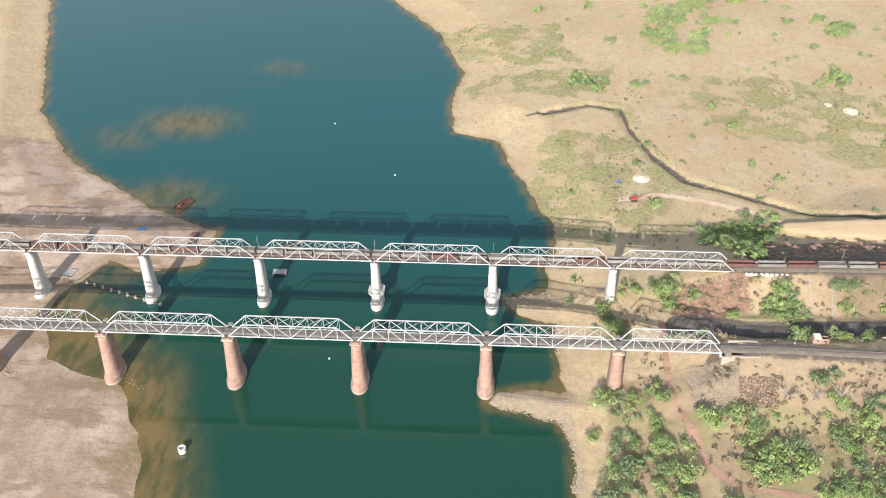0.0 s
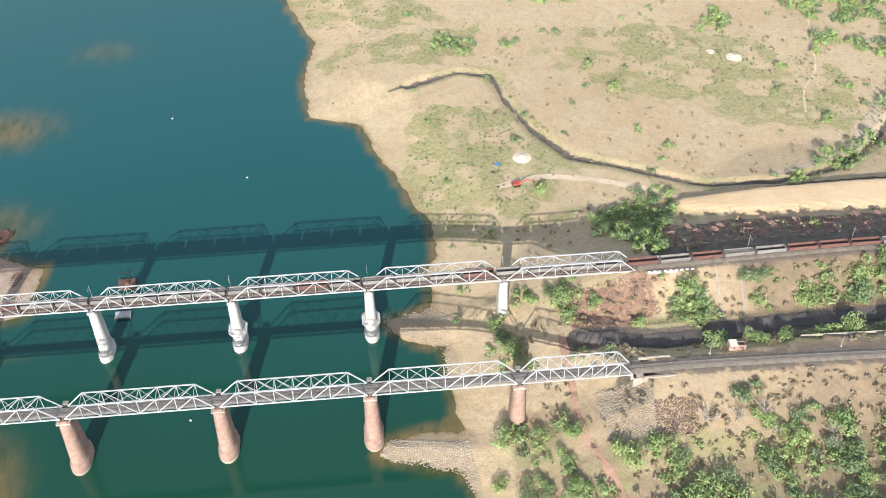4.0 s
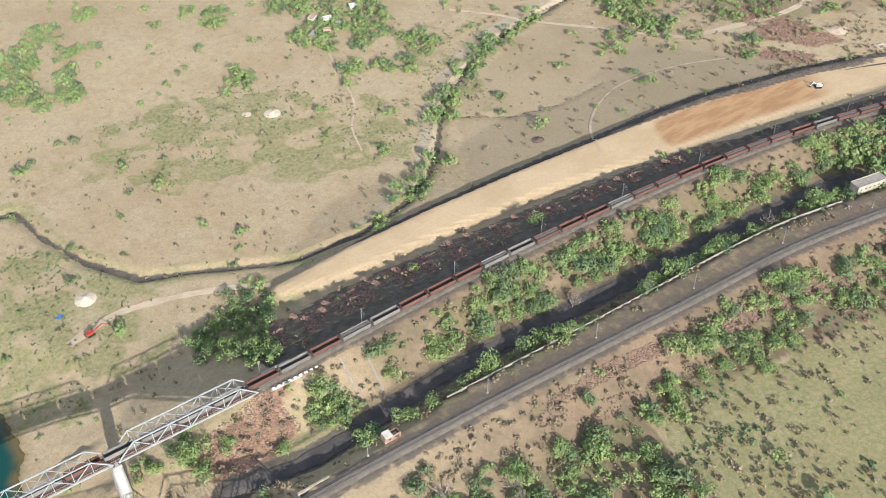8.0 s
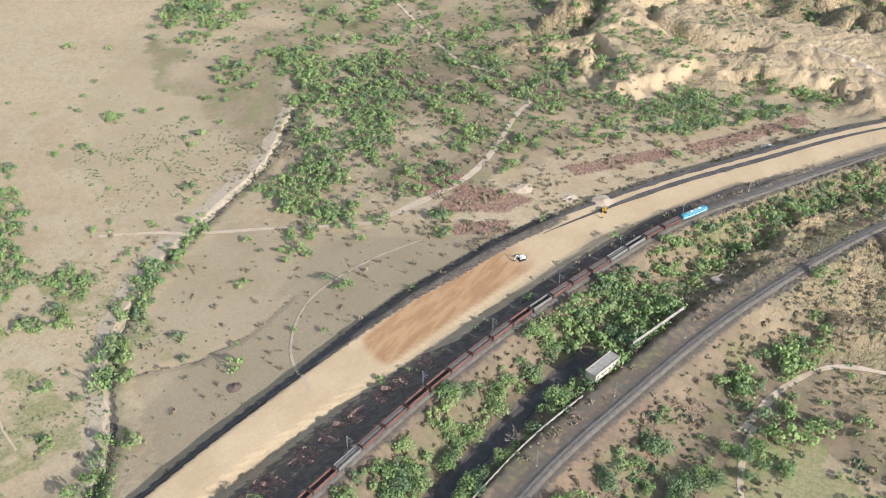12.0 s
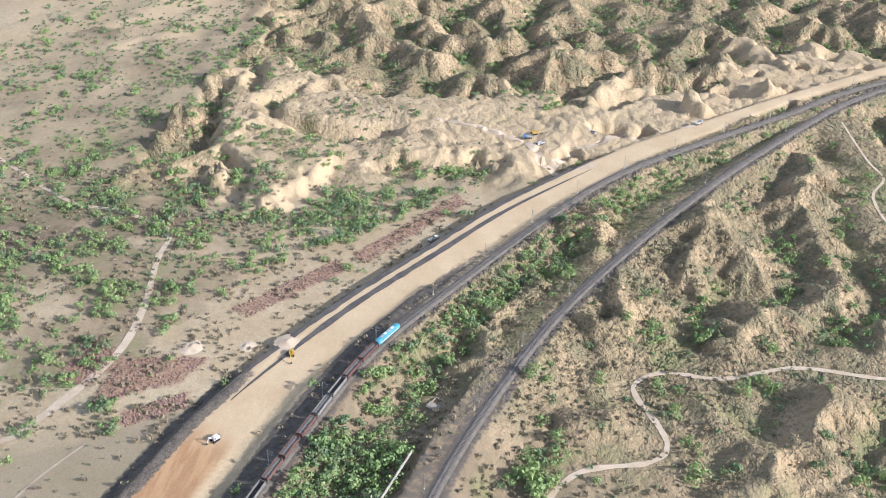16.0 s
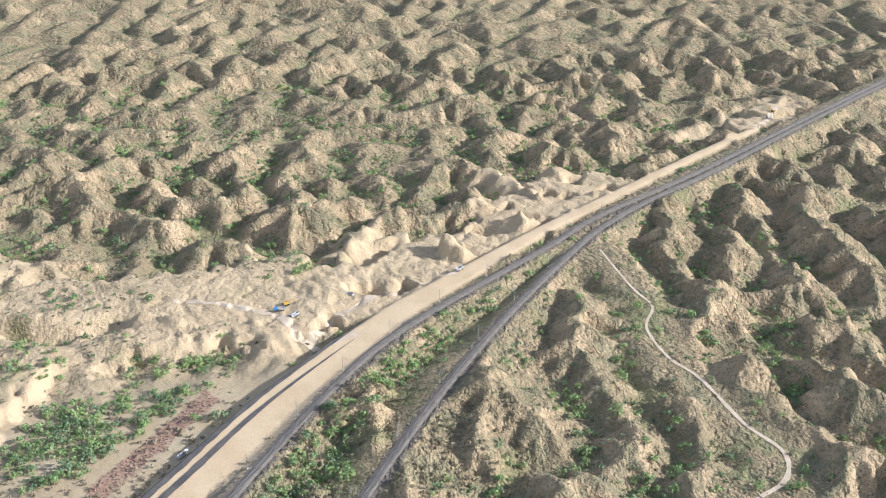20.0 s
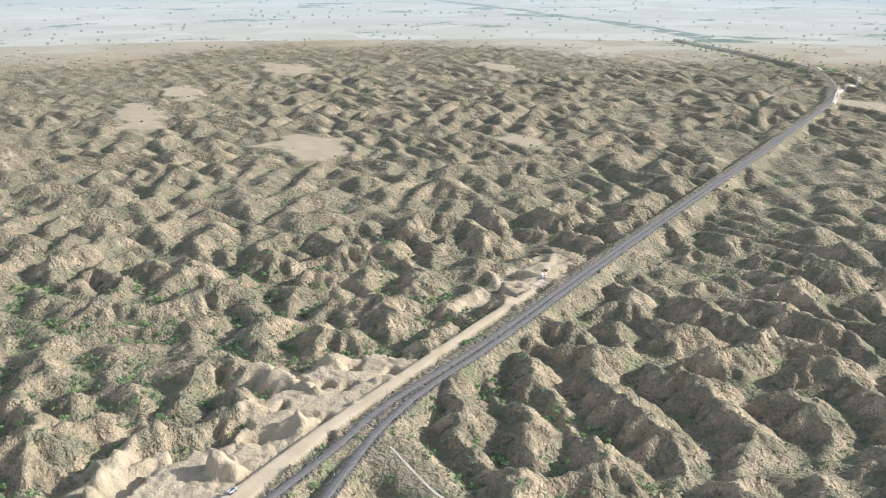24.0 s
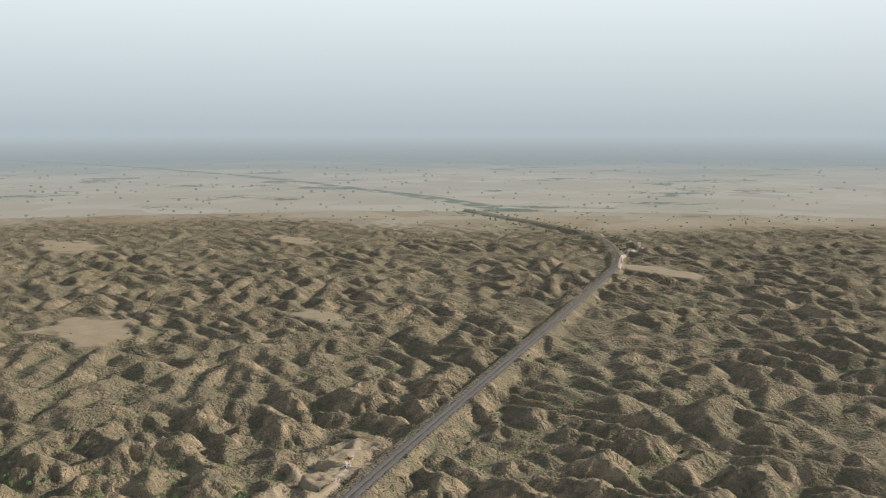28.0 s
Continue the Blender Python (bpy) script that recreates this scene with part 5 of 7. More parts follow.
FAR_PITCH, NEAR_PITCH = 64.0, 64.0
N_SPANS = 9
span = None
for i in range(N_SPANS):
    x1 = -i * FAR_PITCH - 1.0
    if span is None:
        span = truss_span("truss_span", x1 - 62.0, 62.0, 66.3, 6.6, 7.4, "warren", "white-painted steel through truss span on concrete piers")
    else:
        copy_thing(span, pose(x1 - 62.0, 66.3, RAIL_Z))
deck_track("bridge_track", -N_SPANS * FAR_PITCH, 0, 66.3, STEEL_RUST, "rusty track floor of the bridge with goods train")
near_starts = [(-65.5, 48.0)] + [(-65.5 - 63.9 * (i + 1), 62.0) for i in range(8)]
span = None
for x0, length in near_starts:
    if length < 60:
        truss_span("truss_span", x0 + 0.8, length, 3.4, 6.8, 7.8, "pratt", "short white-painted steel truss span beside the abutment")
    elif span is None:
        span = truss_span("truss_span", x0 + 1.0, length, 3.4, 6.8, 7.8, "pratt", "white-painted steel through truss span on brick piers")
    else:
        copy_thing(span, pose(x0 + 1.0, 3.4, RAIL_Z))
deck_track("bridge_track", -65.5 - 63.9 * 8, -17, 3.4, SLEEPER, "grey track floor of the bridge with brick piers")


def concrete_pier(x, collar):
    ob = empty("bridge_pier", (x, 66.3, 0), 0, "tall tapered white concrete bridge pier standing in the river", "bridge pier", "white concrete piers")
    bm = bmesh.new()
    loft(bm, [oval(2.9, 5.6, 3, 24, 1.6), oval(2.1, 3.8, 29.2, 24, 1.7), oval(2.1, 3.8, 30.2, 24, 1.7)])
    part("shaft", bm, CONCRETE, ob, smooth_faces=False)
    bm = bmesh.new()
    loft(bm, [oval(3.7, 7.6, -6, 24, 1.7), oval(3.7, 7.6, 2.2, 24, 1.7), oval(3.4, 6.9, 3.4, 24, 1.7)])
    part("caisson", bm, CONCRETE, ob)
    if collar:
        bm = bmesh.new()
        loft(bm, [oval(4.4, 5.4, 8, 8, 0.8), oval(4.8, 5.8, 9.5, 8, 0.8), oval(4.8, 5.8, 10.2, 8, 0.8)])
        part("collar", bm, CONCRETE, ob, "eight-sided concrete collar")
    box_part("cap", (3.6, 9.2, 1.1), (0, 0, 30.7), CONCRETE, ob, bevel=0.15)
    for s in (-3.3, 3.3):
        for q in (-1.2, 1.2):
            box_part("bearing", (0.9, 0.9, 0.5), (q, s, 31.5), STEEL_DARK, ob)
    return ob


def brick_pier(x):
    ob = empty("bridge_pier", (x, 3.4, 0), 0, "massive tapered red brick bridge pier with rounded ends", "bridge pier", "red brick piers")
    rings = []
    for z in np.linspace(4.4, 29.4, 26):
        k = (z - 4.4) / 25
        rings.append(oval(3.75 - 1.1 * k, 7.4 - 2.6 * k, z, 24, 2.0))
    # each course stands a little in or out
    bm = bmesh.new()
    stepped = []
    for a, b in zip(rings, rings[1:]):
        stepped += [a, [(p[0] * 0.985, p[1] * 0.985, b[0][2] - 0.12) for p in b], [(p[0], p[1], b[0][2] - 0.1) for p in b]]
    loft(bm, stepped)
    part("shaft", bm, BRICK_MASONRY, ob)
    bm = bmesh.new()
    loft(bm, [oval(4.5, 9.0, -5, 24, 2.2), oval(4.4, 8.8, 3.0, 24, 2.2), oval(4.0, 7.9, 4.1, 24, 2.1), oval(3.85, 7.6, 4.6, 24, 2.0)])
    part("plinth", bm, BRICK_MASONRY, ob)
    bm = bmesh.new()
    loft(bm, [oval(4.55, 9.05, -1, 24, 2.2), oval(4.52, 9.0, 1.4, 24, 2.2)])
    part("water_mark", bm, STONE_PALE, ob, "pale lime-stained band at the water")
    box_part("cap", (5.9, 9.6, 0.9), (0, 0, 29.9), STONE_PALE, ob, bevel=0.2)
    box_part("bearing_block", (3.4, 8.6, 0.9), (0, 0, 30.8), BRICK_MASONRY, ob)
    for s in (-3.4, 3.4):
        for q in (-1.0, 1.0):
            box_part("bearing", (0.8, 0.8, 0.5), (q, s, 31.5), STEEL_DARK, ob)
    box_part("refuge", (2.2, 1.8, 0.8), (0, 5.0, 32.5), SLEEPER, ob, "small refuge platform beside the track", rz=0.0)
    return ob


first = concrete_pier(-64, False)
for i in range(2, N_SPANS + 1):
    if i in (2, 3):
        concrete_pier(-64 * i, True)
    else:
        copy_thing(first, pose(-64 * i, 66.3, 0))
first = brick_pier(-65.5)
for i in range(1, 9):
    copy_thing(first, pose(-65.5 - 63.9 * i, 3.4, 0))


def abutment(x, y, mat, label):
    ob = empty("bridge_abutment", (x, y, 20), 0, label, "abutment")
    bm = bmesh.new()
    add_box(bm, (5.0, 10.5, 18), (2.2, 0, 2.4), None, 0.2)
    part("breast_wall", bm, mat, ob)
    box_part("bearing_shelf", (2.4, 9.4, 0.8), (-0.1, 0, 11.0), CONCRETE, ob)
    for s in (-1, 1):
        box_part("wing_wall", (14, 0.8, 3.0), (11, s * 5.4, 11.0), mat, ob)
    return ob


abutment(0.5, 66.3, CONCRETE, "pale concrete abutment holding the bridge end")
abutment(-16.5, 3.4, STONE_PALE, "old stone abutment holding the bridge end")


# ---------------------------------------------------------------- tracks on land
def offset_line(line, d):
    pts = resample(line, 10.0)
    out = []
    for i, p in enumerate(pts):
        a, b = pts[max(i - 1, 0)], pts[min(i + 1, len(pts) - 1)]
        t = (b - a).normalized()
        out.append((p.x - t.y * d, p.y + t.x * d))
    return out


def land_track(name, line, reach, label):
    ob = empty(name, (*line[0], RAIL_Z), 0, label, "railway track", kind="structure")
    short = [p for p in line if p[0] < reach]
    for o in (ribbon("ballast", short, (6.4, 6.4), BALLAST, 0, 6.0, 5, RAIL_Z - 0.78, 0.06, (-0.05, 0.42, 0.5, 0.42, -0.05)),):
        o.parent = ob
        o.matrix_parent_inverse = ob.matrix_world.inverted()
    for d in (-0.84, 0.84):
        o = ribbon("rail", offset_line(short, d), (0.16, 0.16), RAIL_STEEL, 0, 5.0, 4, RAIL_Z - 0.14, 0, (0, 0.14, 0.14, 0))
        o.parent = ob
        o.matrix_parent_inverse = ob.matrix_world.inverted()
    pts = resample([p for p in line if p[0] < 700], 0.9)
    verts, faces = [], []
    for a, b in zip(pts, pts[1:]):
        t = (b - a).normalized()
        n = Vector((-t.y, t.x))
        k = len(verts)
        for dz in (-0.3, -0.12):
            for u, v in ((-0.14, -1.37), (0.14, -1.37), (0.14, 1.37), (-0.14, 1.37)):
                q = a + t * u + n * v
                verts.append((q.x, q.y, RAIL_Z + dz))
        faces += [(k + 4, k + 5, k + 6, k + 7), (k, k + 1, k + 5, k + 4), (k + 1, k + 2, k + 6, k + 5), (k + 2, k + 3, k + 7, k + 6), (k + 3, k, k + 4, k + 7)]
    o = mesh_object("sleeper_deck", verts, faces, SLEEPER, ob)
    o.matrix_parent_inverse = ob.matrix_world.inverted()
    o["kind"] = "stuff"
    return ob


land_track("railway_track", LINE_1, 4400, "railway track on grey ballast beside the coal yard")
land_track("railway_track", LINE_2, 2300, "old railway track on dark ballast")

# ---------------------------------------------------------------- the goods train
WAGON_RED = two_tone("red_oxide_paint", (0.20, 0.10, 0.08), (0.145, 0.08, 0.068), 0.3, 0.7, vary=0.5)
WAGON_GREY = two_tone("grey_wagon_paint", (0.27, 0.255, 0.235), (0.20, 0.185, 0.17), 0.3, 0.75, vary=0.5)
LOCO_BLUE = two_tone("light_blue_paint", (0.10, 0.33, 0.42), (0.07, 0.27, 0.36), 0.4, 0.4)
DIRTY_CREAM = two_tone("weathered_cream_plaster", (0.50, 0.46, 0.38), (0.38, 0.34, 0.27), 0.5, 0.9)
CREAM = two_tone("cream_paint", (0.70, 0.66, 0.56), (0.60, 0.55, 0.45), 0.4, 0.6)
GLASS_DARK = Nodes("dark_glass", 0.08, 0, 0.5).done((0.03, 0.04, 0.045))
COAL_LOAD = two_tone("grey_ore_load", (0.22, 0.20, 0.18), (0.13, 0.12, 0.11), 0.8, 0.95, bump=0.8)
RUBBER = two_tone("black_rubber", (0.03, 0.03, 0.03), (0.045, 0.042, 0.04), 3, 0.9)
YELLOW = two_tone("yellow_machine_paint", (0.58, 0.36, 0.05), (0.46, 0.28, 0.05), 0.8, 0.6)
RED_PAINT = two_tone("red_machine_paint", (0.45, 0.07, 0.04), (0.33, 0.06, 0.04), 0.8, 0.6)
WHITE_PAINT = two_tone("white_paint", (0.75, 0.74, 0.71), (0.62, 0.60, 0.56), 0.5, 0.6)
BLUE_SHEET = two_tone("blue_tarpaulin", (0.06, 0.22, 0.52), (0.05, 0.17, 0.42), 0.5, 0.5)
MUD_WALL = two_tone("mud_plaster", (0.50, 0.40, 0.29), (0.42, 0.32, 0.22), 0.4, 0.95)
TIN_ROOF = two_tone("tin_roof", (0.48, 0.47, 0.46), (0.36, 0.34, 0.33), 0.4, 0.6, 0.2)
RUBBLE_RED = two_tone("red_rubble", (0.36, 0.235, 0.185), (0.26, 0.165, 0.13), 0.5, 0.95, vary=0.4, local=False)
RUBBLE_PALE = two_tone("pale_rubble", (0.46, 0.39, 0.305), (0.33, 0.275, 0.215), 0.5, 0.95, vary=0.4, local=False)
RUBBLE_DARK = two_tone("dark_rubble", (0.16, 0.115, 0.095), (0.24, 0.16, 0.125), 0.5, 0.95, vary=0.4, local=False)
OLD_CONCRETE = two_tone("old_concrete", (0.38, 0.345, 0.30), (0.28, 0.25, 0.215), 0.4, 0.9)
PALE_SAND = two_tone("pale_sand_heap", (0.68, 0.58, 0.45), (0.60, 0.50, 0.37), 0.5, 0.95, bump=0.3)


def bogie(parent, x):
    bm = bmesh.new()
    for s in (-1.05, 1.05):
        add_box(bm, (2.9, 0.14, 0.32), (x, s, 0.55), None, 0.04)
    add_box(bm, (0.5, 2.2, 0.3), (x, 0, 0.65))
    b = part("bogie", bm, STEEL_DARK, parent)
    for dx in (-0.95, 0.95):
        for s in (-0.84, 0.84):
            bm = bmesh.new()
            bmesh.ops.create_cone(bm, cap_ends=True, segments=14, radius1=0.46, radius2=0.44, depth=0.14, matrix=pose(x + dx, s, 0.46, 90))
            o = part("wheel", bm, RAIL_STEEL, b)
    return b


def open_wagon(paint, load, label):
    """A bogie open wagon: floor, four ribbed sides with a rim, an empty or loaded hold, two bogies and couplers."""
    ob = empty("open_wagon", (0, 0, RAIL_Z), 0, label, "goods wagon", "wagons of the goods train")
    length, w, z0, z1 = 14.2, 3.05, 1.15, 3.15
    box_part("floor", (length, w - 0.1, 0.16), (0, 0, z0), STEEL_DARK, ob)
    for s in (-1, 1):
        bm = bmesh.new()
        add_box(bm, (length, 0.09, z1 - z0), (0, s * w / 2, (z0 + z1) / 2))
        for i in range(11):
            add_box(bm, (0.13, 0.12, z1 - z0 - 0.05), (-length / 2 + 0.3 + i * (length - 0.6) / 10, s * (w / 2 + 0.08), (z0 + z1) / 2))
        add_box(bm, (length + 0.1, 0.2, 0.12), (0, s * w / 2, z1))
        part("side_wall", bm, paint, ob)
        bm = bmesh.new()
        add_box(bm, (0.09, w, z1 - z0), (s * length / 2, 0, (z0 + z1) / 2))
        add_box(bm, (0.2, w, 0.12), (s * length / 2, 0, z1))
        for q in (-0.9, 0, 0.9):
            add_box(bm, (0.12, 0.13, z1 - z0 - 0.1), (s * (length / 2 + 0.08), q, (z0 + z1) / 2))
        part("end_wall", bm, paint, ob)
        box_part("coupler", (1.0, 0.24, 0.24), (s * (length / 2 + 0.45), 0, 1.0), STEEL_DARK, ob)
        bogie(ob, s * 4.9)
    if load:
        bm = bmesh.new()
        bmesh.ops.create_grid(bm, x_segments=22, y_segments=6, size=0.5, matrix=Matrix.Diagonal((length - 0.1, w - 0.1, 1, 1)))
        for v in bm.verts:
            edge = min(1, (length / 2 - abs(v.co.x)) * 0.8) * min(1, (w / 2 - abs(v.co.y)) * 1.4)
            v.co.z = 2.55 + load * edge + 0.12 * noise.noise((v.co.x * 1.1, v.co.y * 1.3, load))
        part("load", bm, COAL_LOAD, ob, "grey heap of ore", True)
    return ob


def locomotive():
    """A light blue electric goods locomotive with a cab at each end, roof gear and a raised pantograph."""
    ob = empty("locomotive", (0, 0, RAIL_Z), 0, "light blue electric locomotive with cream band leading the goods train", "locomotive")
    length = 19.2
    bm = bmesh.new()
    sec = ((-1.5, 1.1), (-1.52, 2.9), (-1.3, 3.55), (-0.7, 3.75), (0.7, 3.75), (1.3, 3.55), (1.52, 2.9), (1.5, 1.1))
    rings = []
    for x, k, top in ((-length / 2, 0.9, -0.5), (-length / 2 + 0.9, 1.0, 0), (length / 2 - 0.9, 1.0, 0), (length / 2, 0.9, -0.5)):
        rings.append([(x, y * k, z + (top if z > 2.5 else 0)) for y, z in sec])
    loft(bm, rings)
    bmesh.ops.recalc_face_normals(bm, faces=bm.faces)
    part("body", bm, LOCO_BLUE, ob)
    box_part("underframe", (length - 0.4, 2.7, 0.35), (0, 0, 1.0), STEEL_DARK, ob)
    for s in (-1, 1):
        box_part("cream_band", (length - 2.4, 0.03, 0.45), (0, s * 1.53, 2.0), CREAM, ob)
        for i in range(5):
            box_part("side_window", (1.0, 0.04, 0.55), (-5.6 + i * 2.8, s * 1.5, 2.62), GLASS_DARK, ob)
        box_part("windscreen", (0.06, 2.1, 0.75), (s * (length / 2 - 0.22), 0, 2.62), GLASS_DARK, ob)
        box_part("headlight", (0.12, 0.4, 0.3), (s * (length / 2 - 0.35), 0, 3.3), WHITE_PAINT, ob)
        box_part("buffer_beam", (0.3, 2.8, 0.5), (s * (length / 2 + 0.1), 0, 1.0), RED_PAINT, ob)
        bogie(ob, s * 5.6)
    for i, x in enumerate((-5.0, -2.0, 1.2, 4.2)):
        box_part("roof_hatch", (2.2, 1.5, 0.22), (x, 0, 3.82), WHITE_PAINT if i % 2 else TIN_ROOF, ob, bevel=0.05)
    bm = bmesh.new()
    for s in (-0.6, 0.6):
        add_bar(bm, (7.2, s, 3.75), (5.6, s * 0.8, 4.6), 0.06, 0.06)
        add_bar(bm, (5.6, s * 0.8, 4.6), (7.0, s * 0.6, 5.5), 0.05, 0.05)
    add_bar(bm, (7.0, -0.9, 5.5), (7.0, 0.9, 5.5), 0.12, 0.06)
    part("pantograph", bm, STEEL_DARK, ob)
    return ob


TRAIN_LINE = [(-600.0, 66.3), (-300.0, 66.3), (-60.0, 66.3), *LINE_1]
_pts = resample(TRAIN_LINE, 1.0)


def on_line(d):
    """A pose d metres along the train's line."""
    i = min(int(d), len(_pts) - 2)
    p = _pts[i] + (_pts[i + 1] - _pts[i]) * (d - i)
    t = _pts[min(i + 8, len(_pts) - 1)] - _pts[max(i - 8, 0)]
    return pose(p.x, p.y, RAIL_Z, 0, 0, math.degrees(math.atan2(t.y, t.x)))


front = 600 + 476.0
locomotive().matrix_world = on_line(front)
kinds = [open_wagon(WAGON_RED, 0, "empty rust-red open bogie wagon"), open_wagon(WAGON_GREY, 0.0, "empty weathered grey open bogie wagon"), open_wagon(WAGON_RED, 0.25, "rust-red open wagon heaped with grey ore"), open_wagon(WAGON_GREY, 0.15, "grey open wagon loaded level with ore")]
order = (2, 1, 3, 0, 1, 2, 3, 3, 2, 0, 1, 0, 3)
used, d, i = set(), front - 18.0, 0
while d > 30:
    k = order[(i * 5 + i // 4) % len(order)]
    if k in used:
        copy_thing(kinds[k], on_line(d))
    else:
        kinds[k].matrix_world = on_line(d)
        used.add(k)
    d -= 15.7
    i += 1


# ---------------------------------------------------------------- masts of the overhead line
def overhead_mast():
    ob = empty("overhead_mast", (0, 0, RAIL_Z), 0, "thin grey lattice mast of the overhead line beside the track", "mast", "overhead line masts")
    bm = bmesh.new()
    for s in (-0.16, 0.16):
        add_box(bm, (0.09, 0.09, 9.0), (0, s, 3.9))
    for i in range(9):
        add_bar(bm, (0, -0.16 if i % 2 else 0.16, i * 0.95 - 0.4), (0, 0.16 if i % 2 else -0.16, i * 0.95 + 0.5), 0.05, 0.05)
    part("post", bm, TIN_ROOF, ob)
    for a, b, nm in (((0, -0.1, 6.6), (0, -3.2, 7.4), "bracket_tube"), ((0, -0.1, 5.6), (0, -3.0, 6.0), "steady_arm"), ((0, -0.1, 8.1), (0, -3.2, 7.5), "stay")):
        bm = bmesh.new()
        add_bar(bm, a, b, 0.07, 0.07)
        part(nm, bm, TIN_ROOF, ob)
    box_part("footing", (0.8, 0.8, 0.6), (0, 0, -0.8), CONCRETE, ob)
    return ob


mast = None
spots = [(-64.0 * i, 66.3 + 3.9, 0.0) for i in range(1, 9)]
for line, start, stop, off, step in ((LINE_1, 4, 1000, 4.6, 52.0), (LINE_2, 36, 900, 5.0, 58.0)):
    pts = resample(line, 2.0)
    d = start
    while d < stop and int(d / 2) + 1 < len(pts):
        p, q = pts[int(d / 2)], pts[int(d / 2) + 1]
        t = (q - p).normalized()
        spots.append((p.x - t.y * off, p.y + t.x * off, math.degrees(math.atan2(t.y, t.x))))
        d += step
for x, y, rz in spots:
    m = pose(x, y, RAIL_Z, 0, 0, rz)
    if mast is None:
        mast = overhead_mast()
        mast.matrix_world = m
    else:
        copy_thing(mast, m)


# ---------------------------------------------------------------- tracks of earth
def road(name, line, widths, material, label, lift=0.22, wobble=0.5):
    return tagged(ribbon(name, [p[:2] for p in line], widths, material, lift, 3.0, 7, None, wobble), label, "road", kind="structure")


road("cart_track", CART_TRACK, (3.8, 2.7, 3.2), TRACK_EARTH, "pale winding cart track through the scrub")
road("footpath", ((335, -68), (316, -70), (293, -78), (272, -95), (262, -120)), (3.2, 2.6, 1.6), TRACK_EARTH, "pale footpath down from the cart track")
road("cart_track", RIDGE_TRACK, (1.6, 2.2, 3.0), TRACK_EARTH, "pale worn track over the ravine ridge")
road("footpath", RED_PATH, (3.0, 3.4, 4.4), RED_EARTH, "reddish earth path through the thorn wood")
road("footpath", ((381, 188), (431, 163), (477, 165), (531, 179), (566, 187), (584, 229), (594, 271), (640, 345), (669, 395)), (5, 3.5, 2.5), TRACK_EARTH, "pale footpath winding through dry scrub")
road("footpath", ((282, 324), (304, 298), (318, 276), (354, 230), (381, 188)), (2.5, 3.5), TRACK_EARTH, "pale footpath across a dry field")
road("sand_track", ((-54, 163), (-30, 170), (-8, 167), (14, 160), (32, 152), (44, 143)), (5, 4, 4.5), TRACK_EARTH, "pale sandy track from the river bank")
road("footpath", ((190, 350), (176, 300), (165, 262), (150, 240), (142, 215)), (1.6, 1.2), TRACK_EARTH, "thin pale footpath across the grazed plain")
road("footpath", ((240, 118), (262, 150), (300, 170), (345, 165), (380, 150)), (1.5, 1.5), TRACK_EARTH, "thin pale footpath across the dry field")
road("stream_bed", offset_line([p for p in STREAM if p[0] > 96], 7.0), (4, 10, 12, 13, 9), STREAM_SAND, "pale dry sandy stream bed", 0.2, 0.7)
road("haul_road", ((700, -78), (690, -58), (698, -46), (706, -38), (729, -24), (744, 12), (752, 49)), (6, 7, 6, 5), TRACK_EARTH, "pale rutted haul road into the sand cutting")
road("haul_road", ((698, -44), (715, -55), (732, -70), (760, -101), (781, -150)), (6, 6, 4), TRACK_EARTH, "pale rutted haul road beside the works")
road("haul_road", ((1085, -485), (1105, -500), (1118, -514), (1145, -530), (1170, -545)), (5, 6, 8), TRACK_EARTH, "pale haul road into the quarry")
road("far_road", ((2068, -1655), (2239, -1811), (2330, -1915), (2391, -1996), (2440, -2040), (2534, -2078), (2680, -2127), (2900, -2190)), (8, 9, 8), TRACK_EARTH, "pale dirt road leaving the railway far off", 0.8)
# dark ribbon standing in for the shadow between the lines, not a road surface
road("shade_strip", SHADE_STRIP, (7, 8, 8, 6), COAL_AND_SHADE, "dark strip between the lines, shade put into the ground colour", 0.3)


def beside(line, d0, x0, x1):
    pts = resample([p[:2] for p in line], 8.0)
    out = []
    for a, b in zip(pts, pts[1:]):
        if x0 <= a.x <= x1:
            t = (b - a).normalized()
            w = np.interp(a.x, [p[0] for p in line], [p[2] for p in line])
            out.append((a.x - t.y * (w + d0), a.y + t.x * (w + d0)))
    return out


road("service_road", beside(SAND, -10.0, 405, 700), (0.4, 4.2, 4.6, 3.0, 0.3), COAL_AND_SHADE, "dark ballast strip along the new embankment", 0.25, 0.4)
road("service_road", beside(SAND, 3.0, 90, 300), (1.0, 5.0, 7.0, 8.0), COAL_AND_SHADE, "black bank along the new embankment", 0.3, 0.35)
road("service_road", beside(SAND, 2.5 - 4.0, 400, 720), (0.5, 6.0, 5.5, 4.0, 0.4), COAL_AND_SHADE, "dark cinder strip on the edge of the new embankment", 0.25, 0.4)
for x0, y0, x1, y1 in ((37, 61, 34, 33), (48.5, 61, 46, 40)):
    road("drain", ((x0, y0), ((x0 + x1) / 2 + 0.3, (y0 + y1) / 2), (x1, y1)), (0.9, 0.8), OLD_CONCRETE, "pale concrete drain down the embankment slope", 0.3, 0.1)


# ---------------------------------------------------------------- stones and rubble
def lump(seed):
    rs = np.random.RandomState(seed)
    bm = bmesh.new()
    bmesh.ops.create_icosphere(bm, subdivisions=1, radius=1.0)
    v = np.array([p.co[:] for p in bm.verts]) * rs.uniform(0.65, 1.1, (len(bm.verts), 1)) * (1, 0.8, 0.6)
    f = np.array([[w.index for w in q.verts] for q in bm.faces])
    bm.free()
    return v, f


LUMPS = [lump(i) for i in range(5)]


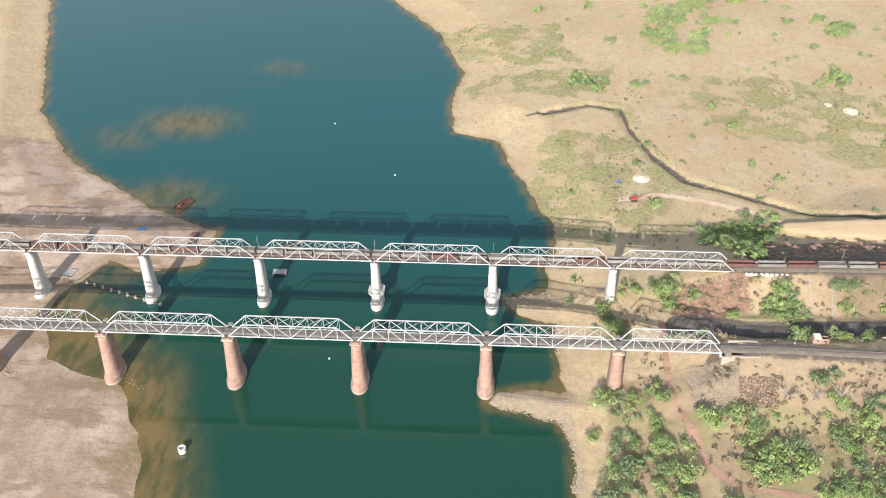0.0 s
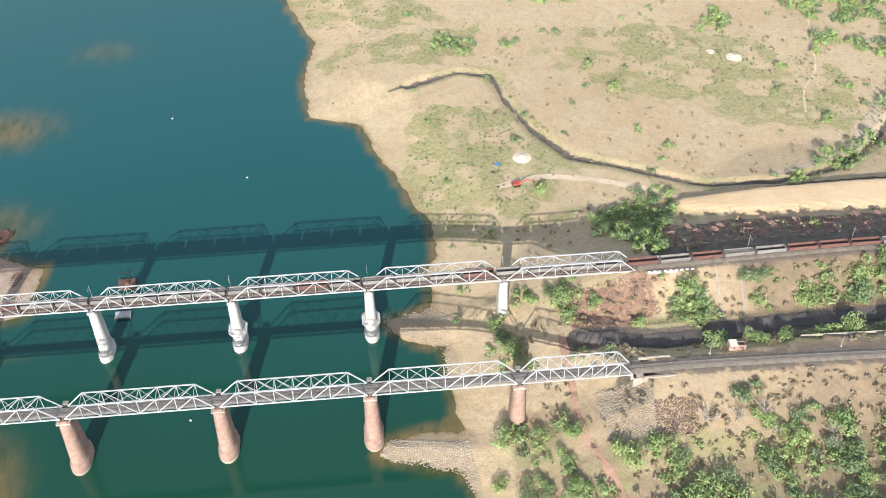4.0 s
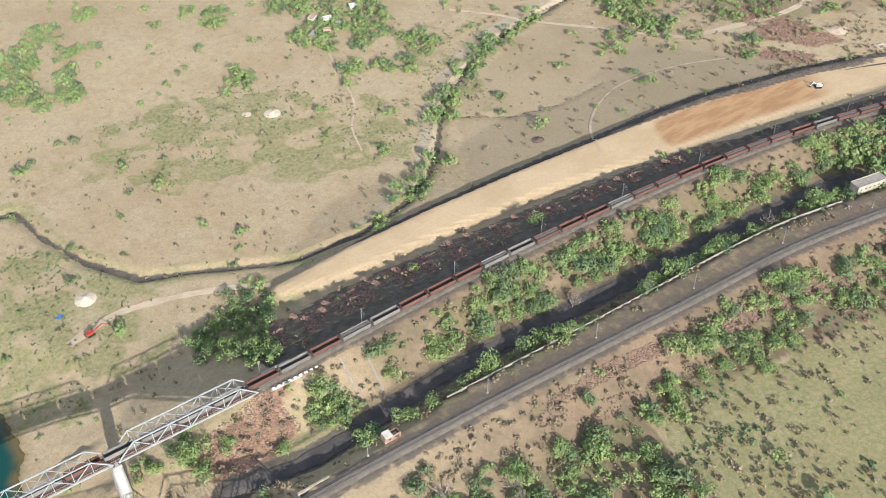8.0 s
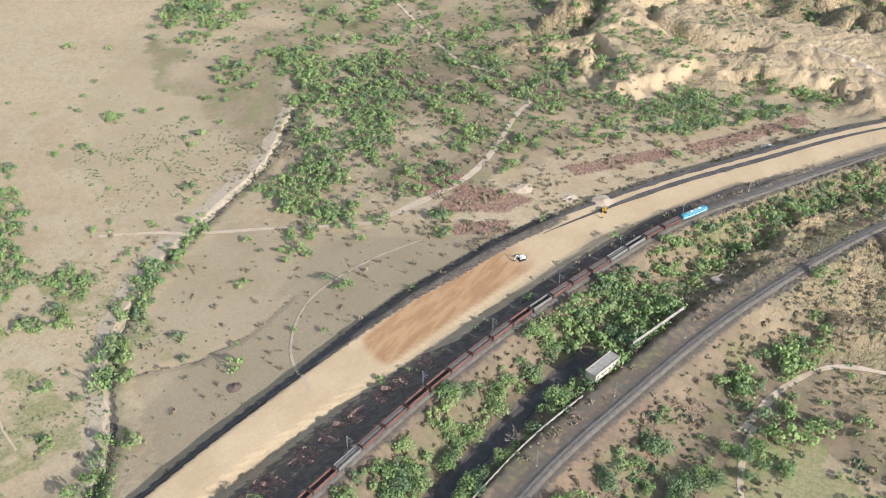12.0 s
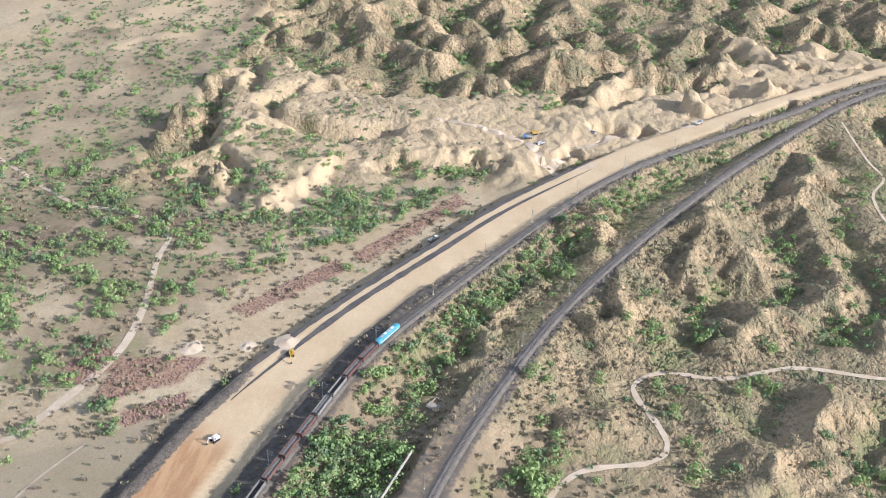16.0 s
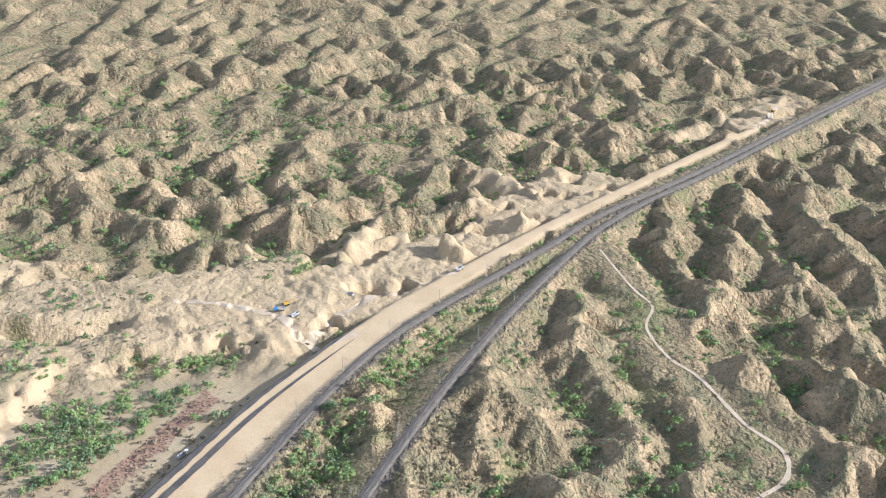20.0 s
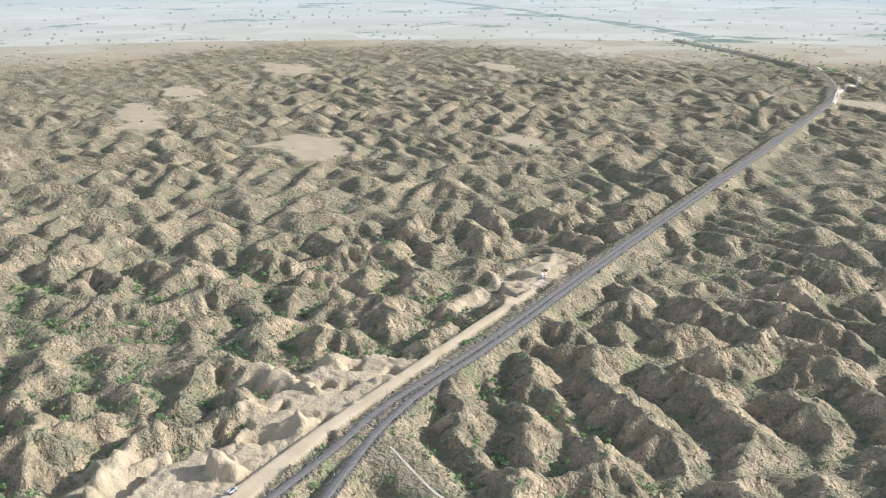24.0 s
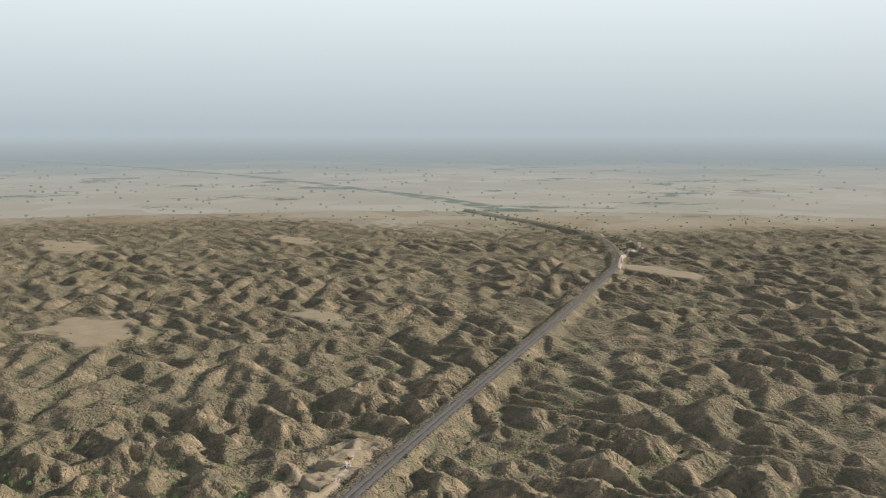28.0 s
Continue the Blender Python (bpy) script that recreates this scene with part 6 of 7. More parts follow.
def stones(name, x, y, lo, hi, material, label, seed, sink=0.25, level=None):
    rs = np.random.RandomState(seed)
    z = np.maximum(land(x, y)[0], -0.4) if level is None else np.full(len(x), level)
    V, F, k = [], [], 0
    for i in range(len(x)):
        v, f = LUMPS[rs.randint(5)]
        a, s = rs.uniform(0, 6.28), rs.uniform(lo, hi)
        c, d = math.cos(a), math.sin(a)
        V.append(np.stack([x[i] + s * (v[:, 0] * c - v[:, 1] * d), y[i] + s * (v[:, 0] * d + v[:, 1] * c), z[i] + s * (v[:, 2] + sink)], 1))
        F.append(f + k)
        k += len(v)
    ob = mesh_object(name, np.concatenate(V), np.concatenate(F).tolist(), material)
    return tagged(ob, label, "rubble", kind="stuff")


def fill_ring(ring, n, seed):
    rs = np.random.RandomState(seed)
    xs, ys = [p[0] for p in ring], [p[1] for p in ring]
    x, y = rs.uniform(min(xs), max(xs), n * 4), rs.uniform(min(ys), max(ys), n * 4)
    k = inside(x, y, ring)
    return x[k][:n], y[k][:n]


RED_STRIP = ((96, -10), (131, -9), (160, -12), (195, -18), (250, -27), (248, -32), (190, -25), (158, -19), (130, -16), (96, -15))
stones("riprap", *fill_ring(((-128, -8), (-122, 1), (-100, -4), (-88, -4), (-84, -40), (-82, -62), (-88, -62), (-92, -22), (-110, -18)), 2400, 1), 0.25, 0.6, RUBBLE_PALE, "pale stone riprap at the river bank", 1)
stones("riprap", *fill_ring(((-124, 74), (-98, 80), (-90, 70), (-92, 30), (-97, 24), (-96, 52), (-110, 60), (-122, 66)), 1100, 2), 0.25, 0.6, RUBBLE_PALE, "grey stone riprap beside the bridge pier", 2)
stones("stone_pitching", *fill_ring(((-33, 2), (-9, 1), (-11, -28), (-30, -27)), 1900, 3), 0.3, 0.6, RUBBLE_PALE, "pale stone pitching on the abutment slope", 3)
stones("stone_pitching", *fill_ring(((-11, -12), (8, -12), (6, -28), (-11, -28)), 900, 4), 0.3, 0.6, RUBBLE_DARK, "dark stone pitching on the abutment slope", 4)
stones("brick_rubble", *fill_ring(((-38, 62), (3, 62), (8, 42), (-24, 35)), 1500, 5), 0.3, 0.65, RUBBLE_RED, "red stone rubble under the bridge end", 5)
def rubble_rows(n, seed):
    """Spots along short ridges of stone laid across the yard, and strewn thinly between them."""
    rs = np.random.RandomState(seed)
    row = rs.randint(0, 26, n)
    x0 = 26 + row * 10.2 + 4 * np.sin(row * 2.3)
    south, north = np.interp(x0, (20, 140, 230, 300), (84, 84, 80, 74)), np.interp(x0, (20, 60, 100, 150, 220, 290), (104, 111, 108, 104, 97, 84))
    u = rs.uniform(0.05, 0.95, n)
    near = rs.rand(n) < 0.78
    return x0 + 5 * (u - 0.5) + np.where(near, rs.normal(0, 0.8, n), rs.uniform(-5, 5, n)), south + (north - south) * u


stones("brick_rubble", *rubble_rows(1700, 15), 0.3, 0.7, RUBBLE_DARK, "dark red stone rubble in rows beside the coal siding", 15)
stones("brick_rubble", *rubble_rows(3000, 16), 0.35, 0.8, RUBBLE_RED, "scattered red stones beside the coal siding", 16)
stones("brick_rubble", *fill_ring(RED_STRIP, 1500, 17), 0.3, 0.75, RUBBLE_RED, "reddish stone rubble on the slope above the field", 17)
stones("brick_rubble", *fill_ring(RED_STRIP, 700, 18), 0.3, 0.7, RUBBLE_DARK, "dark stone rubble on the slope above the field", 18)
for i, (px, s) in enumerate(((-193.3, 6), (-257.2, 7), (-321.1, 16), (-129.4, 5), (-385.0, 8))):
    rs = np.random.RandomState(40 + i)
    a, r = rs.uniform(-0.6, 2.2, 60), rs.uniform(6.5, 8.0 + s, 60)
    stones("riprap", px + r * np.cos(a) * 0.9, 3.4 + r * np.sin(a) * 0.7 - 3, 0.25, 0.6, RUBBLE_PALE, "loose stones round the foot of the brick pier", 50 + i, 0.1)
for j, ring in enumerate((((415, 188), (456, 178), (440, 160), (414, 166)), ((436, 160), (446, 112), (424, 120), (403, 160)), ((400, 142), (418, 114), (408, 110), (392, 136)), ((488, 118), (553, 72), (545, 62), (485, 104)), ((560, 64), (650, 14), (640, 4), (552, 54)))):
    stones("brick_rubble", *fill_ring(ring, 420, 60 + j), 0.4, 0.95, RUBBLE_RED, "heaps of red stone rubble on bare ground", 60 + j)


rs_ = np.random.RandomState(9)
_x = rs_.uniform(85, 335, 2600)
_y = np.interp(_x, [p[0] for p in LINE_2], [p[1] for p in LINE_2]) - rs_.uniform(11, 30, 2600)
_keep = perlin(_x / 26, _y / 15) > 0.05
stones("dark_rubble", _x[_keep], _y[_keep], 0.3, 0.7, RUBBLE_DARK, "dark reddish stones strewn below the embankment", 90)


def slab_mesh(seed):
    rs = random.Random(seed)
    bm = bmesh.new()
    for v in add_box(bm, (0.82, 0.72, 0.9)):
        v.co += Vector((rs.uniform(-0.1, 0.1), rs.uniform(-0.1, 0.1), rs.uniform(-0.12, 0.12)))
    me = bpy.data.meshes.new("stone_slab")
    bm.to_mesh(me)
    bm.free()
    me.materials.append(RUBBLE_RED)
    return me


SLABS = [slab_mesh(i) for i in range(6)]


def stone_stack(x, y, rz, length, seed):
    """A long low stack of red stone slabs, each slab proud of the next."""
    rs = random.Random(seed)
    ob = empty("stone_stack", (x, y, float(heights([(x, y)])[0])), radians(rz), "long low row of stacked red stone slabs in the coal yard", "stone stack", "rows of stacked stone")
    for i in range(int(length / 0.9)):
        for j in range(3):
            s = rs.uniform(0.75, 1.2)
            same_part("stone_slab", SLABS[rs.randrange(6)], ob, pose(-length / 2 + (i + 0.5) * 0.9, (j - 1) * 0.8 + rs.uniform(-0.25, 0.25), rs.uniform(0.2, 0.45), rs.uniform(-12, 12), rs.uniform(-12, 12), rs.uniform(-30, 30)) @ Matrix.Scale(s, 4))
    return ob


rs = random.Random(5)
for i in range(17):
    x = 24 + i * 14.5
    base = np.interp(x, (20, 140, 230, 300), (103, 97, 90, 84))
    for j in range(2 if x < 190 else 1):
        stone_stack(x + rs.uniform(-3, 3), base + j * 8 - 4 + rs.uniform(-2, 2), rs.uniform(95, 125) if i % 3 else rs.uniform(-15, 10), rs.uniform(6, 11), 100 + i * 3 + j)

for i in range(9):
    bm = bmesh.new()
    add_box(bm, (1.5, 0.9, 0.7), (0, 0, 0.3), None, 0.12)
    o = part("kerb_stone", bm, WHITE_PAINT, None)
    o.matrix_world = pose(5 + i * 2.6, 61.2, RAIL_Z - 0.8, 0, 0, (i * 37) % 11 - 5)
    tagged(o, "whitewashed kerb stone beside the track", "kerb stone", "whitewashed stones by the bridge end")


def heap(name, x, y, r, h, material, label, seed):
    bm = bmesh.new()
    bmesh.ops.create_grid(bm, x_segments=18, y_segments=18, size=1.0)
    z0 = float(heights([(x, y)])[0])
    for v in bm.verts:
        d = v.co.length
        k = max(0.0, 1 - d)
        v.co.z = h * (k ** 1.3) * (1 + 0.5 * noise.noise((v.co.x * 3, v.co.y * 3, seed))) - 0.15 + 0.12 * noise.noise((v.co.x * 9, v.co.y * 9, seed)) * k
        v.co.x, v.co.y = v.co.x * r, v.co.y * r
    bmesh.ops.delete(bm, geom=[v for v in bm.verts if math.hypot(v.co.x, v.co.y) > r * 1.02], context="VERTS")
    o = part(name, bm, material, None, "", True)
    o.matrix_world = pose(x, y, z0)
    return tagged(o, label, "heap")


heap("sand_heap", -36, 189, 6, 2.2, PALE_SAND, "low heap of pale river sand", 1)
heap("sand_heap", 118, 282, 6, 1.6, PALE_SAND, "flat heap of pale sand on the plain", 2)
heap("sand_heap", 104, 290, 4, 0.9, PALE_SAND, "thin spread of pale sand on the plain", 3)
heap("stone_heap", 227, 155, 4.5, 1.8, RUBBLE_DARK, "grey rubble heap in the dry field", 4)
heap("earth_mound", 462, 74, 8, 1.8, TRACK_EARTH, "loose earth spoil heap on the new embankment", 5)
heap("earth_mound", 452, 125, 8, 2.0, TRACK_EARTH, "pale broken rock heap above the embankment", 6)
heap("earth_mound", 459, 96, 6, 1.6, TRACK_EARTH, "pale earth heap by the culvert", 7)


# ---------------------------------------------------------------- machines, boats, sheets
def excavator(x, y, rz, paint, arm, label):
    z = float(heights([(x, y)])[0])
    ob = empty("excavator", (x, y, z), radians(rz), label, "excavator")
    for s in (-1.15, 1.15):
        bm = bmesh.new()
        loft(bm, [[(px, s + dy, pz) for px, pz in ((-2, 0.25), (-1.7, 0.0), (1.7, 0.0), (2, 0.25), (2, 0.7), (1.7, 0.95), (-1.7, 0.95), (-2, 0.7))] for dy in (-0.3, 0.3)])
        bmesh.ops.recalc_face_normals(bm, faces=bm.faces)
        part("crawler_track", bm, RUBBER, ob)
    box_part("house", (3.4, 2.6, 1.3), (-0.5, 0, 1.8), paint, ob, bevel=0.15)
    c = box_part("cab", (1.5, 1.1, 1.6), (0.7, 0.75, 2.1), paint, ob, bevel=0.1)
    box_part("window", (0.9, 1.14, 0.7), (0.8, 0.75, 2.4), GLASS_DARK, c)
    box_part("counterweight", (0.8, 2.5, 1.0), (-2.4, 0, 1.7), STEEL_DARK, ob, bevel=0.15)
    for nm, a, b, w in (("boom", (1.0, -0.4, 1.8), (1.0 + arm * 0.6, -0.4, 3.8), 0.45), ("stick", (1.0 + arm * 0.6, -0.4, 3.8), (1.0 + arm, -0.4, 1.0), 0.32)):
        bm = bmesh.new()
        add_bar(bm, a, b, w, w)
        part(nm, bm, paint, ob)
    box_part("bucket", (0.9, 1.0, 0.8), (1.0 + arm, -0.4, 0.7), STEEL_DARK, ob, bevel=0.12)
    return ob


def tipper(x, y, rz, paint, label):
    z = float(heights([(x, y)])[0]) + 0.2
    ob = empty("tipper_truck", (x, y, z), radians(rz), label, "truck", "trucks at the works")
    box_part("chassis", (7.2, 1.0, 0.3), (0, 0, 0.9), STEEL_DARK, ob)
    c = box_part("cab", (1.9, 2.3, 1.9), (2.7, 0, 1.9), paint, ob, bevel=0.12)
    box_part("windscreen", (0.06, 1.9, 0.7), (3.66, 0, 2.3), GLASS_DARK, c)
    bm = bmesh.new()
    for size, cen in (((4.8, 2.4, 0.12), (-1.1, 0, 1.2)), ((4.8, 0.12, 1.2), (-1.1, 1.2, 1.8)), ((4.8, 0.12, 1.2), (-1.1, -1.2, 1.8)), ((0.12, 2.4, 1.4), (1.3, 0, 1.9)), ((0.12, 2.4, 1.1), (-3.5, 0, 1.75))):
        add_box(bm, size, cen)
    part("tipping_body", bm, TIN_ROOF if paint is not YELLOW else YELLOW, ob)
    for dx in (2.5, -1.2, -2.5):
        for s in (-1.0, 1.0):
            bm = bmesh.new()
            bmesh.ops.create_cone(bm, cap_ends=True, segments=14, radius1=0.5, radius2=0.5, depth=0.35, matrix=pose(dx, s, 0.5, 90))
            part("wheel", bm, RUBBER, ob)
    return ob


excavator(-43, 163.5, 8, RED_PAINT, 9.0, "red excavator with a long boom on the river bank")
excavator(452, 69, 200, YELLOW, 6.5, "yellow excavator beside a spoil heap")
excavator(383, 85, 150, WHITE_PAINT, 3.5, "dusty white loader on the new embankment")
excavator(1150, -533, 30, YELLOW, 6.0, "yellow excavator working in the quarry")
excavator(742, -30, 300, YELLOW, 5.5, "yellow excavator at the haul road junction")
tipper(586, 18, -35, WHITE_PAINT, "dusty white tipper truck on the sand embankment")
tipper(735, -26, 100, BLUE_SHEET, "blue tipper truck parked in the cutting")
tipper(727, -36, 140, TIN_ROOF, "grey tipper truck parked in the cutting")
tipper(756, -72, 60, BLUE_SHEET, "blue tipper truck parked by the haul road")
tipper(1128, -520, 120, TIN_ROOF, "grey tipper truck in the quarry")
tipper(784, -152, -48, TIN_ROOF, "grey tipper truck beside the railway")


def cloth(name, x, y, sx, sy, rz, material, label):
    bm = bmesh.new()
    bmesh.ops.create_grid(bm, x_segments=10, y_segments=8, size=0.5, matrix=Matrix.Diagonal((sx, sy, 1, 1)))
    for v in bm.verts:
        v.co.z = 0.35 + 0.3 * noise.noise((v.co.x * 0.9, v.co.y * 0.9, sx))
    bmesh.ops.solidify(bm, geom=list(bm.faces), thickness=0.04)
    o = part(name, bm, material, None)
    o.matrix_world = pose(x, y, float(max(heights([(x, y)])[0], 0.0)), 0, 0, rz)
    return tagged(o, label, "tarpaulin")


cloth("tarpaulin", -51, 184.5, 3.2, 2.2, 20, BLUE_SHEET, "small blue tarpaulin spread on the sand")
cloth("tarpaulin", -345, 126, 5.0, 2.6, 5, BLUE_SHEET, "faded blue sheet on the sand bar")


def barge(x, y, rz, length, beam, label, cargo):
    ob = empty("barge", (x, y, 0.0), radians(rz), label, "barge", "old steel barges by the sand bar")
    bm = bmesh.new()
    rings = []
    for k, w in ((-0.5, 0.55), (-0.38, 0.95), (0.0, 1.0), (0.38, 0.95), (0.5, 0.5)):
        b = beam / 2 * w
        rings.append([(k * length, -b * 0.85, -0.5), (k * length, -b, 1.3), (k * length, -b + 0.25, 1.3), (k * length, -b + 0.3, 0.5), (k * length, b - 0.3, 0.5), (k * length, b - 0.25, 1.3), (k * length, b, 1.3), (k * length, b * 0.85, -0.5)])
    loft(bm, rings)
    bmesh.ops.recalc_face_normals(bm, faces=bm.faces)
    part("hull", bm, STEEL_RUST, ob)
    n = int(length / 1.6)
    for i in range(n):
        px = -length * 0.36 + i * length * 0.72 / max(1, n - 1)
        bm = bmesh.new()
        add_bar(bm, (px, -beam * 0.44, 1.35), (px, beam * 0.44, 1.35), 0.18, 0.18)
        part("deck_beam", bm, STEEL_RUST, ob)
    if cargo:
        for s in (-1, 1):
            bm = bmesh.new()
            for i in range(5):
                add_bar(bm, (-length * 0.35 + i * length * 0.17, s * beam * 0.42, 1.2), (-length * 0.35 + i * length * 0.17, s * beam * 0.42, 2.8), 0.14, 0.14)
            add_bar(bm, (-length * 0.36, s * beam * 0.42, 2.8), (length * 0.36, s * beam * 0.42, 2.8), 0.14, 0.14)
            part("railing", bm, STEEL_RUST, ob)
        box_part("winch_house", (2.4, 2.0, 1.6), (-length * 0.2, 0, 1.9), STEEL_RUST, ob, bevel=0.1)
    return ob


barge(-327, 155, 62, 15, 7.5, "rusty steel dredging barge aground on the sand bar", True)
barge(-312, 121, 75, 11, 5.0, "old rusty open boat lying on the sand bar", False)
barge(-372, 118, 20, 8, 4.0, "small rusty boat with frames on the sand bar", True)
barge(-330, 84, 120, 9, 4.2, "rusty barge moored by the concrete pier", False)


def pontoon(x, y, z, rz, sx, sy, posts, label):
    ob = empty("pontoon", (x, y, z), radians(rz), label, "pontoon")
    box_part("deck", (sx, sy, 0.3), (0, 0, 1.0), TIN_ROOF if not posts else STEEL_RUST, ob, bevel=0.05)
    for s in (-0.35, 0, 0.35):
        bm = bmesh.new()
        bmesh.ops.create_cone(bm, cap_ends=True, segments=14, radius1=0.6, radius2=0.6, depth=sx, matrix=pose(0, s * sy, 0.3, 0, 90))
        part("float_tank", bm, STEEL_DARK, ob)
    if posts:
        for a in (-1, 1):
            for b in (-1, 1):
                bm = bmesh.new()
                add_bar(bm, (a * sx * 0.42, b * sy * 0.42, 0.8), (a * sx * 0.3, b * sy * 0.3, posts), 0.2, 0.2)
                part("derrick_leg", bm, STEEL_DARK, ob)
        bm = bmesh.new()
        add_bar(bm, (-sx * 0.3, 0, posts), (sx * 0.3, 0, posts), 0.25, 0.25)
        part("derrick_head", bm, STEEL_DARK, ob)
        box_part("winch", (2, 1.5, 1.2), (0, 0, 1.7), STEEL_RUST, ob, bevel=0.1)
    else:
        for s in (-1, 1):
            box_part("side_plate", (sx, 0.15, 0.8), (0, s * sy / 2, 0.9), STEEL_DARK, ob)
    return ob


pontoon(-377, 84, 0.0, -12, 10.5, 7.0, 0, "flat grey steel pontoon by the white piers")
pontoon(-253, 112, 0.0, 3, 9.0, 8.0, 9.0, "rusty drilling raft with four derrick legs")
pontoon(-252, 90, 0.0, 3, 8.0, 5.0, 0, "rusty flat pontoon under the bridge")

line = empty("floating_pipeline", (-338, 67, 0), 0, "floating dredge pipe on pale drums", "pipeline")
bm = bmesh.new()
add_bar(bm, (-26, 9, 0.5), (25, -9, 0.5), 0.7, 0.5)
part("pipe", bm, STEEL_DARK, line)
for i in range(10):
    bm = bmesh.new()
    bmesh.ops.create_cone(bm, cap_ends=True, segments=14, radius1=0.75, radius2=0.75, depth=2.0, matrix=pose(-24 + i * 5.4, 8.3 - i * 1.9, 0.45, 90, 0, 20))
    part("float_drum", bm, STONE_PALE, line)

well = empty("well_ring", (-272, -47, 0), 0, "white concrete well ring standing in the shallows", "well ring")
bm = bmesh.new()
outer = [oval(1.9, 1.9, z, 24) for z in (-2, 2.9)]
loft(bm, [oval(1.9, 1.9, -2, 24), oval(1.9, 1.9, 2.9, 24), oval(1.4, 1.4, 2.9, 24), oval(1.4, 1.4, 0.2, 24)])
part("ring", bm, WHITE_PAINT, well)
for x, y in ((-246, 261), (-196, 196), (-212, 20)):
    b = empty("buoy", (x, y, 0), 0, "small white buoy on the river", "buoy", "buoys on the river")
    bm = bmesh.new()
    bmesh.ops.create_uvsphere(bm, u_segments=14, v_segments=8, radius=0.55, matrix=Matrix.Translation((0, 0, 0.15)))
    part("float", bm, WHITE_PAINT, b)
    box_part("stem", (0.12, 0.12, 0.9), (0, 0, 0.9), STEEL_DARK, b)


# ---------------------------------------------------------------- buildings
def building(name, x, y, rz, sx, sy, h, wall, roof, label, category, windows=3, ruined=False, group="", z=None):
    z = float(heights([(x, y)])[0]) - 0.3 if z is None else z
    ob = empty(name, (x, y, z), radians(rz), label, category, group)
    t = 0.3
    for nm, size, c in (("wall", (sx, t, h), (0, -sy / 2, h / 2)), ("wall", (sx, t, h * (0.6 if ruined else 1)), (0, sy / 2, h * (0.3 if ruined else 0.5))), ("wall", (t, sy - 2 * t, h), (-sx / 2 + t / 2, 0, h / 2)), ("wall", (t, sy - 2 * t, h * (0.75 if ruined else 1)), (sx / 2 - t / 2, 0, h * (0.375 if ruined else 0.5)))):
        box_part(nm, size, c, wall, ob)
    if not ruined:
        box_part("roof", (sx + 0.5, sy + 0.5, 0.22), (0, 0, h + 0.11), roof, ob, bevel=0.04)
        for s in (-1, 1):
            box_part("parapet", (sx + 0.5, 0.15, 0.35), (0, s * (sy / 2 + 0.17), h + 0.38), wall, ob)
    else:
        box_part("broken_roof", (sx * 0.45, sy + 0.3, 0.2), (-sx * 0.22, 0, h + 0.1), roof, ob)
    for i in range(windows):
        wx = -sx / 2 + (i + 0.75) * sx / (windows + 0.5)
        for s in (-1, 1):
            w = box_part("window", (0.9, 0.08, 0.9), (wx, s * (sy / 2 + t / 2 + 0.03), h * 0.58), GLASS_DARK, ob)
            box_part("sill", (1.1, 0.16, 0.08), (wx, s * (sy / 2 + t / 2 + 0.06), h * 0.58 - 0.5), CONCRETE, w)
    box_part("door", (0.95, 0.08, 2.0), (sx * 0.32, -sy / 2 - t / 2 - 0.03, 1.05), STEEL_DARK, ob)
    return ob


building("signal_building", 323.5, 4.5, -10, 19.0, 5.6, 4.4, DIRTY_CREAM, OLD_CONCRETE, "long weathered cream station building with a flat grey roof", "building", 6, z=30.2)
building("hut", 31.5, 11.0, -1, 7.5, 3.6, 3.0, BRICK_MASONRY, CREAM, "small half-ruined brick hut beside the track", "hut", 2, True, z=RAIL_Z - 1.0)
building("ruin", 430, -13, -25, 9.0, 7.0, 1.4, STONE_PALE, STONE_PALE, "roofless stone ruin of low walls", "ruin", 0, True)
HOUSES = ((248, 447, 10, 8, 5, WHITE_PAINT), (233, 432, -20, 7, 5, MUD_WALL), (218, 433, 30, 7, 4, MUD_WALL), (236, 422, 5, 6, 5, CREAM), (205, 419, 15, 9, 5, WHITE_PAINT), (203, 362, -10, 9, 4, CREAM), (206, 350, 60, 7, 4, MUD_WALL), (277, 437, 20, 6, 4, WHITE_PAINT), (224, 448, 40, 6, 4, MUD_WALL), (240, 456, 0, 7, 4, CREAM),
          (196, 349, -30, 5, 3, MUD_WALL), (193, 430, 12, 8, 5, MUD_WALL), (212, 445, -5, 6, 4, WHITE_PAINT), (228, 415, 70, 5, 4, MUD_WALL))
village = random.Random(31)
for cx, cy in ((222, 440), (262, 452), (205, 356)):
    for _ in range(7 if cy > 400 else 4):
        hx, hy = cx + village.uniform(-24, 24), cy + village.uniform(-14, 18)
        if all(math.hypot(hx - p[0], hy - p[1]) > 9.5 for p in HOUSES):
            HOUSES += ((hx, hy, village.uniform(-40, 40), village.uniform(5, 9), village.uniform(3.5, 5.5), village.choice((MUD_WALL, MUD_WALL, CREAM, WHITE_PAINT))),)
for i, (x, y, rz, sx, sy, wall) in enumerate(HOUSES):
    building("village_house", x, y, rz, sx, sy, 2.9, wall, (TIN_ROOF, MUD_WALL, WHITE_PAINT)[i % 3], ("whitewashed flat-roofed village house" if wall is WHITE_PAINT else "cream plastered flat-roofed village house" if wall is CREAM else "low mud-walled village house"), "house", 2, False, "houses of the village")


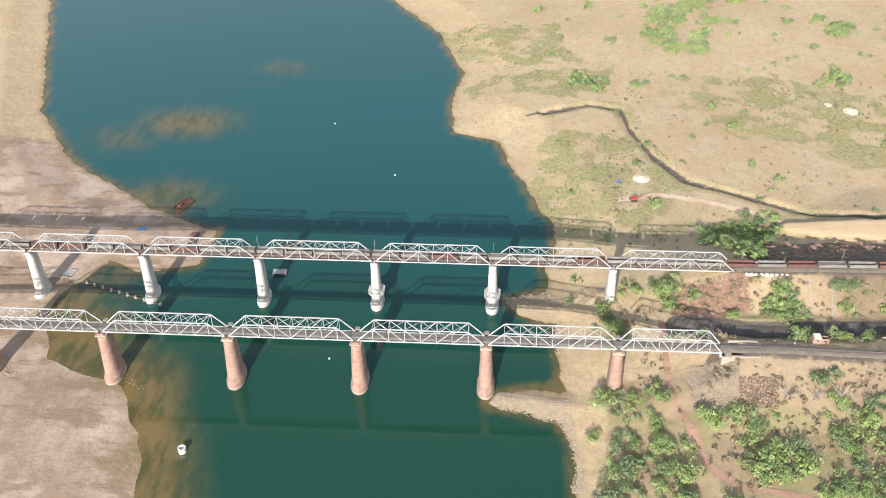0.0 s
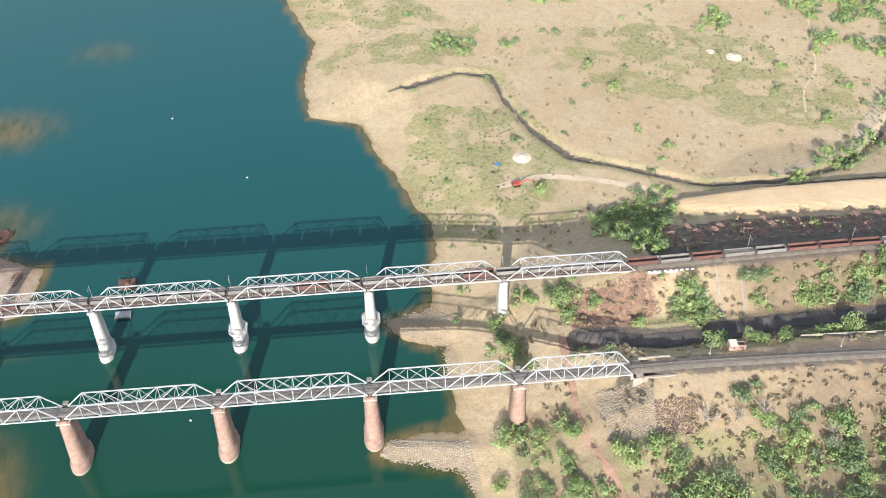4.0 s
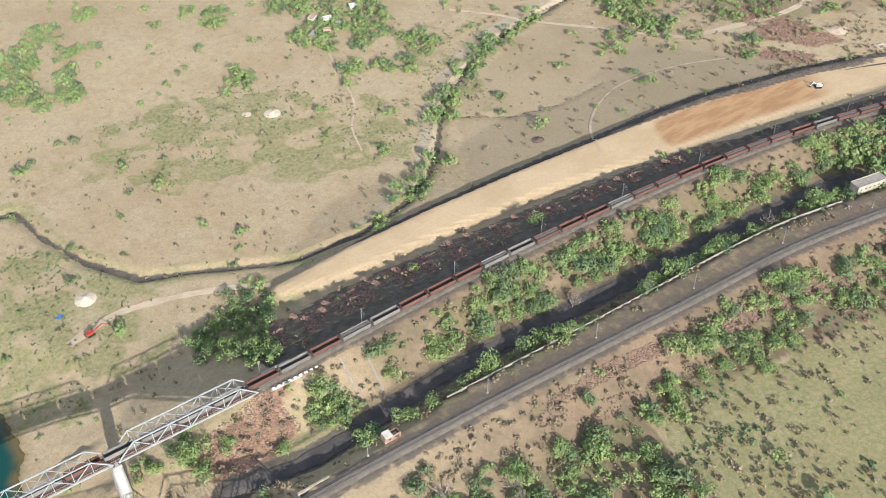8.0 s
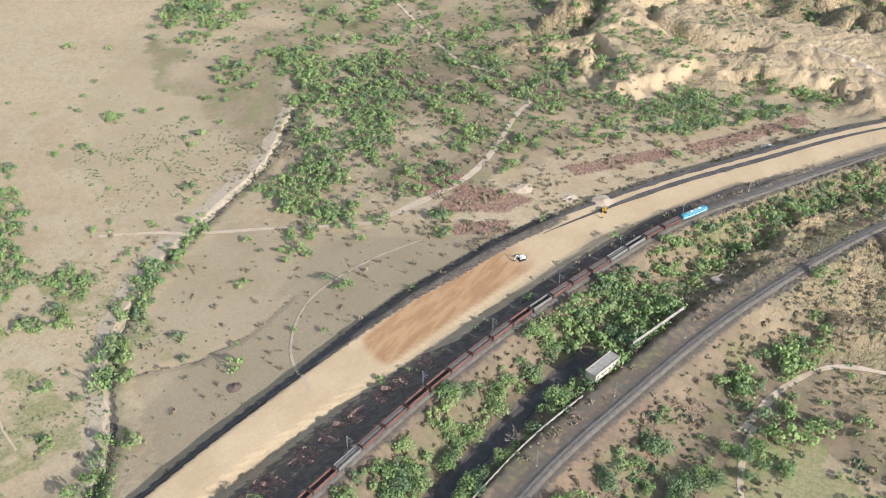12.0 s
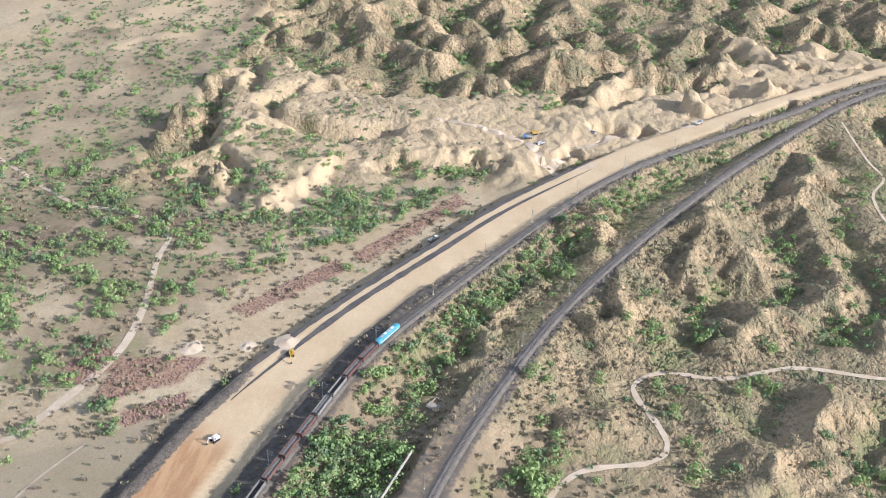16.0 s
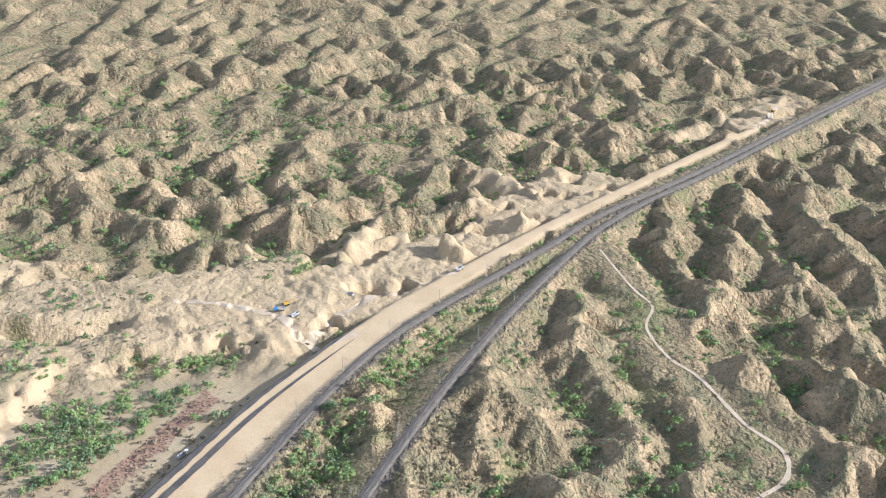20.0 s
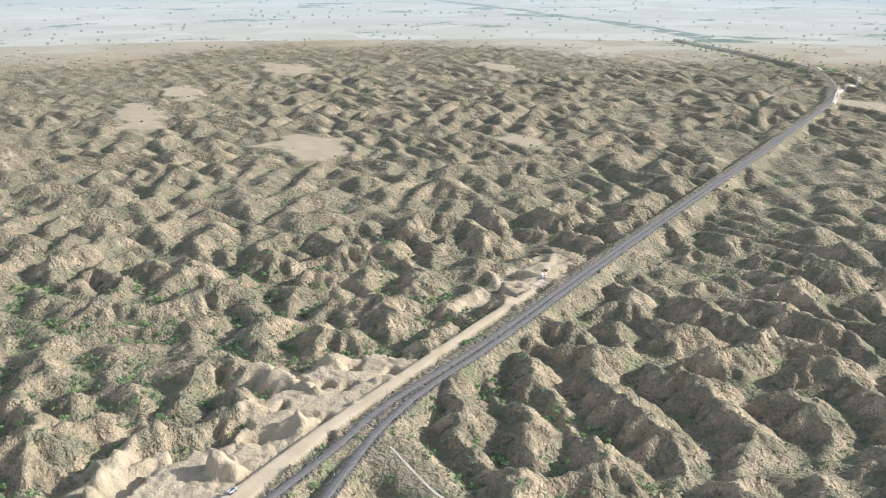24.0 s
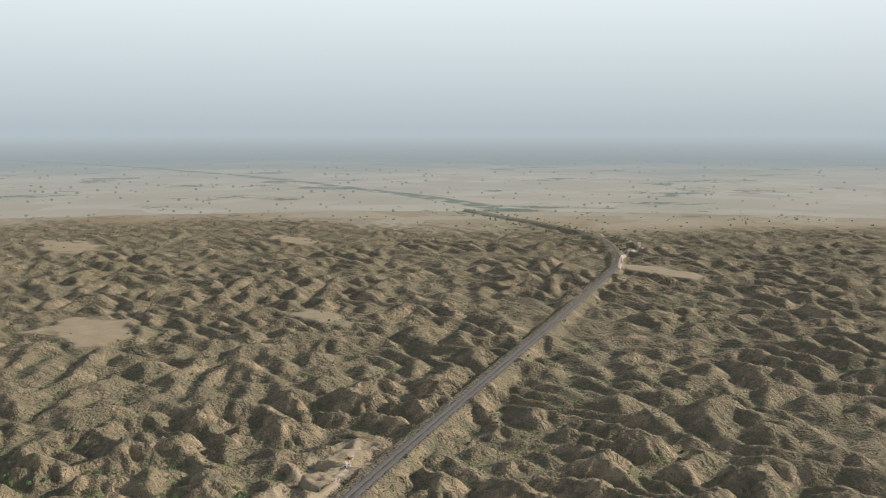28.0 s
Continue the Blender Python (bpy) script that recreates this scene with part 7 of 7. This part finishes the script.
def low_wall(line, h, w, mat, label):
    pts = resample(line, 6.0)
    ob = empty("boundary_wall", (pts[0].x, pts[0].y, 0), 0, label, "wall", kind="structure")
    for a, b in zip(pts, pts[1:]):
        t = b - a
        c = (a + b) / 2
        bm = bmesh.new()
        add_box(bm, (t.length - 0.06, w, h + 1.2), (c.x - pts[0].x, c.y - pts[0].y, RAIL_Z - 0.9 + h / 2 - 0.6), None, 0.05)
        bmesh.ops.rotate(bm, cent=(c.x - pts[0].x, c.y - pts[0].y, 0), matrix=Matrix.Rotation(math.atan2(t.y, t.x), 3, "Z"), verts=bm.verts)
        part("wall_panel", bm, mat, ob)


low_wall(((62, 15.0), (140, 13.0), (250, 10.8), (306, 2.5)), 0.25, 0.3, OLD_CONCRETE, "long low concrete retaining wall of the platform")
low_wall(((348, 0.5), (392, -9.5)), 0.8, 0.35, OLD_CONCRETE, "short pale concrete wall beside the old platform")


def bare_tree(x, y, s, seed):
    rs = random.Random(seed)
    z = float(heights([(x, y)])[0])
    ob = empty("bare_tree", (x, y, z), 0, "leafless grey tree with spreading branches", "tree", "leafless trees")
    bm = bmesh.new()
    add_bar(bm, (0, 0, -0.3), (0.1 * s, 0, 0.4 * s), 0.06 * s, 0.06 * s)
    part("trunk", bm, STONE_PALE, ob)
    bm = bmesh.new()
    for i in range(14):
        a, r = rs.uniform(0, 6.28), rs.uniform(0.35, 0.8) * s
        p = Vector((0.1 * s, 0, rs.uniform(0.2, 0.4) * s))
        q = Vector((r * math.cos(a), r * math.sin(a), rs.uniform(0.6, 1.2) * s))
        add_bar(bm, p, q, 0.022 * s, 0.022 * s)
        for _ in range(4):
            u = p.lerp(q, rs.uniform(0.4, 0.9))
            add_bar(bm, u, u + Vector((rs.uniform(-0.3, 0.3), rs.uniform(-0.3, 0.3), rs.uniform(0.05, 0.35))) * s, 0.012 * s, 0.012 * s)
    part("branches", bm, STONE_PALE, ob)
    return ob


for i, (x, y, s) in enumerate(((10, -23, 7), (22, -24, 6), (34, -22, 6.5), (36, -30, 5), (60, -33, 6), (145, 31, 6), (262, 17, 6.5), (58, -40, 6))):
    bare_tree(x, y, s, i)
